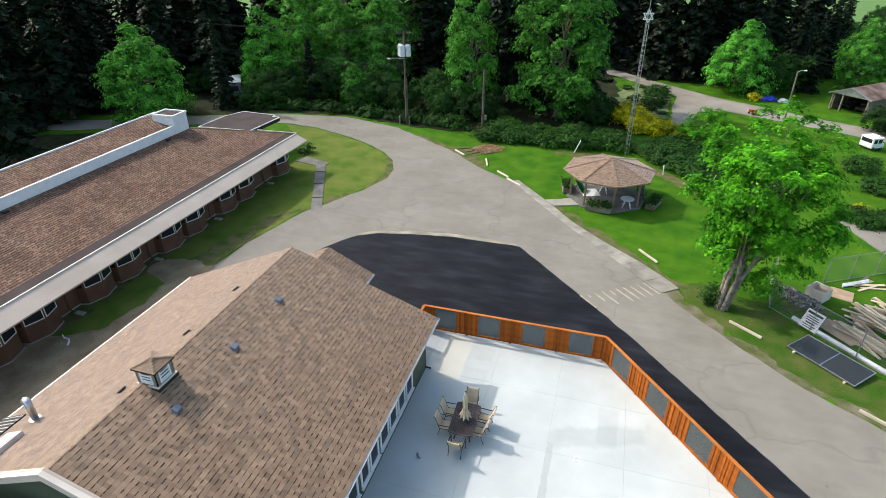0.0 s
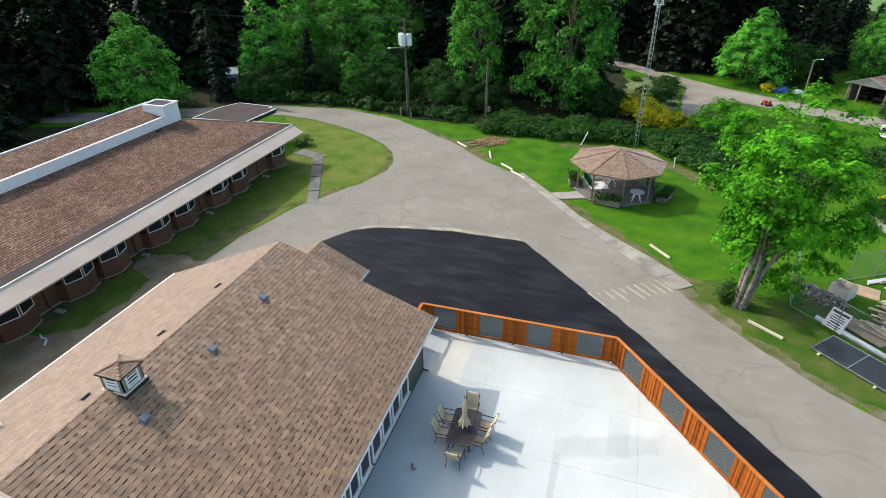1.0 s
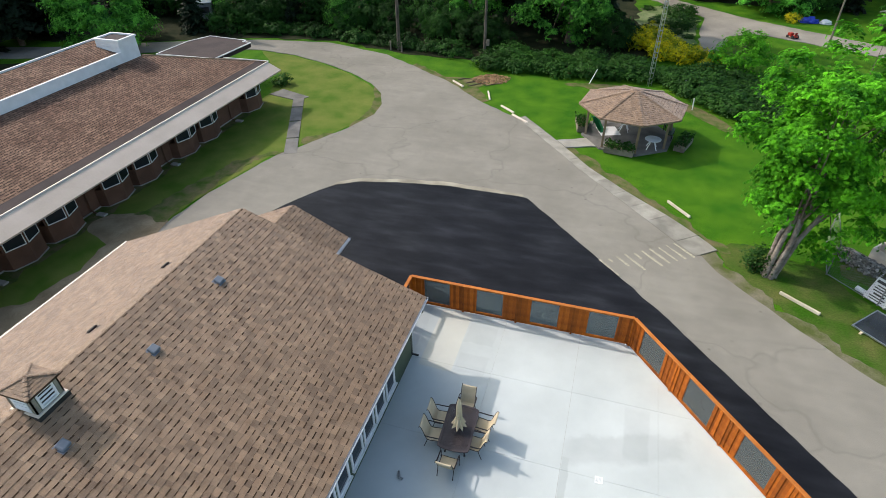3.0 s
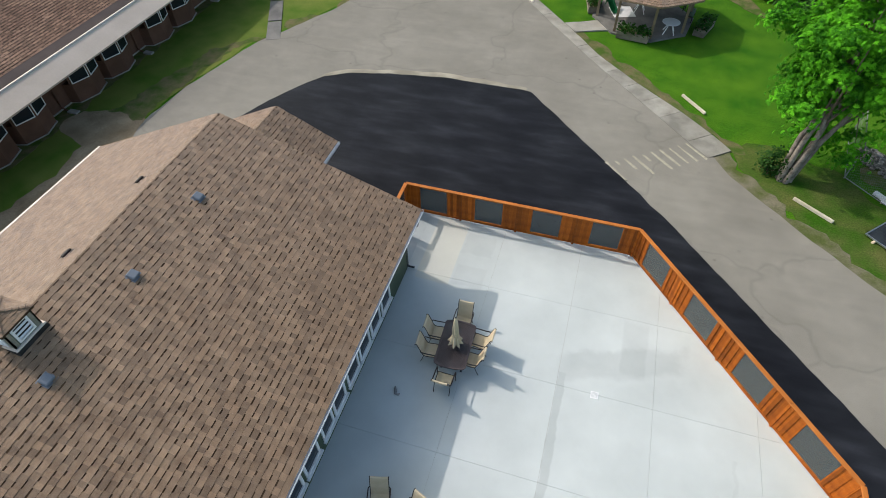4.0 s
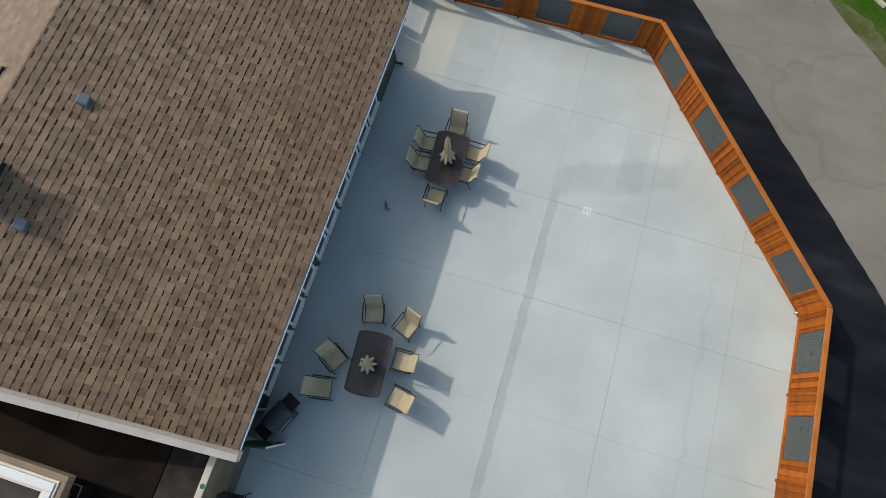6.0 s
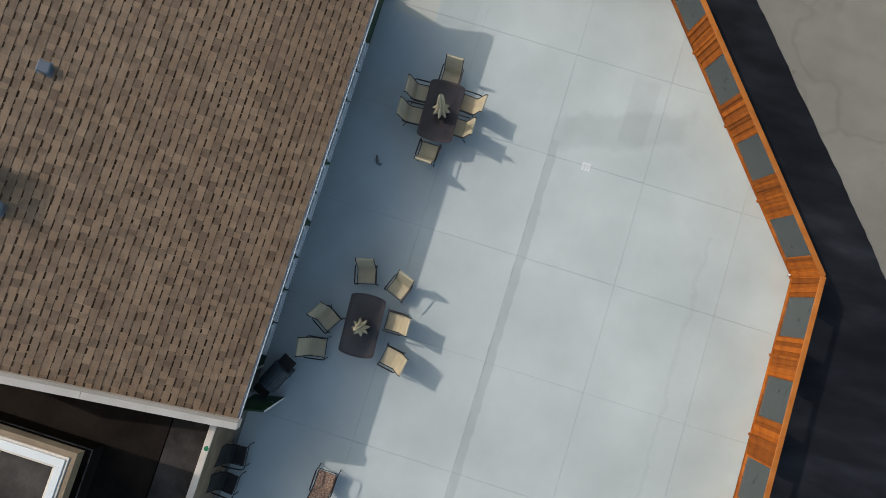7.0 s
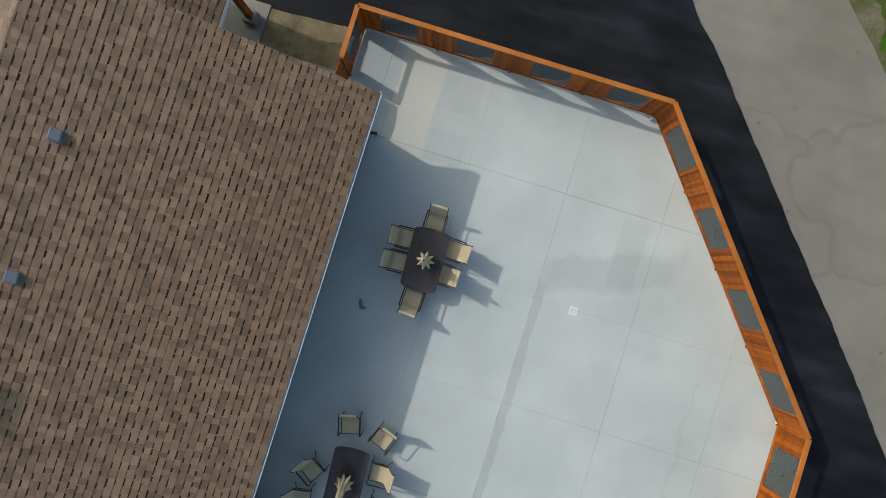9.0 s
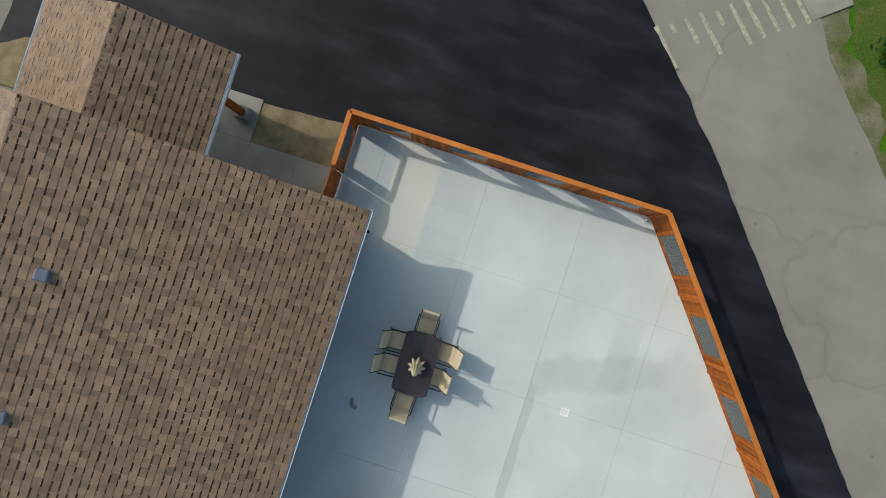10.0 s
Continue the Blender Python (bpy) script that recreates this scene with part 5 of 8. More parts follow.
    # bays with two-light windows
    for yc in (21.3, 15.6, 13.1, 9.2, 6.65, 2.75, 0.25, -3.65, -6.1, -10.0, -12.5):
        bay = [(-22.1, yc - 1.2), (-21.6, yc - 1.02), (-21.25, yc), (-21.6, yc + 1.02), (-22.1, yc + 1.2)]
        bm = bmesh.new()
        bm_prism(bm, bay, -0.15, 0.98)
        bm_prism(bm, bay, 1.68, 2.36)
        for i in range(3):
            (px, py), (qx, qy) = bay[i + 1], bay[min(i + 2, 4)]
            bm_box(bm, px - 0.08, py - 0.06, 0.98, px - 0.01, py + 0.06, 1.68)
        part("bay", bm, BROWNWALL, th)
        bm = bmesh.new()
        foot = [(x + (0.05 if x > -22 else 0), yc + (y - yc) * 1.04) for x, y in bay]
        bm_prism(bm, foot, -0.2, -0.08)
        part("plinth", bm, CONC, th, "pale concrete plinth")
        for i in (1, 2):
            (px, py), (qx, qy) = bay[i], bay[i + 1]
            c, ang = Vector(((px + qx) / 2, (py + qy) / 2)), math.degrees(math.atan2(qy - py, qx - px))
            wide = math.hypot(qx - px, qy - py) - 0.1
            m = pose(c.x, c.y, 0, 0, 0, ang)
            bm = bmesh.new()
            for a0, a1, z0, z1 in ((-wide / 2, wide / 2, 0.98, 1.03), (-wide / 2, wide / 2, 1.63, 1.68), (-wide / 2, -wide / 2 + 0.04, 1.03, 1.63), (wide / 2 - 0.04, wide / 2, 1.03, 1.63)):
                bm_box(bm, a0, -0.05, z0, a1, 0.03, z1, m)
            fr = part("window", bm, WHITE, th, "white framed bay window")
            bm = bmesh.new()
            bm_box(bm, -wide / 2 + 0.03, -0.02, 1.0, wide / 2 - 0.03, 0.0, 1.66, m)
            part("pane", bm, GLASS, fr)
    bm = bmesh.new()
    bm_box(bm, -22.1, Y0, -0.2, -22.05, 22.9, -0.06)
    part("plinth", bm, CONC, th)
    for y in (18.6, 11.2, 4.75, -1.7, -8.1):
        bm = bmesh.new()
        bm_tube(bm, [(-22.02, y, 2.38), (-22.02, y, 0.05), (-21.9, y, -0.05), (-21.6, y, -0.1)], 0.045, 6)
        part("downspout", bm, BROWNWALL, th)
        bm = bmesh.new()
        bm_soft_box(bm, -21.65, y - 0.16, -0.15, -21.05, y + 0.16, -0.04, 0.02)
        part("splash_block", bm, CONC, th)


lodge()


# ---- cedar and glass fence round the patio ----
def fence_run(a, b, bays, label, share=0.50):
    """A run of fence from a to b: boards, a pane and boards again in each bay, under a flat cap."""
    a, b = Vector(a), Vector(b)
    d = (b - a) / bays
    L = d.length
    ang = math.degrees(math.atan2(d.y, d.x))
    th = thing("patio_fence", label, "fence", pose(a.x, a.y, 0, 0, 0, ang), group="patio fence runs")
    rnd = random.Random(int(a.x * 10) + bays)
    H = 1.55
    pane_w = L * share
    m0 = (L - pane_w) / 2
    bm = bmesh.new()
    bm_soft_box(bm, -0.045, -0.045, -0.2, 0.045, 0.045, H - 0.04, 0.006)
    post_me = mesh_of("post", bm, CEDAR)
    n_side = max(3, round(m0 / 0.14))
    bw = (m0 - 0.05) / n_side
    bm = bmesh.new()
    bm_soft_box(bm, -0.006, -0.010, 0.06, bw + 0.006, 0.010, H - 0.045, 0.004)
    board_me = mesh_of("board", bm, CEDAR)
    bm = bmesh.new()
    bm_soft_box(bm, 0.0, -0.074, 0, L - 0.004, 0.074, 0.04, 0.006)
    cap_me = mesh_of("cap_board", bm, CEDAR_CAP)
    bm = bmesh.new()
    bm_soft_box(bm, 0.05, -0.03, 0.05, L - 0.05, 0.03, 0.14, 0.005)
    rail_me = mesh_of("bottom_rail", bm, CEDAR)
    bm = bmesh.new()
    bm_box(bm, m0, -0.004, 0.17, m0 + pane_w, 0.004, H - 0.09)
    pane_me = mesh_of("pane", bm, PANE)
    bm = bmesh.new()
    for x0, x1, z0, z1 in ((m0 - 0.03, m0 + 0.01, 0.14, H - 0.05), (m0 + pane_w - 0.01, m0 + pane_w + 0.03, 0.14, H - 0.05), (m0, m0 + pane_w, 0.14, 0.19), (m0, m0 + pane_w, H - 0.10, H - 0.05)):
        bm_box(bm, x0, -0.024, z0, x1, 0.024, z1)
    frame_me = mesh_of("pane_frame", bm, CEDAR)
    for i in range(bays + 1):
        piece("post", post_me, th, pose(i * L, 0, 0))
    for i in range(bays):
        o = i * L
        piece("cap_board", cap_me, th, pose(o, 0, H - 0.04))
        piece("bottom_rail", rail_me, th, pose(o, 0, 0))
        for side in (0, 1):
            for k in range(n_side):
                x = o + (0.05 + k * bw if side == 0 else m0 + pane_w + k * bw)
                piece("board", board_me, th, pose(x, 0.0125 * (1 if k % 2 else -1), 0))
        piece("pane_frame", frame_me, th, pose(o, 0, 0))
        pn = piece("pane", pane_me, th, pose(o, 0, 0))
        tagged(pn, "grey tinted glass pane with small dark decals")
        pn.visible_shadow = False
        for k in range(rnd.choice((1, 2, 3, 3))):
            bm = bmesh.new()
            c = Vector((m0 + rnd.uniform(0.2, 0.8) * pane_w, rnd.uniform(0.6, 1.3)))
            s = rnd.uniform(0.05, 0.1)
            pts = [(-1, 0.35), (-0.45, 0.42), (0, 0.05), (0.5, 0.5), (1, 0.3), (0.35, 0.05), (0.25, -0.35), (0, -0.2), (-0.35, 0.05)]
            bm.faces.new([bm.verts.new((c.x + s * px, -0.007, c.y + s * pz)) for px, pz in pts])
            part("decal", bm, BLACK, pn)
    return th


C0, C1, C2, C3, C4 = (-1.54, 1.04), (-1.54, 2.66), (8.10, 2.66), (14.54, -5.50), (14.54, -20.6)
fence_run(C1, C2, 4, "orange cedar patio fence with grey glass panes")
fence_run(C2, C3, 4, "orange cedar patio fence with grey glass panes, set aslant")
fence_run(C3, C4, 6, "orange cedar patio fence with grey glass panes along the drive")
fence_run(C0, C1, 1, "short return of orange cedar fence with one pane by the gable", 0.65)


def gate():
    """A boarded gate with a low arched top, closing the gap to the gable wall."""
    th = thing("patio_gate", "brown cedar boarded gate with narrow gaps beside the gable wall", "gate", pose(-1.54, -0.36, 0, 0, 0, 90))
    L = 1.33
    n = 12
    for i in range(n):
        x0 = 0.02 + (L - 0.04) * i / n
        x1 = x0 + (L - 0.04) / n - 0.010
        bm = bmesh.new()
        vs = []
        for y in (-0.011, 0.011):
            vs.append([bm.verts.new((x, y, z)) for x, z in ((x0, 0.06), (x1, 0.06), (x1, 1.53 + 0.10 * math.sin(math.pi * x1 / L)), (x0, 1.53 + 0.10 * math.sin(math.pi * x0 / L)))])
        bm.faces.new(vs[0])
        bm.faces.new(vs[1][::-1])
        for k in range(4):
            bm.faces.new((vs[0][k], vs[1][k], vs[1][(k + 1) % 4], vs[0][(k + 1) % 4]))
        part("board", bm, CEDAR, th)
    for z in (0.22, 0.82, 1.36):
        bm = bmesh.new()
        bm_soft_box(bm, 0.0, 0.012, z, L, 0.05, z + 0.12, 0.004)
        part("rail", bm, CEDAR, th)
    bm = bmesh.new()
    bm_tube(bm, [(0.05, 0.032, 0.34), (L - 0.05, 0.032, 0.82)], 0.03, 4)
    part("brace", bm, CEDAR, th)
    bm = bmesh.new()
    bm_soft_box(bm, L - 0.16, -0.03, 1.02, L - 0.02, -0.012, 1.08, 0.004)
    part("latch", bm, DARKMETAL, th)


gate()


# ---- patio furniture ----
def sling_chair(m, fabric=None, label="beige sling patio armchair with a dark metal frame", group="patio chairs"):
    """Facing +y; its back leans to -y."""
    th = thing("patio_chair", label, "chair", m @ Matrix.Diagonal((1.0, 0.96, 1, 1)), group)
    fabric = fabric or SLING
    prof = [(0.27, 0.405), (0.25, 0.43), (0.1, 0.425), (-0.1, 0.40), (-0.2, 0.42), (-0.26, 0.52), (-0.34, 0.75), (-0.42, 0.97), (-0.455, 1.035), (-0.50, 1.04), (-0.52, 1.0)]
    for name, sl in (("seat", prof[:5]), ("backrest", prof[4:])):
        bm = bmesh.new()
        rows = []
        for y, z in sl:
            rows.append([bm.verts.new((x, y, z - 0.02 * math.cos(x / 0.26 * 1.4) + 0.004)) for x in (-0.26, -0.13, 0, 0.13, 0.26)])
        back = []
        for (y, z), r in zip(sl, rows):
            back.append([bm.verts.new(v.co + Vector((0, 0.004, -0.012))) for v in r])
        for g, flip in ((rows, False), (back, True)):
            for r0, r1 in zip(g, g[1:]):
                for i in range(4):
                    q = (r0[i], r0[i + 1], r1[i + 1], r1[i])
                    bm.faces.new(q[::-1] if flip else q)
        for i in range(len(sl) - 1):
            for e in (0, 4):
                bm.faces.new((rows[i][e], rows[i + 1][e], back[i + 1][e], back[i][e]))
        for e in (0, -1):
            for i in range(4):
                bm.faces.new((rows[e][i], rows[e][i + 1], back[e][i + 1], back[e][i]))
        part(name, bm, fabric, th, smooth=False)
    for s in (-1, 1):
        x = 0.275 * s
        bm = bmesh.new()
        bm_tube(bm, [(x, y, z) for y, z in prof], 0.014, 6)
        part("side_rail", bm, DARKMETAL, th)
        bm = bmesh.new()
        xo = 0.325 * s
        bm_tube(bm, [(xo, 0.30, 0.635), (xo, 0.20, 0.655), (xo, -0.1, 0.65), (xo, -0.28, 0.665), (x, -0.33, 0.70)], [0.02, 0.022, 0.022, 0.02, 0.014], 6)
        part("armrest", bm, DARKMETAL, th)
        bm = bmesh.new()
        bm_tube(bm, [(xo, 0.30, 0.635), (xo, 0.33, 0.5), (xo, 0.29, 0.3), (xo, 0.33, 0.0)], [0.016, 0.016, 0.014, 0.016], 6)
        part("leg", bm, DARKMETAL, th)
        bm = bmesh.new()
        bm_tube(bm, [(x, -0.2, 0.42), (x, -0.25, 0.25), (x, -0.34, 0.0)], [0.016, 0.014, 0.016], 6)
        part("leg", bm, DARKMETAL, th)
    bm = bmesh.new()
    bm_tube(bm, [(-0.325, 0.30, 0.36), (0.325, 0.30, 0.36)], 0.012, 6)
    part("stretcher", bm, DARKMETAL, th)
    return th


def patio_table(m):
    """Cast metal top with flat sides and bowed ends, pierced all over, on four curved legs."""
    th = thing("patio_table", "oblong cast bronze metal patio table with a pierced lattice top", "table", m, "patio tables")
    hw, hl, n = 0.57, 0.98, 14
    outline = [(-hw, -0.84), *[(hw * math.sin(a), -0.86 - 0.13 * math.cos(a)) for a in np.linspace(-1.25, 1.25, 9)], (hw, -0.84)]
    outline += [(-x, -y) for x, y in outline]
    bm = bmesh.new()
    ring_o = [(x, y) for x, y in outline]
    ring_i = [(x * 0.88, y * 0.93) for x, y in outline]
    k = len(outline)
    for z0, z1 in ((0.70, 0.735),):
        lo, hi = [bm.verts.new((x, y, z0)) for x, y in ring_o], [bm.verts.new((x, y, z1)) for x, y in ring_o]
        li, hi_i = [bm.verts.new((x, y, z0)) for x, y in ring_i], [bm.verts.new((x, y, z1)) for x, y in ring_i]
        for i in range(k):
            j = (i + 1) % k
            bm.faces.new((lo[i], lo[j], hi[j], hi[i]))
            bm.faces.new((hi[i], hi[j], hi_i[j], hi_i[i]))
            bm.faces.new((hi_i[i], hi_i[j], li[j], li[i]))
            bm.faces.new((li[i], li[j], lo[j], lo[i]))
    rim = part("tabletop_rim", bm, CASTMETAL, th)
    bm = bmesh.new()

    def inside(x, y):
        if abs(x) > hw * 0.89:
            return False
        return abs(y) < 0.93 * (0.86 + 0.13 * math.sqrt(max(0.0, 1 - (x / hw) ** 2))) + 0.01

    step = 0.068
    for s in (1, -1):
        for c in np.arange(-1.7, 1.7, step):
            pts = [t for t in np.arange(-1.1, 1.1, 0.02) if inside(t, s * t + c)]
            if len(pts) > 2:
                a, b = pts[0], pts[-1]
                d = Vector((1, s, 0)).normalized()
                p, q = Vector((a, s * a + c, 0.712)), Vector((b, s * b + c, 0.712))
                w = Vector((-d.y, d.x, 0)) * 0.0135
                vs = [bm.verts.new(v) for v in (p - w, q - w, q + w, p + w)]
                up = [bm.verts.new(v.co + Vector((0, 0, 0.014))) for v in vs]
                bm.faces.new(up)
                bm.faces.new(vs[::-1])
                for i in range(4):
                    bm.faces.new((vs[i], vs[(i + 1) % 4], up[(i + 1) % 4], up[i]))
    part("lattice", bm, CASTMETAL, rim, "pierced diamond lattice")
    bm = bmesh.new()
    bm_cyl(bm, 0, 0, 0.700, 0.738, 0.09, n=20)
    part("centre_boss", bm, CASTMETAL, th)
    for sx in (-1, 1):
        for sy in (-1, 1):
            bm = bmesh.new()
            bm_tube(bm, [(0.30 * sx, 0.5 * sy, 0.70), (0.36 * sx, 0.56 * sy, 0.5), (0.30 * sx, 0.5 * sy, 0.25), (0.37 * sx, 0.6 * sy, 0.0)], [0.03, 0.024, 0.022, 0.03], 8)
            part("leg", bm, CASTMETAL, th)
    bm = bmesh.new()
    for s in (-1, 1):
        bm_tube(bm, [(0.31 * s, 0.5, 0.3), (0.05 * s, 0, 0.32), (0.31 * s, -0.5, 0.3)], 0.014, 6)
    part("stretcher", bm, CASTMETAL, th)
    return th


def umbrella(m):
    th = thing("patio_umbrella", "closed cream patio umbrella standing through the table", "umbrella", m, "patio umbrellas")
    bm = bmesh.new()
    bm_cyl(bm, 0, 0, 0.06, 2.26, 0.02, 0.017, 10)
    part("pole", bm, DARKMETAL, th)
    bm = bmesh.new()
    bm_tube(bm, [(0, 0, 0.0), (0, 0, 0.04), (0, 0, 0.07), (0, 0, 0.16), (0, 0, 0.17)], [0.24, 0.23, 0.10, 0.035, 0.03], 18)
    part("base", bm, DARKMETAL, th)
    bm = bmesh.new()
    n = 32
    rings = []
    for z, r, f in ((2.30, 0.03, 0.1), (2.1, 0.075, 0.3), (1.75, 0.115, 0.4), (1.38, 0.11, 0.45), (1.15, 0.19, 0.55), (0.98, 0.28, 0.65), (0.93, 0.295, 0.7)):
        rings.append([bm.verts.new((r * (1 - f * (0.5 if k % 4 in (1, 3) else (1 if k % 4 == 2 else 0)) * 0.7) * math.cos(2 * math.pi * k / n), r * (1 - f * (0.5 if k % 4 in (1, 3) else (1 if k % 4 == 2 else 0)) * 0.7) * math.sin(2 * math.pi * k / n),
            z - (0.09 if k % 4 == 0 else 0) * f)) for k in range(n)])
    for a, b in zip(rings, rings[1:]):
        for k in range(n):
            bm.faces.new((a[k], a[(k + 1) % n], b[(k + 1) % n], b[k]))
    bm.faces.new(rings[0])
    canopy = part("canopy", bm, CANVAS, th, "folded cream fabric canopy")
    bm = bmesh.new()
    bm_tube(bm, [(0, 0, 1.36), (0, 0, 1.40)], 0.118, 16, caps=False)
    part("tie", bm, CANVAS, canopy)
    bm = bmesh.new()
    bm_tube(bm, [(0, 0, 2.29), (0, 0, 2.33), (0, 0, 2.37)], [0.02, 0.03, 0.008], 8)
    part("finial", bm, DARKMETAL, th)
    for k in range(8):
        a = math.pi * k / 4
        bm = bmesh.new()
        bm_tube(bm, [(0.02 * math.cos(a), 0.02 * math.sin(a), 2.24), (0.16 * math.cos(a), 0.16 * math.sin(a), 0.88)], 0.007, 5)
        part("rib", bm, OLDWOOD, th)
    return th


def facing(x, y, dx, dy):
    return pose(x, y, 0, 0, 0, math.degrees(math.atan2(-dx, dy)))


first_table = patio_table(pose(2.52, -3.86, 0, 0, 0, 2) @ Matrix.Diagonal((0.97, 0.98, 1, 1)))
copy_thing(first_table, pose(2.21, -10.84, 0, 0, 0, 4) @ Matrix.Diagonal((0.97, 0.98, 1, 1)))
first_umbrella = umbrella(pose(2.53, -3.88, 0))
copy_thing(first_umbrella, pose(2.17, -10.88, 0, 1, 1.5, 20))
first_chair = sling_chair(facing(2.47, -2.68, 0, -1))
for cx, cy, dx, dy in ((1.75, -3.40, 1, 0.06), (1.72, -4.15, 1, 0.05), (3.28, -3.32, -1, 0.05), (3.17, -4.12, -1, 0.0), (2.49, -5.12, 0.03, 1),
        (1.83, -9.36, 0.25, -0.95), (2.90, -9.46, -0.35, -0.93), (1.12, -10.98, 0.82, -0.5), (1.05, -11.90, 0.98, 0.16), (3.10, -10.48, -0.98, -0.03), (3.32, -11.54, -0.98, 0.17)):
    copy_thing(first_chair, facing(cx, cy, dx, dy) @ Matrix.Diagonal((1.0, 0.96, 1, 1)))
flecked = sling_chair(facing(2.52, -15.60, 0.02, 1), WICKER, "brown flecked cushioned patio armchair with a dark frame")
dark_chair = sling_chair(facing(-0.24, -15.65, 1, 0.1), BLACK, "black slatted patio armchair against the wall")
copy_thing(dark_chair, facing(-0.24, -16.50, 1, -0.05) @ Matrix.Diagonal((1.0, 0.96, 1, 1)))


GRILLCOVER = shader("faded black vinyl", (0.035, 0.045, 0.050), (0.06, 0.072, 0.078), 3.0, 0.6, 0.2, 25, fine=0.15)


def grill():
    th = thing("gas_grill", "black covered gas grill standing by the wall", "grill", pose(0.20, -13.02, 0, 0, 0, -25))
    bm = bmesh.new()
    bm_soft_box(bm, -0.3, -0.36, 0.12, 0.28, 0.36, 0.78, 0.02)
    part("cabinet", bm, GRILLCOVER, th)
    bm = bmesh.new()
    rows = []
    for k in range(9):
        a = math.pi * k / 8
        rows.append([bm.verts.new((-0.29 * math.cos(a), y, 0.80 + 0.30 * math.sin(a))) for y in (-0.36, 0.36)])
    for p, q in zip(rows, rows[1:]):
        bm.faces.new((p[0], p[1], q[1], q[0]))
    bm.faces.new([r[0] for r in rows])
    bm.faces.new([r[1] for r in rows][::-1])
    lid = part("lid", bm, GRILLCOVER, th)
    bm = bmesh.new()
    bm_tube(bm, [(0.30, -0.26, 0.86), (0.35, -0.26, 0.88), (0.35, 0.26, 0.88), (0.30, 0.26, 0.86)], 0.012, 6)
    part("handle", bm, GALV, lid)
    for s in (-1, 1):
        bm = bmesh.new()
        bm_soft_box(bm, -0.24, 0.37 * s if s > 0 else -0.70, 0.76, 0.22, 0.70 if s > 0 else -0.37, 0.80, 0.01)
        part("side_shelf", bm, DARKMETAL, th)
        for x in (-0.22, 0.2):
            bm = bmesh.new()
            bm_tube(bm, [(x, 0.29 * s - 0.03, 0.07), (x, 0.29 * s + 0.03, 0.07)], 0.07, 12)
            part("wheel", bm, GRILLCOVER, th)


grill()


def small_patio_things():
    th = thing("floor_drain", "square white drain cover set in the concrete", "drain cover", pose(7.41, -4.01, 0.0, 0, 0, 2))
    bm = bmesh.new()
    for x0, y0, x1, y1 in ((-0.13, -0.13, 0.13, -0.10), (-0.13, 0.10, 0.13, 0.13), (-0.13, -0.10, -0.10, 0.10), (0.10, -0.10, 0.13, 0.10)):
        bm_box(bm, x0, y0, 0.0, x1, y1, 0.014)
    part("rim", bm, PLASTIC, th)
    for i in range(6):
        bm = bmesh.new()
        bm_box(bm, -0.1, -0.094 + i * 0.034, 0.0, 0.1, -0.074 + i * 0.034, 0.011)
        part("bar", bm, PLASTIC, th)
    bm = bmesh.new()
    bm_tube(bm, [(-0.10, 0.16, 0.03), (-0.06, 0.05, 0.05), (0.0, -0.08, 0.05), (0.10, -0.10, 0.04), (0.13, -0.04, 0.02)], [0.025, 0.045, 0.05, 0.045, 0.015], 8)
    ob = part("sandal", bm, DULLSTEEL)
    ob.matrix_basis = pose(1.02, -5.79, 0)
    tagged(ob, "small dark shoe-like scrap on the concrete", "scrap")
    for x, y, a in ((7.98, 2.50, 20), (14.40, -5.46, 60)):
        th = thing("fence_lamp", "small pale lamp at the foot of the fence corner", "lamp", pose(x, y, 0, 0, 0, a) @ Matrix.Diagonal((0.6, 0.6, 0.8, 1)))
        bm = bmesh.new()
        bm_cyl(bm, 0, 0, 0, 0.16, 0.035, 0.03, 10)
        part("stem", bm, GALV, th)
        bm = bmesh.new()
        bm_tube(bm, [(0, 0, 0.16), (0, 0, 0.20), (0, 0, 0.23)], [0.055, 0.05, 0.01], 10)
        part("cap", bm, PLASTIC, th)


small_patio_things()


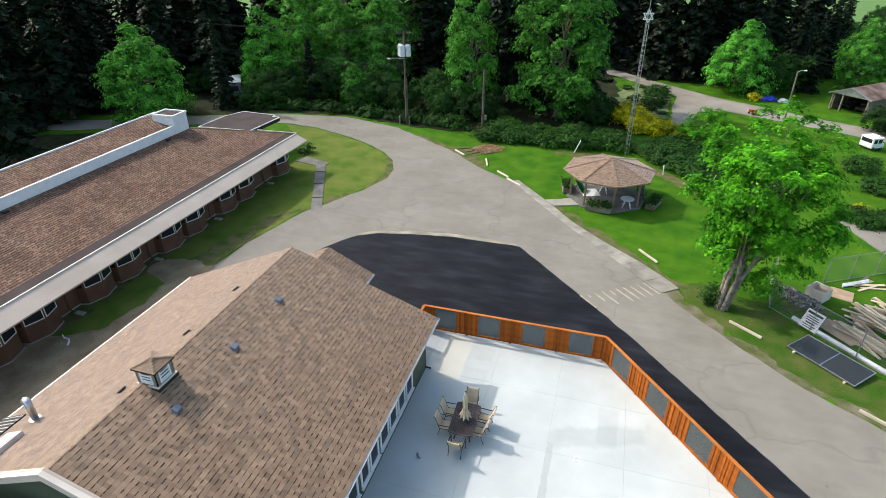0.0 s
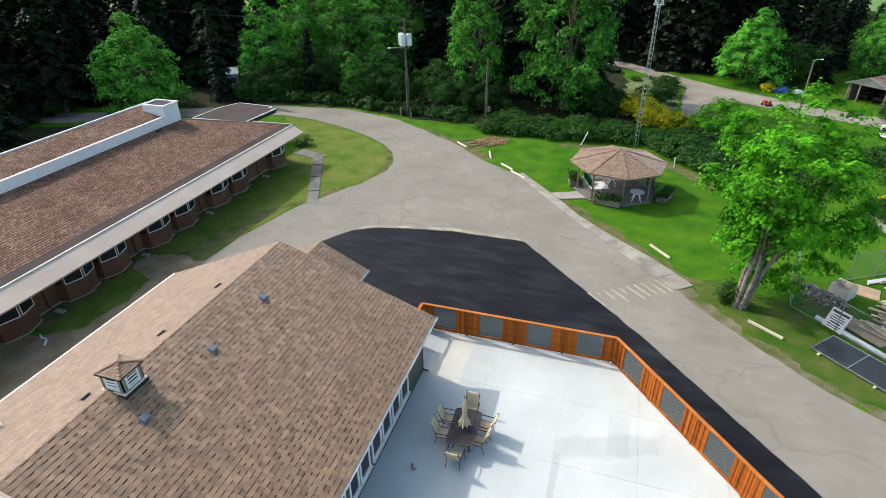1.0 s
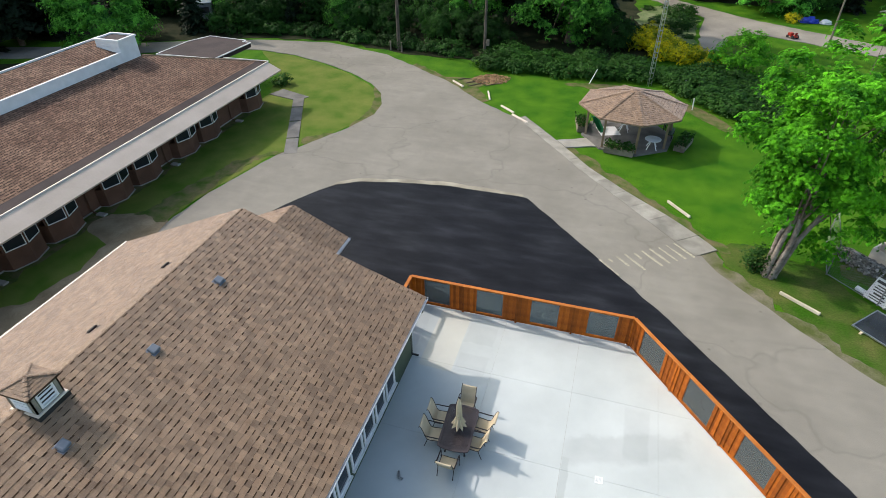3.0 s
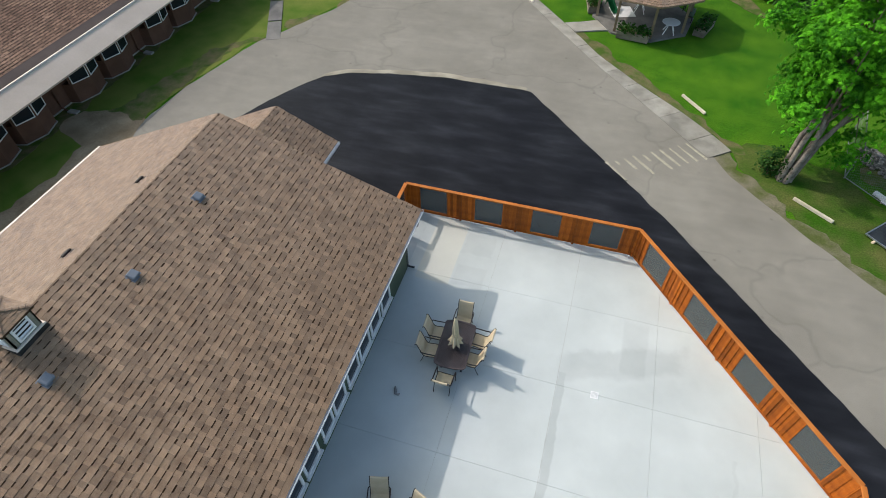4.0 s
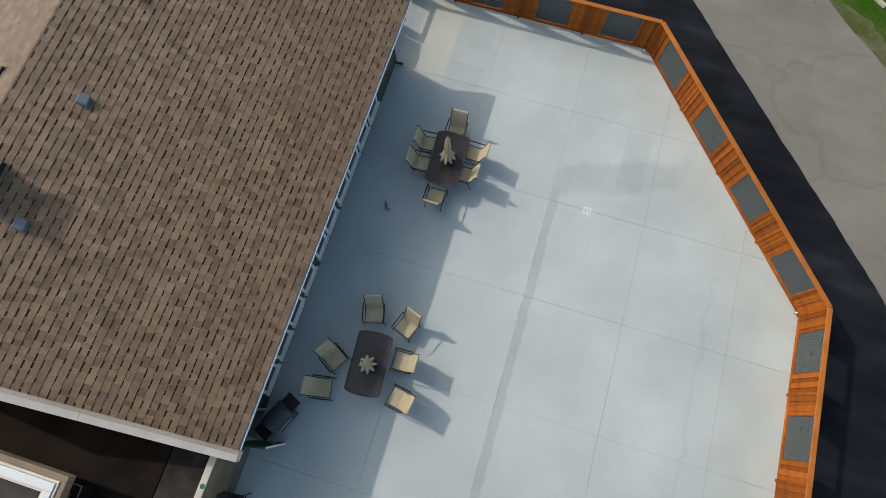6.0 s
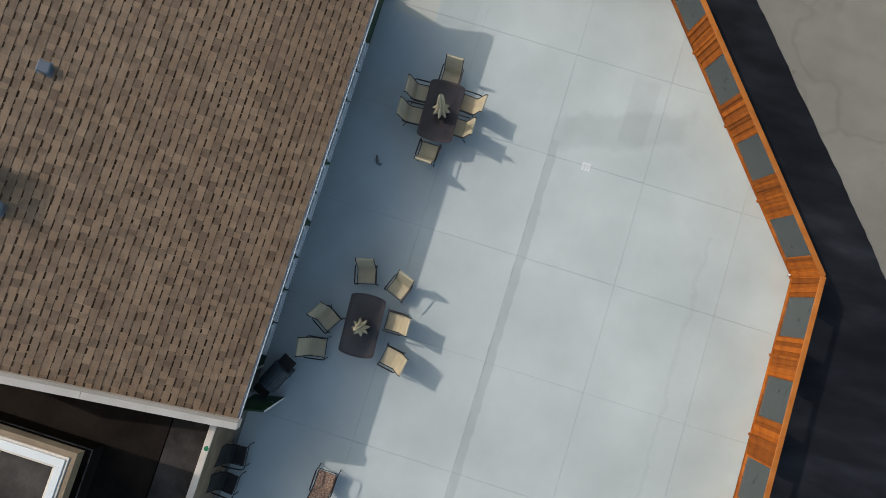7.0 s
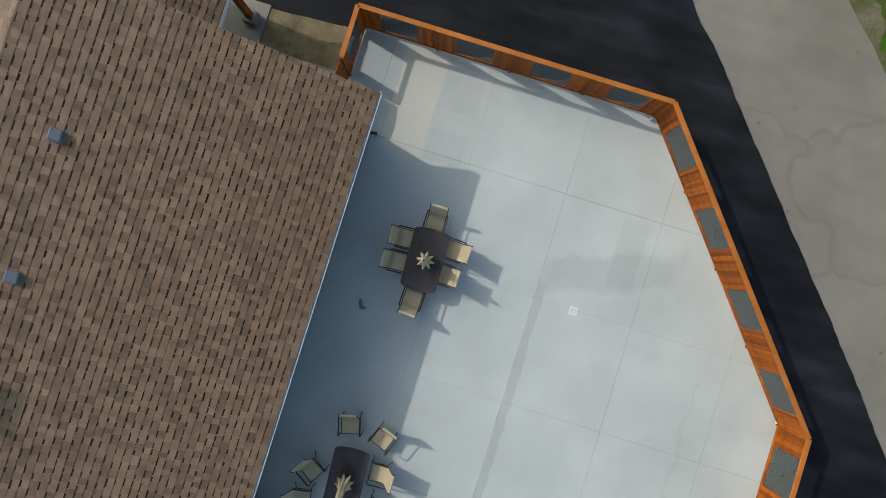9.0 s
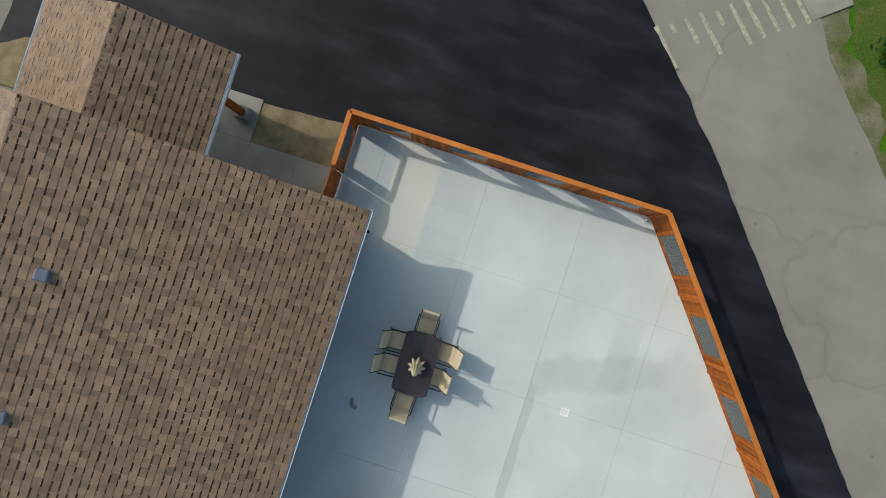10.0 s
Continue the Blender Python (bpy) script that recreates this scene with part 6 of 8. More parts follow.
# ---- gazebo on the lawn ----
def gazebo():
    gx, gy = 7.18, 24.1
    th = thing("gazebo", "octagonal timber gazebo with a brown shingled roof on a concrete floor", "gazebo", pose(gx, gy, -0.1))
    ring = lambda r, o=0.0: [(r * math.cos(math.radians(-78 + o + 45 * k)), r * math.sin(math.radians(-78 + o + 45 * k))) for k in range(8)]
    bm = bmesh.new()
    bm_prism(bm, ring(3.25), -0.15, 0.06)
    part("floor", bm, OLDCONC, th, "worn grey concrete floor")
    bm = bmesh.new()
    e, ze, zt = ring(3.70), 2.34, 3.40
    lo = [bm.verts.new((x, y, ze)) for x, y in e]
    lo2 = [bm.verts.new((x, y, ze - 0.05)) for x, y in e]
    top, top2 = bm.verts.new((0, 0, zt)), bm.verts.new((0, 0, zt - 0.05))
    for i in range(8):
        j = (i + 1) % 8
        bm.faces.new((lo[i], lo[j], top))
        bm.faces.new((lo2[j], lo2[i], top2))
        bm.faces.new((lo2[i], lo2[j], lo[j], lo[i]))
    roof = part("roof", bm, RED_DARK, th)
    for k in range(8):
        a, b = Vector((*e[k], ze)), Vector((*e[(k + 1) % 8], ze))
        mid, apex = (a + b) / 2, Vector((0, 0, zt))
        up, side = apex - mid, (b - a)
        shingle_slope(roof, a + Vector((0, 0, 0.01)), side, up, lambda s: (s / up.length * side.length / 2, side.length * (1 - s / up.length / 2)), 19, up.length / 19, SHINGLE, SHINGLE_DARK, 50 + k, lift_by=1.2, show=0.5, deep=0.84)
        ridge_caps(roof, a + Vector((0, 0, 0.045)), apex + Vector((0, 0, 0.05)), 0.13, 0.02, SHINGLE, 0.2)
        bm = bmesh.new()
        m = Matrix.Translation(a) @ pose(0, 0, 0, 0, 0, math.degrees(math.atan2(side.y, side.x)))
        bm_box(bm, 0, -0.02, -0.07, side.length, 0.0, 0.0, m)
        part("fascia", bm, BROWNTRIM, th)
    for k, (x, y) in enumerate(ring(2.95)):
        bm = bmesh.new()
        bm_soft_box(bm, x - 0.075, y - 0.075, 0.06, x + 0.075, y + 0.075, 2.34, 0.01)
        part("post", bm, BROWNTRIM, th)
    for k in range(8):
        a, b = Vector((*ring(2.95)[k], 0)), Vector((*ring(2.95)[(k + 1) % 8], 0))
        m = Matrix.Translation(a) @ pose(0, 0, 0, 0, 0, math.degrees(math.atan2((b - a).y, (b - a).x)))
        bm = bmesh.new()
        bm_box(bm, 0, -0.04, 2.15, (b - a).length, 0.04, 2.30, m)
        part("beam", bm, OLDWOOD, th)
        if k in (2, 3, 4):
            bm = bmesh.new()
            bm_box(bm, 0.08, -0.03, 0.75, (b - a).length - 0.08, 0.03, 0.82, m)
            part("rail", bm, OLDWOOD, th)
    # thin white sheet added in place of sunlight falling on the floor
    bm = bmesh.new()
    bm_soft_box(bm, -1.35, -0.3, 0.06, 0.1, 1.2, 0.065, 0.002)
    ob = part("sunlit_patch", bm, PLASTIC)
    ob.matrix_basis = pose(gx - 0.6, gy + 0.1, -0.1, 0, 0, 20)
    tagged(ob, "white sheet imitating a sunlit patch of gazebo floor", "mat")
    for x, y, a in ((6.75, 21.1, -8), (10.95, 23.3, 70), (3.85, 24.7, 100)):
        planter(x, y, a)
    for x, y in ((8.85, 22.3), (6.9, 24.7)):
        plastic_table(x, y)
    for x, y, a in ((10.1, 24.6, 80), (9.2, 26.0, 160)):
        bench(x, y, a)
    th = thing("slide", "small green plastic slide in the gazebo", "slide", pose(5.0, 24.5, -0.04, 0, 0, 40))
    bm = bmesh.new()
    rows = []
    for y, z in ((-0.7, 0.05), (-0.4, 0.12), (0.4, 0.75), (0.6, 0.8)):
        rows.append([bm.verts.new((x, y, z + (0.12 if abs(x) > 0.2 else 0))) for x in (-0.26, -0.22, -0.18, 0.18, 0.22, 0.26)])
    for p, q in zip(rows, rows[1:]):
        for i in range(5):
            bm.faces.new((p[i], p[i + 1], q[i + 1], q[i]))
    bmesh.ops.solidify(bm, geom=bm.faces[:], thickness=0.02)
    part("chute", bm, GREENPL, th)
    bm = bmesh.new()
    for s in (-1, 1):
        bm_tube(bm, [(0.2 * s, 0.55, 0.8), (0.22 * s, 0.8, 0.0)], 0.03, 6)
    part("ladder", bm, GREENPL, th)


def leaf_mesh(name, centres, normals, size, material, rnd, long=1.5, lobes=0):
    """Many small folded blades at the centres, each lying across its normal; with lobes, hand-shaped leaves of that many pointed fingers."""
    c, nrm = np.asarray(centres, float), np.asarray(normals, float)
    nrm /= np.linalg.norm(nrm, axis=1)[:, None] + 1e-9
    k = len(c)
    ref = rnd.normal(size=(k, 3))
    u = np.cross(nrm, ref)
    u /= np.linalg.norm(u, axis=1)[:, None] + 1e-9
    v = np.cross(nrm, u)
    s = (np.asarray(size) * rnd.uniform(0.7, 1.3, k))[:, None]
    if lobes:
        rows = [c - u * s * 0.12]
        tris = []
        for i in range(lobes):
            a = (i - (lobes - 1) / 2) * (2.5 / (lobes - 1))
            far = (0.98 - 0.14 * abs(a)) * rnd.uniform(0.85, 1.1, k)[:, None]
            way, across = u * math.cos(a) + v * math.sin(a), v * math.cos(a) - u * math.sin(a)
            j = len(rows)
            rows += [c + s * (0.30 * way - 0.19 * across), c + s * (far * way - 0.30 * nrm), c + s * (0.30 * way + 0.19 * across)]
            tris += [(0, j, j + 1), (0, j + 1, j + 2)]
        verts = np.stack(rows, 1).reshape(-1, 3)
        f = np.arange(k)[:, None, None] * len(rows) + np.array(tris)[None]
        tris = f.reshape(-1, 3)
    else:
        base, tip = c - u * s * 0.5 * long, c + u * s * 0.5 * long - nrm * s * 0.25
        left, right = c + v * s * 0.5 - nrm * s * 0.12 + u * s * 0.1, c - v * s * 0.5 - nrm * s * 0.12 + u * s * 0.1
        verts = np.stack([base, left, tip, right], 1).reshape(-1, 3)
        f = np.arange(k)[:, None] * 4
        tris = np.concatenate([f + [0, 1, 2], f + [0, 2, 3]], 1).reshape(-1, 3)
    me = bpy.data.meshes.new(name)
    me.from_pydata(verts.tolist(), [], tris.tolist())
    me.materials.append(material)
    return me


def planter(x, y, a):
    th = thing("planter_box", "weathered timber planter box full of green plants", "planter", pose(x, y, -0.12, 0, 0, a) @ Matrix.Diagonal((1.35, 1.25, 1.15, 1)), "planter boxes")
    for k in range(3):
        z = 0.02 + k * 0.13
        for x0, y0, x1, y1 in ((-0.72, -0.28, 0.72, -0.24), (-0.72, 0.24, 0.72, 0.28), (-0.72, -0.24, -0.68, 0.24), (0.68, -0.24, 0.72, 0.24)):
            bm = bmesh.new()
            bm_box(bm, x0, y0, z, x1, y1, z + 0.122)
            part("board", bm, OLDWOOD, th)
    bm = bmesh.new()
    bm_box(bm, -0.67, -0.235, 0.02, 0.67, 0.235, 0.36)
    part("soil", bm, SOIL, th)
    rnd = np.random.default_rng(int(x * 10))
    n = 420
    c = np.c_[rnd.uniform(-0.75, 0.75, n), rnd.uniform(-0.33, 0.33, n), 0.36 + 0.36 * rnd.random(n) ** 1.5]
    ob = new("foliage", leaf_mesh("foliage", c, rnd.normal(size=(n, 3)) + [0, 0, 1.2], 0.09, LEAF_DARK, rnd))
    ob.parent = th


def plastic_table(x, y):
    th = thing("round_table", "round white plastic garden table", "table", pose(x, y, -0.04) @ Matrix.Diagonal((1.18, 1.18, 1, 1)), "gazebo tables")
    bm = bmesh.new()
    bm_tube(bm, [(0, 0, 0.68), (0, 0, 0.69), (0, 0, 0.715), (0, 0, 0.72)], [0.42, 0.46, 0.46, 0.44], 24)
    part("tabletop", bm, PLASTIC, th)
    for k in range(4):
        a = math.pi / 4 + k * math.pi / 2
        c, s = math.cos(a), math.sin(a)
        bm = bmesh.new()
        bm_tube(bm, [(0.12 * c, 0.12 * s, 0.69), (0.2 * c, 0.2 * s, 0.4), (0.4 * c, 0.4 * s, 0.0)], [0.035, 0.03, 0.025], 6)
        part("leg", bm, PLASTIC, th)


def bench(x, y, a):
    th = thing("bench", "dark green slatted garden bench", "bench", pose(x, y, -0.04, 0, 0, a), "gazebo benches")
    for k in range(4):
        bm = bmesh.new()
        bm_box(bm, -0.65, -0.2 + k * 0.11, 0.42, 0.65, -0.11 + k * 0.11, 0.45)
        part("seat_slat", bm, GREENDOOR, th)
    for k in range(3):
        bm = bmesh.new()
        bm_box(bm, -0.65, 0.24, 0.52 + k * 0.12, 0.65, 0.27, 0.61 + k * 0.12)
        part("back_slat", bm, GREENDOOR, th)
    for s in (-1, 1):
        bm = bmesh.new()
        bm_box(bm, s * 0.58 - 0.03, -0.2, 0, s * 0.58 + 0.03, -0.14, 0.42)
        bm_box(bm, s * 0.58 - 0.03, 0.2, 0, s * 0.58 + 0.03, 0.26, 0.88)
        bm_box(bm, s * 0.58 - 0.03, -0.14, 0.36, s * 0.58 + 0.03, 0.2, 0.42)
        part("side_frame", bm, DARKMETAL, th)


gazebo()


# ---- wheel stops ----
def wheel_stop(a, b, material, label, h=0.13):
    a, b = Vector(a), Vector(b)
    ang = math.degrees(math.atan2((b - a).y, (b - a).x))
    m = pose((a.x + b.x) / 2, (a.y + b.y) / 2, -0.12, 0, 0, ang)
    bm = bmesh.new()
    L = (b - a).length / 2
    prof = [(-0.07, 0), (0.07, 0), (0.055, h), (-0.055, h)]
    lo, hi = [bm.verts.new((-L, y, z)) for y, z in prof], [bm.verts.new((L, y, z)) for y, z in prof]
    for i in range(4):
        bm.faces.new((lo[i], lo[(i + 1) % 4], hi[(i + 1) % 4], hi[i]))
    bm.faces.new(lo)
    bm.faces.new(hi[::-1])
    bmesh.ops.bevel(bm, geom=bm.edges[:], offset=0.012, segments=1, affect="EDGES")
    ob = part("wheel_stop", bm, material)
    ob.matrix_basis = m
    tagged(ob, label, "wheel stop", "wheel stops")


wheel_stop((9.86, 15.4), (11.03, 13.93), CREAMWOOD, "cream painted timber wheel stop on the lawn")
wheel_stop((14.78, 8.27), (16.24, 7.13), CREAMWOOD, "weathered cream timber wheel stop on the lawn")
wheel_stop((19.6, 2.6), (21.0, 1.6), CREAMWOOD, "weathered cream timber wheel stop on the lawn")
for p, q in (((-8.02, 31.5), (-6.78, 30.35)), ((-4.42, 29.8), (-3.87, 28.05)), ((-2.7, 27.05), (-1.45, 25.9)), ((-1.5, 25.55), (-0.1, 24.3))):
    wheel_stop(p, q, CREAM, "pale concrete wheel stop beside the drive")


# ---- poles, mast and wires ----
def power_pole():
    th = thing("power_pole", "tall timber power pole with three grey transformers", "utility pole", pose(-15.94, 38.81, -0.15))
    bm = bmesh.new()
    bm_tube(bm, [(0, 0, -0.2), (0, 0, 10.1)], [0.15, 0.10], 12)
    part("pole", bm, POLEWOOD, th)
    for z, dx, dy in ((9.9, 0.9, 0.5), (9.2, 0.8, -0.35)):
        bm = bmesh.new()
        bm_tube(bm, [(-dx, -dy + 0.15, z), (dx, dy + 0.15, z)], 0.055, 4)
        arm = part("crossarm", bm, POLEWOOD, th)
        for f in (-0.9, -0.35, 0.35, 0.9):
            bm = bmesh.new()
            bm_tube(bm, [(dx * f, dy * f + 0.15, z + 0.04), (dx * f, dy * f + 0.15, z + 0.16), (dx * f, dy * f + 0.15, z + 0.2)], [0.04, 0.05, 0.02], 8)
            part("insulator", bm, DARKMETAL, arm)
    for a in (170, 260, 350):
        x, y = 0.48 * math.cos(math.radians(a)), 0.48 * math.sin(math.radians(a))
        bm = bmesh.new()
        bm_tube(bm, [(x, y, 7.55), (x, y, 7.6), (x, y, 8.65), (x, y, 8.75), (x, y, 8.8)], [0.28, 0.30, 0.30, 0.26, 0.1], 16)
        tr = part("transformer", bm, GUTTER, th, "pale grey painted transformer can")
        bm = bmesh.new()
        for s in (-0.1, 0.1):
            bm_tube(bm, [(x + s, y, 8.85), (x + s, y, 9.15)], 0.03, 6)
        part("bushings", bm, DARKMETAL, tr)
    bm = bmesh.new()
    bm_tube(bm, [(0, -0.15, 7.3), (-0.7, -0.4, 7.35), (-1.4, -0.65, 7.35)], 0.035, 6)
    arm = part("lamp_arm", bm, GALV, th)
    bm = bmesh.new()
    bm_soft_box(bm, -1.75, -0.82, 7.24, -1.35, -0.55, 7.38, 0.04)
    part("lamp_head", bm, GALV, arm)
    for k in range(3):
        bm = bmesh.new()
        x = -0.3 - 0.16 * k
        bm_tube(bm, [(x, -0.25, 7.2), (x - 0.15, -0.3, 6.4), (x + 0.1, -0.3, 5.8), (0.05, -0.2, 5.9), (0.1, -0.2, 5.2)], 0.02, 5)
        part("cable_loop", bm, BLACK, th)
    bm = bmesh.new()
    bm_tube(bm, [(0.2, -0.1, 0), (0.2, -0.1, 5.2)], 0.05, 6)
    part("conduit", bm, POLEWOOD, th)
    bm = bmesh.new()
    bm_tube(bm, [(0.15, 0, 7.0), (2.8, 2.0, 0.0)], 0.012, 4)
    part("guy_wire", bm, DARKMETAL, th)
    for x, y in ((-0.75, -0.3), (0.5, -0.45)):
        bm = bmesh.new()
        bm_cyl(bm, 0, 0, -0.3, 0.95, 0.09, 0.085, 8)
        ob = part("guard_post", bm, OLDWOOD)
        ob.matrix_basis = pose(-15.94 + x, 38.81 + y, -0.15)
        tagged(ob, "short weathered timber guard post", "post")


power_pole()


def sagging(a, b, sag, r=0.022, name="wire"):
    a, b = Vector(a), Vector(b)
    bm = bmesh.new()
    bm_tube(bm, [a.lerp(b, t) - Vector((0, 0, sag * 4 * t * (1 - t))) for t in np.linspace(0, 1, 14)], r, 4)
    ob = part(name, bm, BLACK)
    tagged(ob, "thin dark overhead wire strung from the power pole", "wire", "overhead wires")


for dx, z, z2 in ((-0.9, 10.05, 9.4), (-0.3, 10.05, 9.2), (0.3, 10.05, 8.9), (0.0, 6.9, 6.0), (0.1, 6.4, 5.4), (0.15, 6.2, 5.2)):
    sagging((-15.94 + dx, 38.9, z), (-62, 50 + dx * 3, z2), 0.7)

bm = bmesh.new()
bm_tube(bm, [(-6.65, 37.4, -0.3), (-6.6, 37.4, 6.75)], [0.14, 0.11], 10)
tall_stub = part("pole", bm, POLEWOOD)
tagged(tall_stub, "bare weathered timber pole by the hedge", "pole")
bm = bmesh.new()
bm_soft_box(bm, -6.43, 37.12, 1.5, -6.18, 37.37, 2.05, 0.02)
bm_box(bm, -6.53, 37.24, 1.7, -6.43, 37.32, 1.8)
tagged(part("meter_box", bm, OLDWOOD, tall_stub), "weathered meter box on the pole")


def mast():
    x, y = 8.57, 35.16
    th = thing("lattice_mast", "slim galvanised lattice mast with a six-pointed star on top", "mast", pose(x, y, -0.15))
    H = 13.4
    legs = [(0.2 * math.cos(a), 0.2 * math.sin(a)) for a in (0.3, 0.3 + 2.094, 0.3 + 4.189)]
    for lx, ly in legs:
        bm = bmesh.new()
        bm_tube(bm, [(lx, ly, 0), (lx * 0.75, ly * 0.75, H)], 0.028, 6)
        part("leg", bm, GALV, th)
    for i in range(30):
        z = 0.2 + i * 0.44
        k = 1 - 0.25 * z / H
        bm = bmesh.new()
        for j in range(3):
            a, b = legs[j], legs[(j + 1) % 3]
            bm_tube(bm, [(a[0] * k, a[1] * k, z), (b[0] * k, b[1] * k, z)], 0.02, 4)
        part("rung", bm, GALV, th)
    bm = bmesh.new()
    m = pose(0, -0.18, H - 0.6, 90, 0, 17)
    for flip in (0, 180):
        r = m @ pose(0, 0, 0, 0, 0, flip)
        pts = [Vector((0.52 * math.cos(math.radians(90 + 120 * k)), 0.52 * math.sin(math.radians(90 + 120 * k)), 0)) for k in range(3)]
        for k in range(3):
            bm_tube(bm, [r @ pts[k], r @ pts[(k + 1) % 3]], 0.05, 4)
    part("star", bm, PLASTIC, th, "white six-pointed star frame")
    bm = bmesh.new()
    bm_tube(bm, [(0, 0, H - 0.2), (0, 0, H + 2.2)], 0.03, 6)
    part("aerial", bm, GALV, th)


mast()


def stick(x, y, lean, h):
    bm = bmesh.new()
    bm_tube(bm, [(0, 0, -0.1), (lean, 0.1, h)], 0.045, 6)
    ob = part("marker_stake", bm, PLASTIC)
    ob.matrix_basis = pose(x, y, -0.15)
    tagged(ob, "pale marker stake in the grass", "stake")


stick(3.55, 34.2, 0.55, 1.3)
stick(11.3, 34.0, 0.03, 1.1)
stick(11.9, 30.5, -0.05, 0.9)


def street_lamp():
    th = thing("street_lamp", "grey street lamp on a leaning pole", "street lamp", pose(25.79, 51.51, -0.15, 0, -1, 0))
    bm = bmesh.new()
    bm_tube(bm, [(0, 0, -0.2), (0, 0, 5.75)], [0.11, 0.075], 10)
    part("pole", bm, OLDWOOD, th)
    bm = bmesh.new()
    bm_tube(bm, [(0, 0, 5.5), (0.2, -0.05, 5.8), (0.6, -0.15, 5.85)], 0.03, 6)
    arm = part("arm", bm, GALV, th)
    bm = bmesh.new()
    bm_soft_box(bm, 0.55, -0.26, 5.80, 0.85, -0.06, 5.90, 0.03)
    part("lamp_head", bm, PLASTIC, arm)
    th = thing("utility_pole", "grey timber utility pole behind the trees", "utility pole", pose(28.75, 69.9, -0.15, 0, 1, 0))
    bm = bmesh.new()
    bm_tube(bm, [(0, 0, -0.2), (0, 0, 5.15)], [0.12, 0.09], 8)
    part("pole", bm, POLEWOOD, th)
    bm = bmesh.new()
    bm_tube(bm, [(-0.5, 0, 4.9), (0.5, 0, 4.9)], 0.04, 4)
    part("crossarm", bm, POLEWOOD, th)
    for dz in (0, 0.5):
        sagging((28.3, 66.4, 4.8 - dz), (70, 46, 5.0 - dz), 0.5)


street_lamp()


# ---- barn, van and odds by the gravel road ----
def barn():
    ang = -47
    th = thing("barn", "open fronted timber barn with a rusty sheet metal roof", "barn", pose(33.95, 57.94, -0.15, 0, 0, ang))
    w, d, he, hr = 2.1, 8.0, 2.15, 3.0
    for s in (-1, 1):
        bm = bmesh.new()
        deck(bm, s * (w + 0.4), he - 0.15, 0, hr, -0.6, d, 0.06)
        rf = part("roof", bm, RUST, th, "rusty corrugated roof sheets")
        for k in range(12):
            y = -0.5 + k * 0.72
            bm = bmesh.new()
            deck(bm, s * (w + 0.4), he - 0.12, 0, hr + 0.03, y, y + 0.06, 0.03)
            part("seam", bm, RUST, rf)
        bm = bmesh.new()
        bm_box(bm, s * w - 0.06, 0.0, 0, s * w + 0.06, d - 0.3, he)
        part("wall", bm, OLDWOOD, th)
        bm = bmesh.new()
        deck(bm, s * (w + 0.42), he - 0.1, 0, hr + 0.05, -0.72, -0.55, 0.14)
        part("rake_board", bm, GALV, th)
    bm = bmesh.new()
    bm_box(bm, -w, d - 0.4, 0, w, d - 0.3, he)
    part("wall", bm, OLDWOOD, th)
    bm = bmesh.new()
    vs = [bm.verts.new(p) for p in ((-w - 0.2, -0.45, he - 0.15), (w + 0.2, -0.45, he - 0.15), (0, -0.45, hr - 0.1), (-w - 0.2, -0.35, he - 0.15), (w + 0.2, -0.35, he - 0.15), (0, -0.35, hr - 0.1))]
    for f in ((0, 1, 2), (5, 4, 3), (0, 3, 4, 1), (1, 4, 5, 2), (2, 5, 3, 0)):
        bm.faces.new([vs[i] for i in f])
    part("gable", bm, GALV, th, "grey sheet metal gable")
    for x in (-w, -0.9, w):
        bm = bmesh.new()
        bm_box(bm, x - 0.08, -0.4, 0, x + 0.08, -0.24, he - 0.1)
        part("post", bm, OLDWOOD, th)
    vehicle("tractor", "dark vehicle parked inside the barn", DARKMETAL, pose(36.06, 58.8, -0.15, 0, 0, ang), 1.4, 2.4, 1.1)
    vehicle("tractor", "dark small tractor parked inside the barn", BLACK, pose(34.64, 60.25, -0.15, 0, 0, ang), 1.0, 1.9, 0.95)


def vehicle(name, label, material, m, w, l, h):
    th = thing(name, label, "vehicle", m)
    bm = bmesh.new()
    bm_soft_box(bm, -w / 2, -l / 2, 0.3, w / 2, l / 2, h * 0.65, 0.1)
    bm_soft_box(bm, -w / 2 + 0.12, -l / 2 + 0.7, h * 0.65, w / 2 - 0.12, l / 2 - 0.3, h, 0.1)
    part("body", bm, material, th)
    for sx in (-1, 1):
        for sy in (-1, 1):
            bm = bmesh.new()
            x = sx * (w / 2 - 0.05)
            bm_tube(bm, [(x - 0.1, sy * l * 0.3, 0.3), (x + 0.1, sy * l * 0.3, 0.3)], 0.3, 14)
            part("wheel", bm, BLACK, th)


barn()


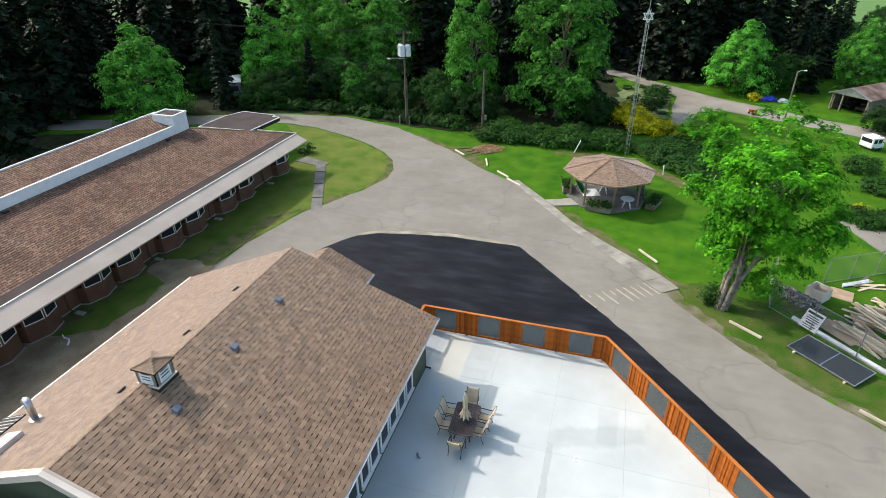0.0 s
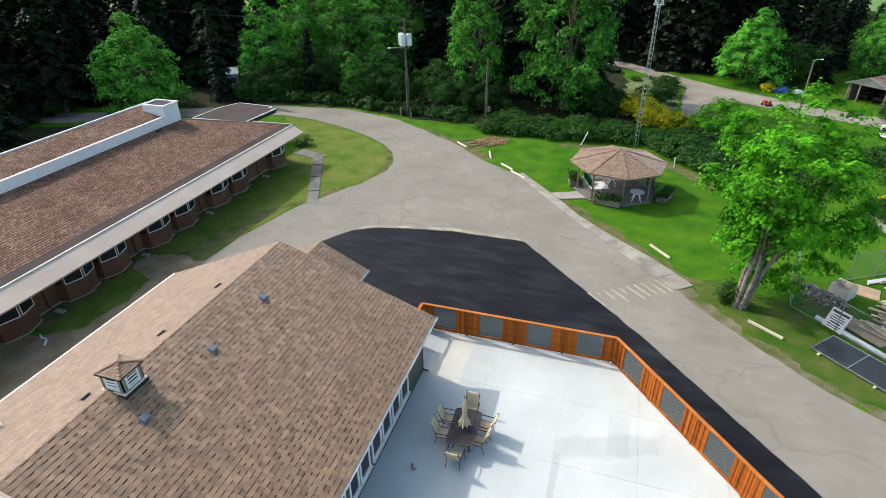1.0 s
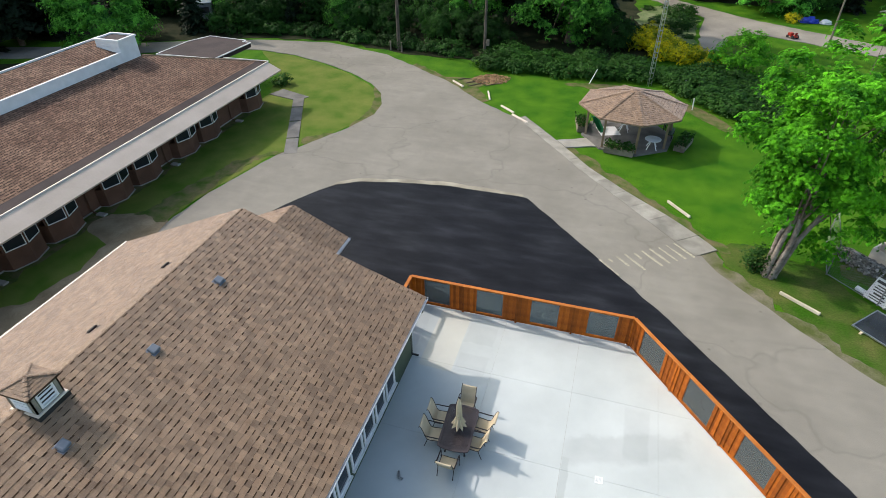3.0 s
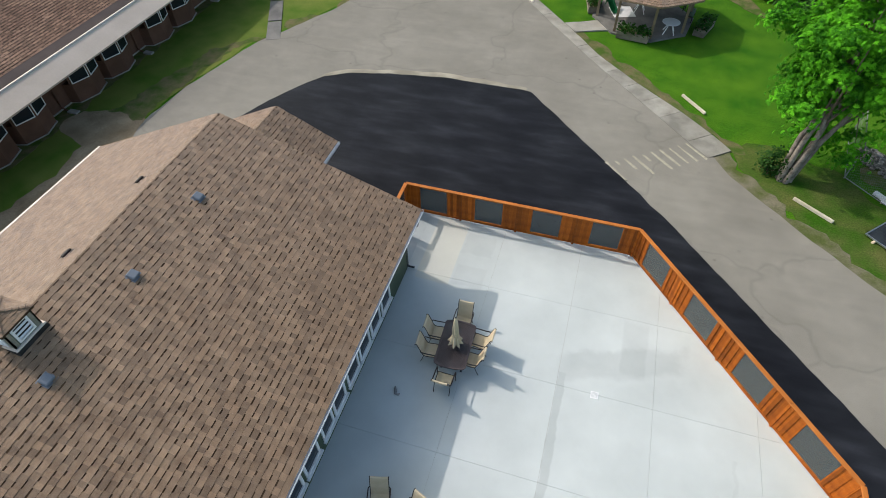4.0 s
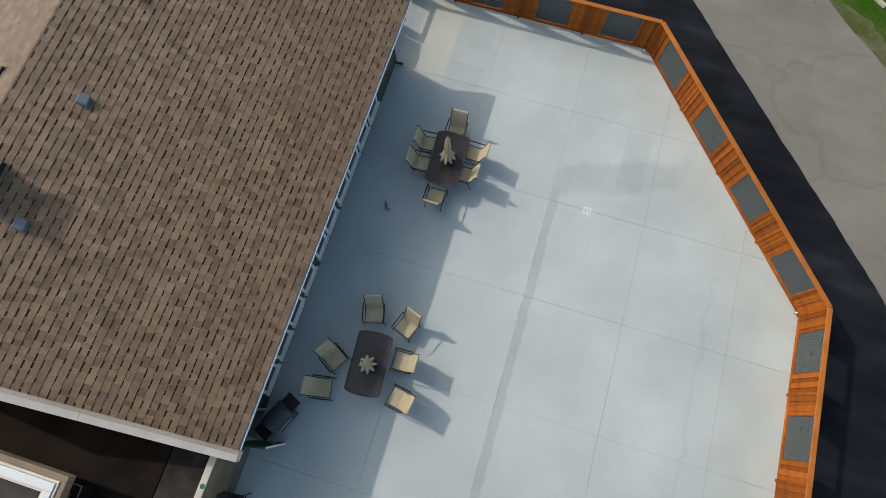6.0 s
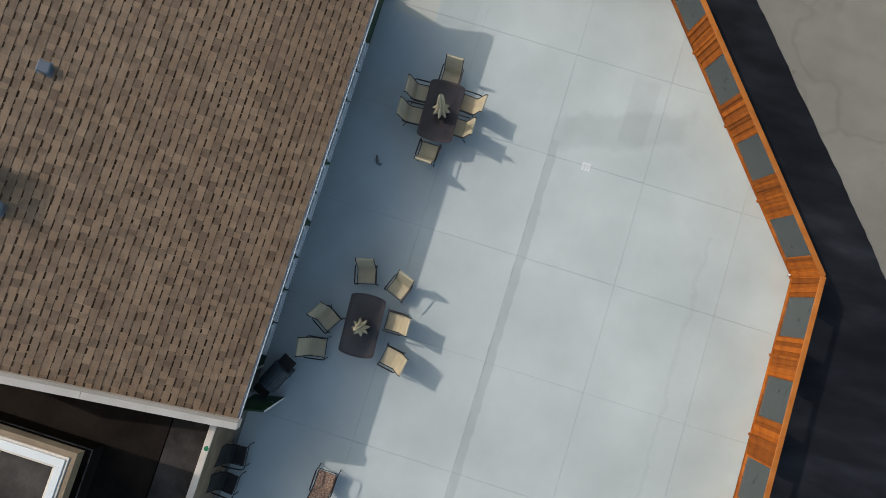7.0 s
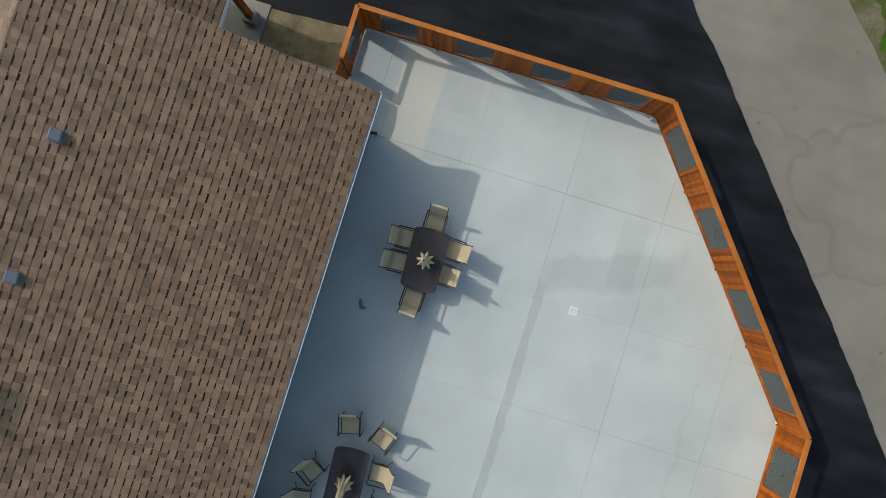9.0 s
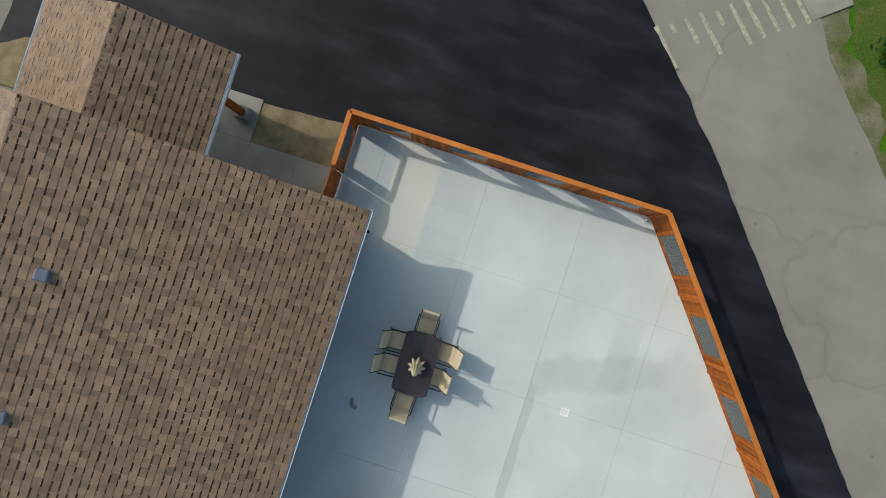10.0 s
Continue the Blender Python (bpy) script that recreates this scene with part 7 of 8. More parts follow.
def van():
    th = thing("camper_van", "small white boxy camper van parked by the gravel road", "van", pose(32.16, 43.84, -0.1, 0, 0, -62) @ Matrix.Diagonal((0.8, 0.42, 0.62, 1)))
    bm = bmesh.new()
    bm_soft_box(bm, -0.95, -1.7, 0.35, 0.95, 1.7, 1.1, 0.08)
    bm_soft_box(bm, -0.95, -1.7, 1.1, 0.95, 1.1, 1.95, 0.06)
    part("body", bm, PLASTIC, th)
    bm = bmesh.new()
    bm_soft_box(bm, -1.0, -1.75, 1.95, 1.0, 1.2, 2.05, 0.04)
    part("roof", bm, PLASTIC, th)
    for x0, y0, x1, y1 in ((-0.965, -1.4, -0.945, -0.5), (-0.965, -0.2, -0.945, 0.8), (0.945, -1.4, 0.965, -0.5), (0.945, -0.2, 0.965, 0.8), (-0.75, -1.715, 0.75, -1.695), (-0.75, 1.09, 0.75, 1.11)):
        bm = bmesh.new()
        bm_box(bm, x0, y0, 1.2, x1, y1, 1.8)
        part("window", bm, GLASS, th, "dark van window")
    for sx in (-1, 1):
        for sy in (-1, 1):
            bm = bmesh.new()
            bm_tube(bm, [(sx * 0.85 - 0.1, sy * 1.1, 0.32), (sx * 0.85 + 0.1, sy * 1.1, 0.32)], 0.32, 14)
            wheel = part("wheel", bm, BLACK, th)
    bm = bmesh.new()
    bm_tube(bm, [(-0.6, 0.2, 2.05), (-0.6, 0.2, 2.3), (0.6, 0.2, 2.3), (0.6, 0.2, 2.05)], 0.03, 6)
    part("roof_rack", bm, GALV, th)


van()


def heap(name, label, category, x, y, r, h, material, seed):
    """A draped mound."""
    bm = bmesh.new()
    bmesh.ops.create_icosphere(bm, subdivisions=4, radius=1.0)
    for w in bm.verts:
        f = 1 + 0.35 * noise.noise(w.co * 2.2 + Vector((seed, 0, 0))) + 0.12 * noise.noise(w.co * 6 + Vector((0, seed, 0)))
        w.co = Vector((w.co.x * r * f, w.co.y * r * 0.7 * f, max(0.0, w.co.z) * h * f))
    ob = part(name, bm, material)
    ob.matrix_basis = pose(x, y, -0.13)
    tagged(ob, label, category)


heap("tarpaulin", "blue tarpaulin thrown over a heap", "tarpaulin", 25.83, 61.35, 1.05, 0.55, BLUETARP, 1)
heap("tarpaulin", "pale grey tarpaulin beside the blue one", "tarpaulin", 27.5, 61.02, 0.65, 0.4, PLASTIC, 2)


def mower():
    th = thing("lawn_tractor", "small red lawn tractor standing on the grass", "mower", pose(22.87, 53.78, -0.13, 0, 0, 30) @ Matrix.Diagonal((0.7, 0.7, 0.7, 1)))
    bm = bmesh.new()
    bm_soft_box(bm, -0.3, 0.1, 0.3, 0.3, 0.85, 0.75, 0.06)
    part("hood", bm, REDPAINT, th)
    bm = bmesh.new()
    bm_soft_box(bm, -0.45, -0.7, 0.25, 0.45, 0.1, 0.4, 0.04)
    bm_soft_box(bm, -0.22, -0.5, 0.4, 0.22, -0.1, 0.55, 0.05)
    bm_soft_box(bm, -0.22, -0.62, 0.5, 0.22, -0.5, 0.95, 0.04)
    part("seat", bm, REDPAINT, th)
    for sx in (-1, 1):
        for y, r in ((0.6, 0.2), (-0.45, 0.28)):
            bm = bmesh.new()
            bm_tube(bm, [(sx * 0.42 - 0.08, y, r), (sx * 0.42 + 0.08, y, r)], r, 12)
            part("wheel", bm, BLACK, th)


mower()


# ---- building lot behind wire netting ----
def netting(a, b, n):
    a, b = Vector(a), Vector(b)
    d = (b - a) / n
    ang = math.degrees(math.atan2(d.y, d.x))
    th = thing("wire_fence", "grey chain-link fence with slim steel posts", "fence", pose(a.x, a.y, -0.15, 0, 0, ang), "chain-link fence runs")
    L = d.length
    bm = bmesh.new()
    bm_cyl(bm, 0, 0, -0.1, 1.85, 0.03, n=8)
    post = mesh_of("post", bm, DULLSTEEL)
    for i in range(n + 1):
        piece("post", post, th, pose(i * L, 0, 0))
    for z in (0.06, 1.8):
        bm = bmesh.new()
        bm_tube(bm, [(0, 0, z), (L * n, 0, z)], 0.022, 6)
        part("rail", bm, DULLSTEEL, th)
    vs, fs = [], []
    step, H = 0.11, 1.78
    for s in (1, -1):
        x = -H
        while x < L * n:
            x0, z0, x1, z1 = x, 0.06, x + H, 0.06 + H
            if x0 < 0:
                z0 += -x0
                x0 = 0
            if x1 > L * n:
                z1 -= x1 - L * n
                x1 = L * n
            if z1 > z0 + 0.02:
                if s < 0:
                    z0, z1 = 2 * 0.06 + H - z0, 2 * 0.06 + H - z1
                k = len(vs)
                w = 0.003
                vs += [(x0 - w, 0.004 * s, z0), (x0 + w, 0.004 * s, z0), (x1 + w, 0.004 * s, z1), (x1 - w, 0.004 * s, z1), (x0, w + 0.004 * s, z0), (x1, w + 0.004 * s, z1)]
                fs += [(k, k + 1, k + 2, k + 3), (k + 1, k + 4, k + 5, k + 2), (k + 4, k, k + 3, k + 5)]
            x += step
    raw("wire_mesh", vs, fs, DULLSTEEL, th, kind="stuff")


netting((17.2, 10.5), (22.3, 4.9), 3)
netting((17.2, 10.5), (17.9, 13.9), 1)
netting((22.3, 4.9), (26.5, 0.4), 2)
netting((20.9, 14.3), (29.5, 19.4), 5)


def lot():
    rnd = random.Random(5)
    vs, fs = [], []
    nr = np.random.default_rng(4)
    tmpl = bmesh.new()
    bmesh.ops.create_icosphere(tmpl, subdivisions=1, radius=1.0)
    tv = np.array([v.co[:] for v in tmpl.verts])
    tf = [[v.index for v in f.verts] for f in tmpl.faces]
    tmpl.free()
    for i in range(640):
        t = rnd.random()
        along = Vector((18.45, 12.5, 0)).lerp(Vector((19.55, 11.35, 0)), t)
        r = rnd.random() ** 0.6 * 0.7
        a = rnd.uniform(0, 6.28)
        h = max(0.0, 0.5 * (1 - r / 0.8)) * rnd.uniform(0.7, 1.0)
        s = rnd.uniform(0.04, 0.095)
        pts = tv * nr.uniform(0.6, 1.25, tv.shape) * s + [along.x + r * math.cos(a), along.y + r * math.sin(a), -0.12 + h]
        k = len(vs)
        vs += pts.tolist()
        fs += [[k + j for j in f] for f in tf]
    ob = raw("rubble_heap", vs, fs, ROCK)
    tagged(ob, "heap of grey broken stone behind the netting", "rubble", kind="stuff")
    th = thing("wooden_crate", "open whitewashed timber crate beside the stone heap", "crate", pose(20.12, 12.4, -0.14, 0, 0, -42) @ Matrix.Diagonal((0.78, 0.78, 0.95, 1)))
    for k in range(4):
        z = 0.02 + 0.2 * k
        for x0, y0, x1, y1 in ((-0.65, -0.65, 0.65, -0.6), (-0.65, 0.6, 0.65, 0.65), (-0.65, -0.6, -0.6, 0.6), (0.6, -0.6, 0.65, 0.6)):
            bm = bmesh.new()
            bm_box(bm, x0, y0, z, x1, y1, z + 0.192)
            part("board", bm, CREAM, th)
    bm = bmesh.new()
    bm_box(bm, -0.6, -0.6, 0.0, 0.6, 0.6, 0.05)
    part("floor", bm, OLDWOOD, th)
    # lumber laid in loose stacks
    for bx, by, ang, n, L in ((21.7, 8.6, -50, 30, 2.8), (22.9, 10.4, -46, 34, 3.2), (24.1, 12.0, -40, 14, 2.4), (23.6, 15.1, 31, 5, 2.2)):
        th = thing("lumber_pile", "untidy pile of pale sawn boards on the grass", "lumber", pose(bx, by, -0.14, 0, 0, ang), "lumber piles")
        for i in range(n):
            lay, col = divmod(i, 6)
            w = rnd.uniform(0.1, 0.2)
            bm = bmesh.new()
            l2 = L * rnd.uniform(0.35, 0.55)
            bm_box(bm, -l2, -w / 2, 0, l2, w / 2, 0.04)
            ob = part("board", bm, NEWWOOD if rnd.random() < 0.7 else (PLYWOOD if rnd.random() < 0.75 else OLDWOOD), th)
            ob.matrix_basis = pose(rnd.uniform(-0.4, 0.4), -0.7 + col * 0.25 + rnd.uniform(-0.05, 0.05), 0.01 + lay * 0.055, rnd.uniform(-4, 4), rnd.uniform(-4, 4), rnd.uniform(-26, 26))
    for x, y, a, sx, sy in ((20.4, 8.85, -50, 1.05, 0.55), (21.65, 13.2, -20, 0.62, 0.6)):
        bm = bmesh.new()
        bm_soft_box(bm, -sx, -sy, 0, sx, sy, 0.03, 0.005)
        ob = part("plywood_sheet", bm, PLYWOOD)
        ob.matrix_basis = pose(x, y, -0.02 if a < -30 else -0.13, 2, 1, a)
        tagged(ob, "tan plywood sheet lying flat", "plywood")
    for i in range(4):
        bm = bmesh.new()
        L = 1.0 if i else 2.6
        bm_tube(bm, [(-L, 0, 0.06), (L, 0, 0.06)], 0.05 if i else 0.12, 10)
        ob = part("pipe", bm, PLASTIC)
        ob.matrix_basis = pose(20.0, 7.7, -0.14 + (0.06 if not i else 0), 0, 0, -48) if not i else pose(22.75 + 0.05 * i, 14.5 + 0.16 * i, -0.14, 0, 0, 31)
        tagged(ob, "long white plastic pipe lying on the grass", "pipe", "pipes")
    # glazed doors laid on blocks
    th = thing("glazed_panel", "two-light glazed panel with a pale frame laid on blocks", "window panel", pose(19.25, 6.1, 0.0, 3, 0, -45))
    bm = bmesh.new()
    for x0, y0, x1, y1 in ((-1.75, -0.9, 1.75, -0.85), (-1.75, 0.85, 1.75, 0.9), (-1.75, -0.85, -1.70, 0.85), (1.70, -0.85, 1.75, 0.85), (-0.025, -0.85, 0.025, 0.85)):
        bm_box(bm, x0, y0, 0.0, x1, y1, 0.06)
    part("frame", bm, GALV, th)
    for x0, x1 in ((-1.70, -0.025), (0.025, 1.70)):
        bm = bmesh.new()
        bm_box(bm, x0, -0.85, 0.025, x1, 0.85, 0.035)
        part("pane", bm, DOORPANE, th)
    for x in (-1.3, 1.3):
        bm = bmesh.new()
        bm_box(bm, x - 0.05, -1.0, -0.12, x + 0.05, 0.9, -0.002)
        part("bearer", bm, NEWWOOD, th)
    # notice board leaning on the netting
    th = thing("notice_sign", "white notice sign with dark printed lines leaning on the fence", "sign", pose(18.75, 8.75, -0.14, -28, 0, -48))
    bm = bmesh.new()
    bm_soft_box(bm, -0.5, -0.012, 0.05, 0.5, 0.012, 1.15, 0.004)
    part("board", bm, PLASTIC, th)
    for z, w, h in ((0.98, 0.85, 0.13), (0.80, 0.6, 0.05), (0.68, 0.75, 0.05), (0.56, 0.7, 0.05), (0.42, 0.5, 0.08), (0.28, 0.72, 0.05), (0.17, 0.6, 0.04)):
        bm = bmesh.new()
        bm_box(bm, -w / 2, -0.017, z - h / 2, w / 2, -0.013, z + h / 2)
        part("printed_line", bm, BLACK if h > 0.1 else DARKMETAL, th)
    for s in (-1, 1):
        bm = bmesh.new()
        bm_box(bm, s * 0.45 - 0.025, 0.012, 0.0, s * 0.45 + 0.025, 0.05, 1.15)
        part("stake", bm, NEWWOOD, th)


lot()
sheet("thin_lawn", ragged(rounded([(11.9, 10.8), (13.0, 12.4), (15.6, 11.6), (17.3, 10.6), (18.8, 8.2), (21.8, 4.8), (24.2, 1.6), (22.6, 0.0), (20.2, 2.0), (18.2, 3.4), (16.2, 5.2), (14.2, 7.4)]), 0.35, 0.4, 43), -0.137, 0.2,
    shader("thin worn lawn", (0.030, 0.098, 0.005), (0.105, 0.118, 0.032), 0.8, 0.95, 0.8, 14, fine=0.65, spread=(0.32, 0.72), spec=0.1), "thin olive lawn worn by the drive and under the maple", "lawn")
sheet("bare_patch", ragged(rounded([(17.9, 11.3), (19.0, 12.1), (20.5, 11.6), (20.5, 10.4), (19.4, 9.8), (18.2, 10.4)]), 0.3, 0.25, 41), -0.128, 0.2, VERGE, "bare brown ground round the stone heap", "verge")


# ---- odds and ends: wood chips, a white scrap, a camper among the conifers ----
def chips():
    rnd = random.Random(9)
    vs, fs = [], []
    for i in range(420):
        a, r = rnd.uniform(0, 6.28), rnd.random() ** 0.6
        x, y = -4.9 + 1.5 * r * math.cos(a) - 0.5 * r * math.sin(a), 32.9 + 1.2 * r * math.sin(a) + 0.7 * r * math.cos(a)
        m = pose(x, y, -0.125 + 0.10 * (1 - r), rnd.uniform(-15, 15), rnd.uniform(-15, 15), rnd.uniform(0, 180))
        l2, w = rnd.uniform(0.08, 0.22), rnd.uniform(0.02, 0.05)
        k = len(vs)
        vs += [tuple(m @ Vector(p)) for p in ((-l2, -w, 0), (l2, -w, 0), (l2, w, 0), (-l2, w, 0), (-l2, 0, 0.03), (l2, 0, 0.03))]
        fs += [(k, k + 1, k + 5, k + 4), (k + 2, k + 3, k + 4, k + 5), (k, k + 4, k + 3), (k + 1, k + 2, k + 5)]
    ob = raw("wood_chips", vs, fs, shader("split wood", (0.22, 0.12, 0.05), (0.36, 0.22, 0.11), 2.0, 0.9, 0.3, 30, fine=0.3, island=0.4))
    tagged(ob, "scattered heap of brown wood chips on the lawn", "wood chips", kind="stuff")
    for x, y, a, l2 in ((-6.1, 31.9, 38, 0.9), (-5.6, 31.4, 42, 1.1), (-7.2, 32.3, 30, 0.6), (-4.4, 31.6, 40, 0.8)):
        bm = bmesh.new()
        bm_tube(bm, [(-l2, 0, 0.04), (0, 0.05, 0.05), (l2, 0, 0.03)], [0.03, 0.045, 0.02], 6)
        ob = part("branch", bm, BARK)
        ob.matrix_basis = pose(x, y, -0.135, 0, 0, a)
        tagged(ob, "dry brown branch lying in the grass", "branch", "fallen branches")
    bm = bmesh.new()
    bm_tube(bm, [(-0.7, 0.3, 0.03), (-0.35, 0.1, 0.04), (-0.05, 0.12, 0.03), (0.2, -0.1, 0.05), (0.35, -0.35, 0.03)], [0.03, 0.05, 0.03, 0.06, 0.05], 6)
    ob = part("plastic_scrap", bm, PLASTIC)
    ob.matrix_basis = pose(-19.9, -3.9, -0.12)
    tagged(ob, "torn white plastic strip on the bare earth", "scrap")


chips()
th = thing("camper_trailer", "pale blue-grey camper trailer parked among the conifers", "trailer", pose(-42.4, 43.6, -0.15, 0, 0, 35))
bm = bmesh.new()
bm_soft_box(bm, -1.05, -2.2, 0.45, 1.05, 2.2, 2.35, 0.12)
part("body", bm, DULLSTEEL, th)
bm = bmesh.new()
bm_soft_box(bm, -1.1, -2.25, 2.35, 1.1, 2.25, 2.47, 0.05)
part("roof", bm, PLASTIC, th)
for x0, y0, x1, y1 in ((-0.7, -2.215, 0.7, -2.195), (1.045, -1.5, 1.065, -0.3), (1.045, 0.3, 1.065, 1.5)):
    bm = bmesh.new()
    bm_box(bm, x0, y0, 1.3, x1, y1, 1.95)
    part("window", bm, GLASS, th)
for s in (-1, 1):
    bm = bmesh.new()
    bm_tube(bm, [(s * 0.95 - 0.1, -0.2, 0.32), (s * 0.95 + 0.1, -0.2, 0.32)], 0.32, 14)
    part("wheel", bm, BLACK, th)


# ---- trees, hedges and shrubs ----
def crown_points(rnd, centre, radii, clusters, per, spread, seed, hollow=0.45, skew=0.0, taper=0.0, rough=0.38):
    """Leaf places and normals: flat drooping sprays scattered through an uneven crown."""
    d = rnd.normal(size=(clusters, 3))
    d /= np.linalg.norm(d, axis=1)[:, None]
    r = hollow + (1 - hollow) * rnd.random(clusters) ** 0.6
    wob = np.array([1 + rough * noise.noise(Vector(v) * 1.7 + Vector((seed, 0, 0))) + 0.16 * noise.noise(Vector(v) * 4 + Vector((0, seed, 0))) for v in d])
    c = d * (r * wob)[:, None] * np.asarray(radii)
    c[:, 2] *= 1 - skew * (np.hypot(c[:, 0], c[:, 1]) / max(radii[:2])) ** 2
    c[:, :2] *= (1 - taper * c[:, 2] / radii[2])[:, None]
    size = spread * rnd.uniform(0.6, 1.35, clusters)
    off = rnd.normal(size=(clusters, per, 3)) * size[:, None, None] * [0.48, 0.48, 0.20]
    dist = np.hypot(off[..., 0], off[..., 1])
    off[..., 2] -= 0.35 * dist ** 2 / np.maximum(size[:, None], 0.1)
    pts = c[:, None] + off
    nrm = np.array([0, 0, 1.0]) + 0.55 * d[:, None] + 0.75 * off / size[:, None, None] + 0.30 * rnd.normal(size=off.shape)
    return (pts + centre).reshape(-1, 3), nrm.reshape(-1, 3), c + centre


def broadleaf(name, label, m, height, width, clear, leaf, clusters, per, spread, seed, material, stems=1, group="woodland trees", lean=(0, 0), bark=None, taper=0.25, rough=0.45, hollow=0.55, lobes=3):
    """A broad tree: tapered stem or stems, limbs out to the sprays, and the leaves."""
    th = thing(name, label, "tree", m, group)
    rnd, pr = np.random.default_rng(seed), random.Random(seed)
    mid = Vector((lean[0], lean[1], clear + (height - clear) * 0.48))
    radii = (width / 2, width / 2, (height - clear) / 2)
    pts, nrm, cl = crown_points(rnd, np.array(mid), radii, clusters, per, spread, seed, hollow, 0.0, taper, rough)
    tr = 0.026 * height / (1 if stems == 1 else 2.3)
    for s in range(stems):
        a = 2 * math.pi * s / stems + seed
        o = Vector((0.24 * math.cos(a), 0.24 * math.sin(a), 0)) if stems > 1 else Vector((0, 0, 0))
        top = mid + Vector((pr.uniform(-0.25, 0.25) * width, pr.uniform(-0.25, 0.25) * width, 0.15 * height)) if stems > 1 else mid + Vector((0, 0, 0.2 * height))
        p1 = o + Vector((o.x * 0.7 + lean[0] * 0.3, o.y * 0.7 + lean[1] * 0.3, clear * 0.8 + 0.3))
        p2 = p1.lerp(top, 0.5) + Vector((pr.uniform(-0.2, 0.2), pr.uniform(-0.2, 0.2), 0))
        bm = bmesh.new()
        bm_tube(bm, [o + Vector((0, 0, -0.3)), o + Vector((0, 0, 0.15)), p1, p2, top], [tr * 1.5, tr * 1.15, tr * 0.9, tr * 0.5, tr * 0.12], 9)
        part("trunk", bm, bark or BARK, th, smooth=True)
        for k in range(max(4, 16 // stems)):
            q = Vector(cl[pr.randrange(len(cl))])
            f = pr.uniform(0.05, 0.8)
            b0 = p1.lerp(p2, f * 2) if f < 0.5 else p2.lerp(top, f * 2 - 1)
            mid_p = b0.lerp(q, 0.5) + Vector((0, 0, 0.12 * (q - b0).length))
            bm = bmesh.new()
            bm_tube(bm, [b0, mid_p, q], [tr * 0.4, tr * 0.22, tr * 0.05], 5)
            part("limb", bm, BARK, th)
    ob = new("crown", leaf_mesh("crown", pts, nrm, leaf, material, rnd, lobes=lobes))
    ob.parent = th
    return th


def conifer(name, label, m, height, width, seed, low=0.06, group="conifers"):
    """A conical evergreen: whorls of drooping branches hung with needle sprays."""
    th = thing(name, label, "tree", m, group)
    rnd = np.random.default_rng(seed)
    bm = bmesh.new()
    bm_tube(bm, [(0, 0, -0.3), (0, 0, height * 0.5), (0, 0, height * 0.98)], [0.018 * height, 0.010 * height, 0.02], 8)
    part("trunk", bm, BARK, th)
    pts, nrm, siz = [], [], []
    z = height * low
    while z < height * 0.985:
        f = 1 - (z - height * low) / (height * (1 - low))
        reach = width / 2 * (0.10 + 0.90 * f ** 0.85)
        for k in range(6):
            az = rnd.uniform(0, 2 * math.pi)
            L = reach * rnd.uniform(0.65, 1.12)
            n = max(3, int(L / 0.26))
            t = (np.arange(n) + 0.7) / n
            ca, sa = math.cos(az), math.sin(az)
            drop = -0.32 * L * t ** 1.4 + 0.12 * L * np.maximum(0, t - 0.7)
            for side in (-1, 0, 1):
                w = 0.34 * L * (1.15 - t) * side * rnd.uniform(0.5, 1.1, n)
                x, y = ca * L * t - sa * w, sa * L * t + ca * w
                pts.append(np.c_[x, y, z + drop - 0.10 * np.abs(w) + rnd.normal(size=n) * 0.08])
                nrm.append(np.c_[ca * 0.5 + rnd.normal(size=n) * 0.5, sa * 0.5 + rnd.normal(size=n) * 0.5, 0.9 + 0 * t])
                siz.append(np.full(n, 0.40 + 0.12 * f))
        z += height * 0.021 + 0.06
    ob = new("crown", leaf_mesh("crown", np.concatenate(pts), np.concatenate(nrm), np.concatenate(siz), NEEDLE, rnd, long=1.7))
    ob.parent = th
    return th


def shrub(name, label, category, m, rx, ry, h, leaf, n, seed, material, group=""):
    """A bush of leaves over a few stems."""
    th = thing(name, label, category, m, group)
    rnd = np.random.default_rng(seed)
    pts, nrm, cl = crown_points(rnd, np.array([0, 0, h * 0.5]), (rx, ry, h * 0.55), n // 14, 14, 0.36, seed, hollow=0.5)
    keep = pts[:, 2] > 0.0
    ob = new("foliage", leaf_mesh("foliage", pts[keep], nrm[keep], leaf, material, rnd))
    ob.parent = th
    bm = bmesh.new()
    for k in range(7):
        q = cl[k % len(cl)]
        bm_tube(bm, [(q[0] * 0.15, q[1] * 0.15, -0.1), (q[0] * 0.5, q[1] * 0.5, q[2] * 0.6), tuple(q)], [0.03, 0.02, 0.006], 5)
    part("stems", bm, BARK, th)
    return th


# the broad maple on the lawn
broadleaf("maple_tree", "bright green broad maple with several grey stems on the lawn", pose(14.5, 9.65, -0.15), 11.1, 6.4, 2.25, 0.155, 280, 118, 0.58, 7, LEAF, stems=6, group="lawn trees", bark=GREYBARK, lean=(1.05, 1.3), taper=-0.10, rough=0.7, hollow=0.42, lobes=5)
shrub("shrub", "dark green shrub at the maple's foot", "shrub", pose(13.9, 10.05, -0.15), 0.65, 0.65, 1.3, 0.09, 900, 3, LEAF_DARK, "lawn shrubs")
broadleaf("young_tree", "small bright green tree behind the hedge", pose(16.1, 40.3, -0.15), 3.8, 4.8, 0.7, 0.22, 90, 26, 0.6, 12, LEAF, stems=3, group="lawn trees")

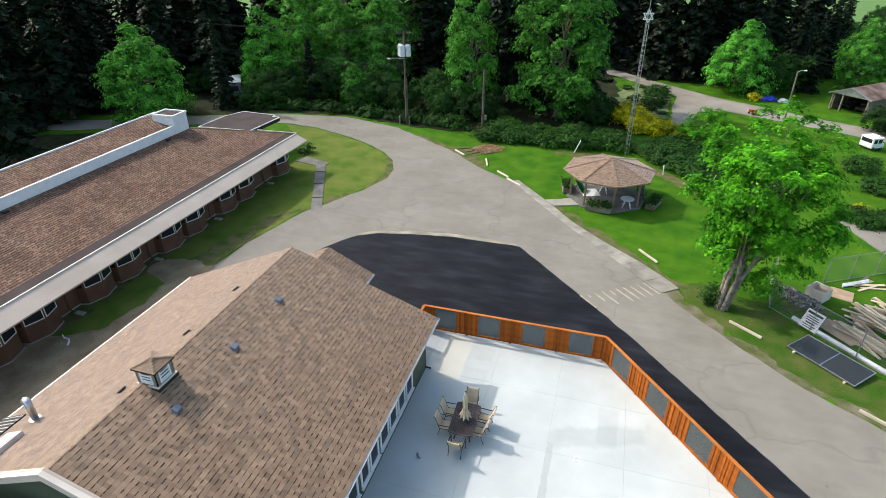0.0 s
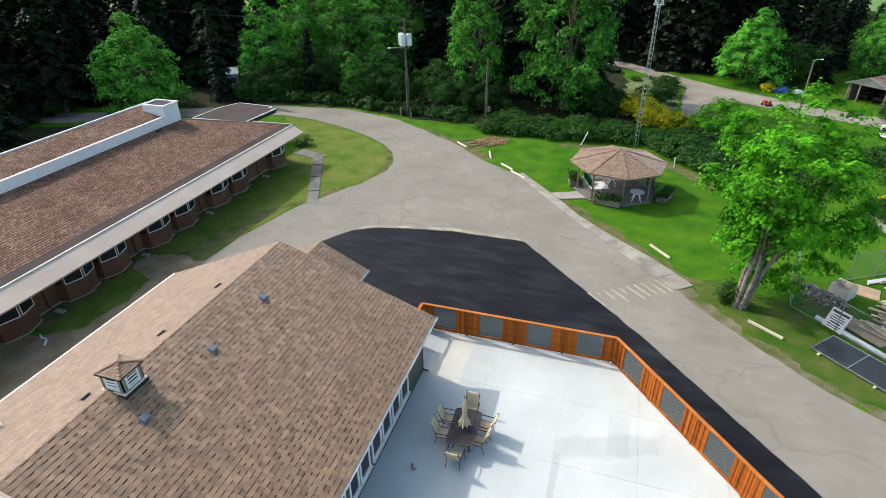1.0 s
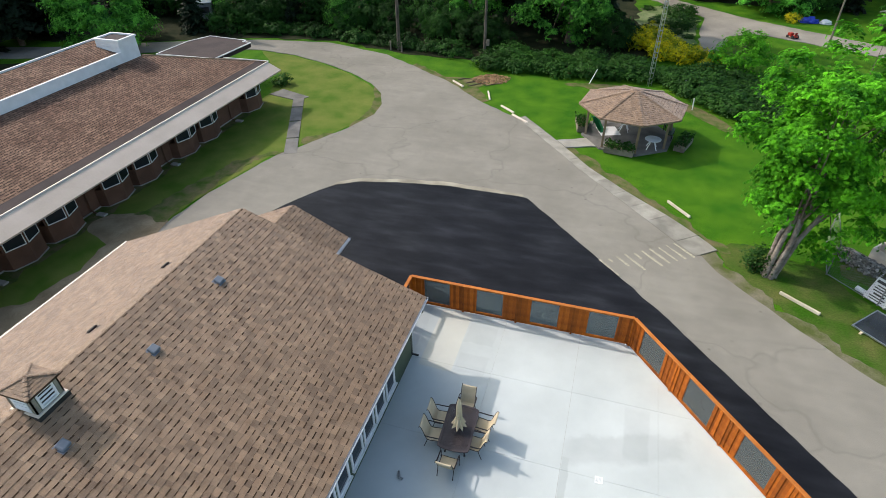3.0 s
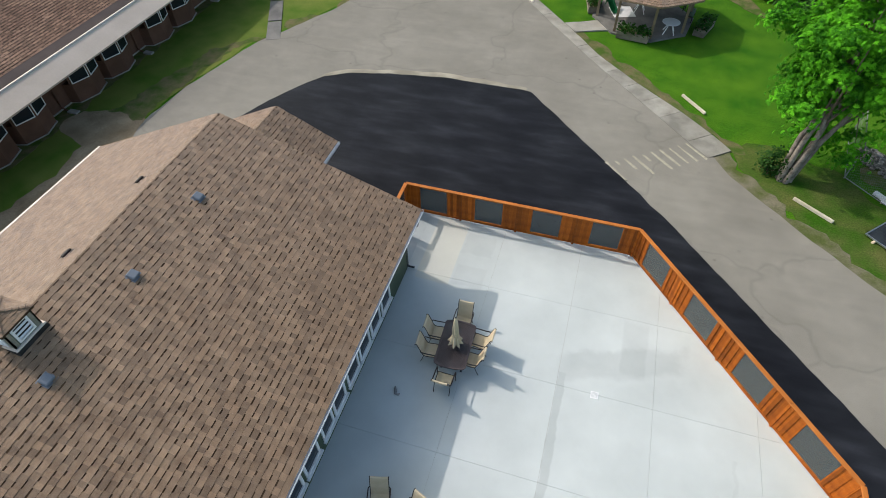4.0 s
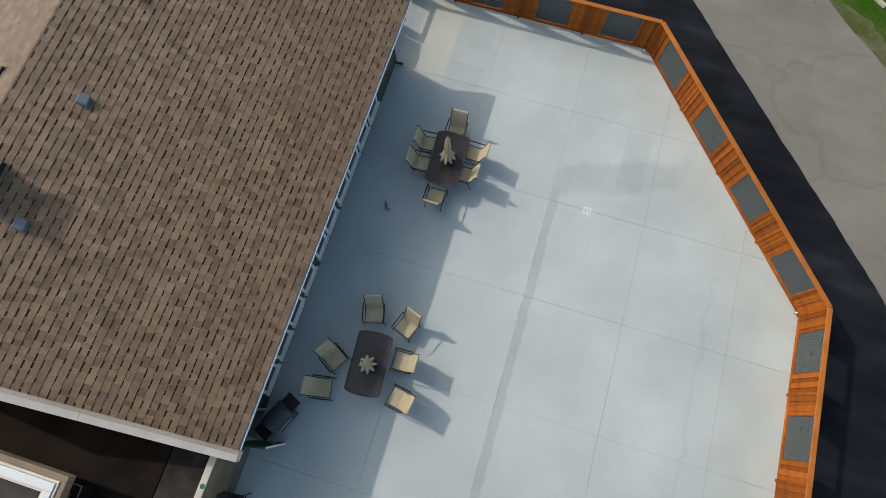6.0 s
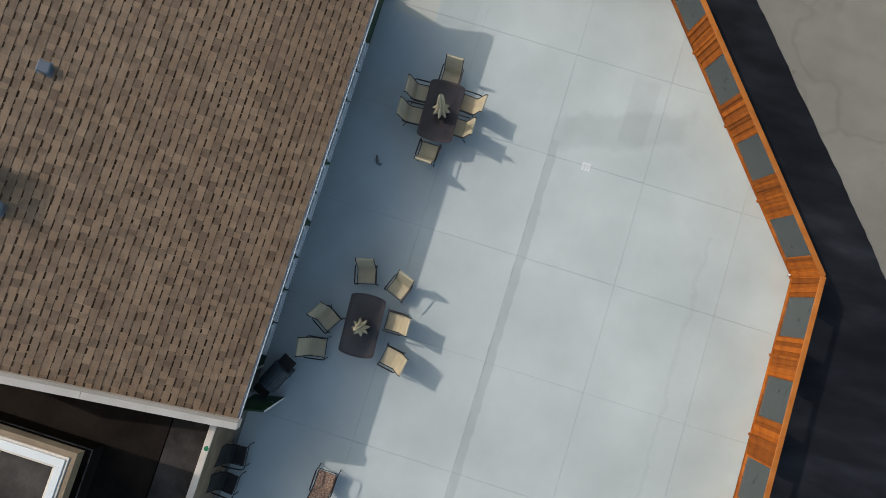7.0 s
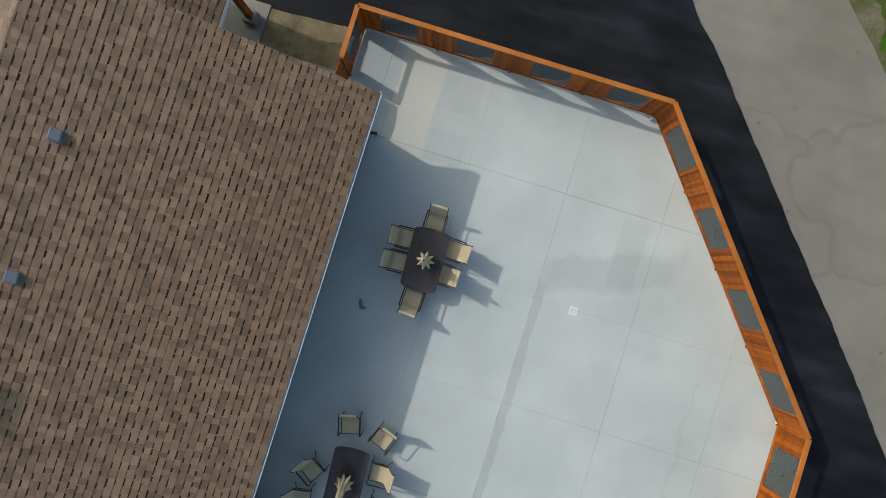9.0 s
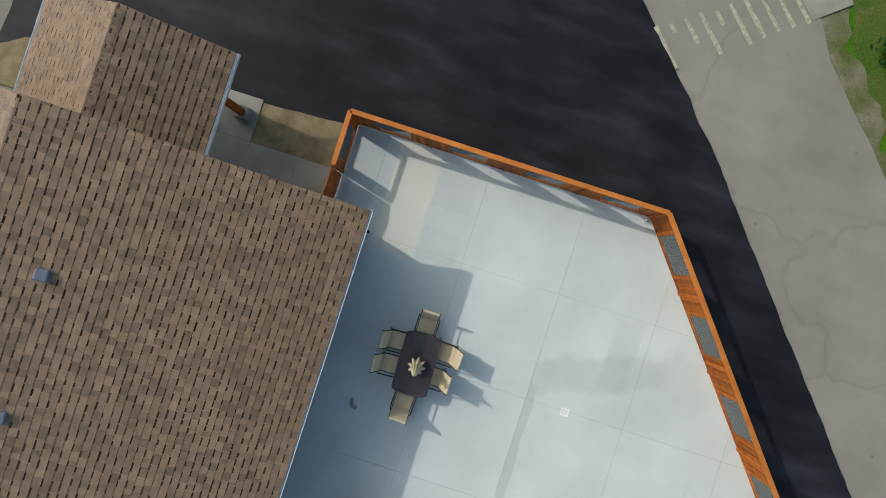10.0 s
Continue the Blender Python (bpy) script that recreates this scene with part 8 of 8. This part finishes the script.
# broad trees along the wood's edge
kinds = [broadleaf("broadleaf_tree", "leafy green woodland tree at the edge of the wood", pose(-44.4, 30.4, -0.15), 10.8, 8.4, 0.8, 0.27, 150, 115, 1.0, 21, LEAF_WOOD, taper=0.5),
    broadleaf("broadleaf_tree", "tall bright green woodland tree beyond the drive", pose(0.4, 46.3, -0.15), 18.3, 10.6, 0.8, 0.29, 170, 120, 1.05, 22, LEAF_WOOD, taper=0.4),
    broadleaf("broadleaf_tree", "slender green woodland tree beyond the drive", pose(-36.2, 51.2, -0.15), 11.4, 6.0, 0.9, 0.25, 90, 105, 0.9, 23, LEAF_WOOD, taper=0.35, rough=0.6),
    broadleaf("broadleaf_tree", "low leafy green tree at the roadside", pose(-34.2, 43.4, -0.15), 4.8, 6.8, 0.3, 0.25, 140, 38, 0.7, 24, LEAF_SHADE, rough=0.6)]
BROAD = [(2, -38.6, 46.8, 1.0), (2, -32.5, 54.5, 1.12), (2, -27.2, 55.6, 1.12), (1, -25.4, 64.0, 1.1), (3, -29.7, 45.0, 1.05), (3, -23.0, 44.8, 1.0), (3, -36.6, 42.0, 0.8), (3, -14.3, 46.6, 0.95),
    (2, -10.2, 46.0, 1.4, 0.66), (0, 22.1, 65.3, 0.86), (3, 27.4, 67.0, 1.15), (0, 38.7, 71.7, 0.8), (3, 35.2, 50.4, 0.62), (3, -47.5, 45.5, 0.8),
    (3, -19.0, 43.6, 0.75), (3, -11.8, 43.6, 0.8), (3, -33.8, 44.6, 0.9), (1, -38.0, 60.0, 1.0), (3, -8.0, 42.6, 0.75), (3, 4.6, 45.2, 0.7), (3, 43.0, 52.0, 0.9), (3, 31.5, 22.0, 0.7), (2, -24.5, 53.5, 1.1), (2, -29.6, 51.6, 0.95), (3, 43.0, 93.0, 1.5), (3, 50.0, 97.0, 1.4), (3, 46.5, 84.0, 1.2), (3, 48.0, 76.0, 1.0), (2, -24.6, 43.4, 0.52)]
for i, (k, x, y, s, *slim) in enumerate(BROAD):
    w = s * slim[0] if slim else s
    copy_thing(kinds[k], pose(x, y, -0.15, 0, 0, 67 * i) @ Matrix.Diagonal((w, w, s * (0.94 + 0.04 * (i % 4)), 1)))

evergreens = [conifer("conifer", "tall dark green conifer in the wood", pose(-58.1, 25.8, -0.15), 21, 9.0, 31), conifer("conifer", "dark drooping conifer in the wood", pose(-62.9, 32.8, -0.15), 23, 8.0, 32),
    conifer("conifer", "slim dark conifer in the wood", pose(-55.2, 29.6, -0.15), 18, 6.6, 33, low=0.12)]
CONIFERS = [(-56.6, 34.6), (-68.3, 42.0), (-69.6, 49.5), (-61.9, 22.2), (-74.3, 28.5), (-75.0, 36.5), (-54.2, 45.2), (-54.2, 50.5), (-46.8, 47.3), (-65.4, 53.8), (-54.3, 60.7), (-53.1, 68.8), (-48.2, 76.6),
    (-38.0, 75.1), (-27.0, 73.0), (-19.4, 60.8), (-20.0, 73.3), (-14.6, 78.8), (-10.8, 89.6), (12.6, 73.8), (15.9, 71.6), (18.9, 76.4), (21.6, 78.0), (10.1, 84.9),
    (26.0, 88.5), (30.7, 91.7), (32.9, 87.0), (33.6, 80.6), (31.5, 68.0), (-47.4, 15.6), (-53.0, 16.0), (4.4, 78.0), (-5.1, 95.4), (-21.9, 95.6), (-38.1, 90.4), (-50.8, 88.0), (-61.2, 82.1),
    (-69.2, 74.0), (-74.3, 67.1), (-79.1, 60.5), (-82.1, 53.2), (-84.4, 46.7), (-86.9, 40.2), (-64, 62), (-44, 66), (-32, 66), (-16, 62), (-9, 74), (-60, 40), (-28, 82), (-90, 30), (-80, 20), (28, 79), (24, 72.5), (-55, 64), (-50.5, 68.5), (5.5, 80), (7.8, 88), (-40.6, 39.2), (-30.4, 43.4), (-3.0, 53.5), (1.8, 52.5), (-7.2, 51.0)]
for i, (x, y) in enumerate(CONIFERS):
    s = 0.86 + 0.07 * ((i * 5) % 6)
    if (x, y) in ((31.5, 68.0), (-40.6, 39.2), (-30.4, 43.4)):
        s = 0.46
    elif x > 27:
        s *= 0.78
    copy_thing(evergreens[i % 3], pose(x, y, -0.15, 0, 0, 83 * i) @ Matrix.Diagonal((s, s, s, 1)))

for i, (x, y, s) in enumerate(((35.6, 78.5, 0.58), (38.2, 83.0, 0.55), (41.6, 86.0, 0.45), (30.2, 71.0, 0.5))):
    copy_thing(evergreens[i % 3], pose(x, y, -0.15, 0, 0, 40 * i) @ Matrix.Diagonal((s, s, s, 1)))

# hedge behind the gazebo, brambles and broom
hedge_kinds = [shrub("hedge_bush", "dense dark green hedge bush", "hedge", pose(-5.4, 36.3, -0.15), 1.9, 1.7, 1.5, 0.13, 3200, 61, LEAF_DARK, "hedge"),
    shrub("hedge_bush", "dense dark green hedge bush", "hedge", pose(-3.2, 36.4, -0.15), 2.0, 1.7, 1.4, 0.13, 3200, 62, LEAF_DARK, "hedge")]
HEDGE = [(-1.0, 36.4), (1.2, 36.3), (3.4, 36.4), (5.6, 36.6), (7.4, 37.0), (9.9, 36.8), (11.2, 35.2), (12.4, 33.8), (13.6, 32.4), (14.8, 31.0), (16.0, 29.8), (17.2, 28.6), (18.2, 27.2), (11.8, 37.0), (13.4, 35.4),
    (14.8, 33.8), (16.2, 32.2), (17.6, 30.8), (13.6, 38.4), (15.2, 36.6), (16.8, 35.0), (18.4, 33.2), (-4.0, 38.6), (-0.5, 38.8), (3.0, 38.9), (6.2, 39.2), (19.8, 31.0), (20.6, 28.6), (12.0, 60.5), (11.6, 55.2)]
for i, (x, y) in enumerate(HEDGE):
    s = 0.86 + 0.06 * ((i * 7) % 5)
    copy_thing(hedge_kinds[i % 2], pose(x, y, -0.15, 0, 0, 71 * i) @ Matrix.Diagonal((s, s, s, 1)))
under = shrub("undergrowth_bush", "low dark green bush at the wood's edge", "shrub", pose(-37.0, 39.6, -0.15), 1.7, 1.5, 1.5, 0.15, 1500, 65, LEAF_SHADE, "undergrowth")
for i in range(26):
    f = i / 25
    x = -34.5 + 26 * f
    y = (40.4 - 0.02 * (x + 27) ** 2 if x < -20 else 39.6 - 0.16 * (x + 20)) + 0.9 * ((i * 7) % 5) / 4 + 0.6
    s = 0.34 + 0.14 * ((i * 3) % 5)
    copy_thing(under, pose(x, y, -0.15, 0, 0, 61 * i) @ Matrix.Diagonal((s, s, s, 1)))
for i, (x, y, s) in enumerate(((25.5, 25.2, 0.7), (26.3, 24.2, 0.62), (27.4, 24.6, 0.75), (29.4, 31.5, 0.9), (29.3, 36.8, 0.9))):
    copy_thing(hedge_kinds[i % 2], pose(x, y, -0.15, 0, 0, 53 * i) @ Matrix.Diagonal((s, s, s, 1)))
broom = shrub("broom_bush", "yellow flowering broom bush", "shrub", pose(9.4, 43.0, -0.15), 1.5, 1.4, 1.9, 0.15, 1300, 71, YELLOWFL, "broom bushes")
for i, (x, y, s) in enumerate(((11.2, 42.4, 0.9), (12.6, 43.4, 0.8), (9.0, 45.4, 1.0), (10.8, 44.8, 0.9), (14.4, 42.8, 0.7), (26.2, 26.3, 0.45), (13.6, 40.8, 0.6), (24.0, 60.8, 0.6), (7.6, 45.6, 1.15), (8.5, 47.0, 1.2), (9.4, 46.3, 1.0))):
    copy_thing(broom, pose(x, y, -0.15, 0, 0, 97 * i) @ Matrix.Diagonal((s, s, s, 1)))
for i, (x, y, s) in enumerate(((8.2, 62.5, 0.5), (11.0, 59.6, 0.45), (9.0, 56.5, 0.55), (11.0, 52.2, 0.5), (12.4, 51.0, 0.4), (9.4, 59.0, 0.35), (12.2, 56.2, 0.4), (9.8, 53.6, 0.45), (8.2, 53.4, 0.5), (10.2, 64.0, 0.4))):
    copy_thing(under, pose(x, y, -0.12, 0, 0, 47 * i) @ Matrix.Diagonal((s, s, s * 0.7, 1)))
shrub("shrub", "small shrub at the lodge's corner", "shrub", pose(-22.3, 26.6, -0.15), 0.8, 0.8, 1.0, 0.12, 700, 81, LEAF_DARK, "lawn shrubs")

# far pasture: pale bales and clumps
for i, (x, y) in enumerate(((86, 128), (92, 126), (104, 140), (74, 160), (120, 150))):
    bm = bmesh.new()
    bm_tube(bm, [(-0.9, 0, 0.75), (-0.8, 0, 0.75), (0.8, 0, 0.75), (0.9, 0, 0.75)], [0.68, 0.75, 0.75, 0.68], 16)
    ob = part("wrapped_bale", bm, PLASTIC)
    ob.matrix_basis = pose(x, y, -0.9, 0, 0, 20 * i)
    tagged(ob, "white wrapped bale lying in the far pasture", "bale", "bales")
for i, (x, y, s) in enumerate(((96, 150, 1.3), (104, 156, 1.1), (112, 152, 1.2), (72, 118, 0.9), (88, 168, 1.3), (66, 150, 1.0), (60, 110, 1.2), (128, 160, 1.4))):
    copy_thing(kinds[3], pose(x, y, -1.2, 0, 0, 50 * i) @ Matrix.Diagonal((s, s, s, 1)))
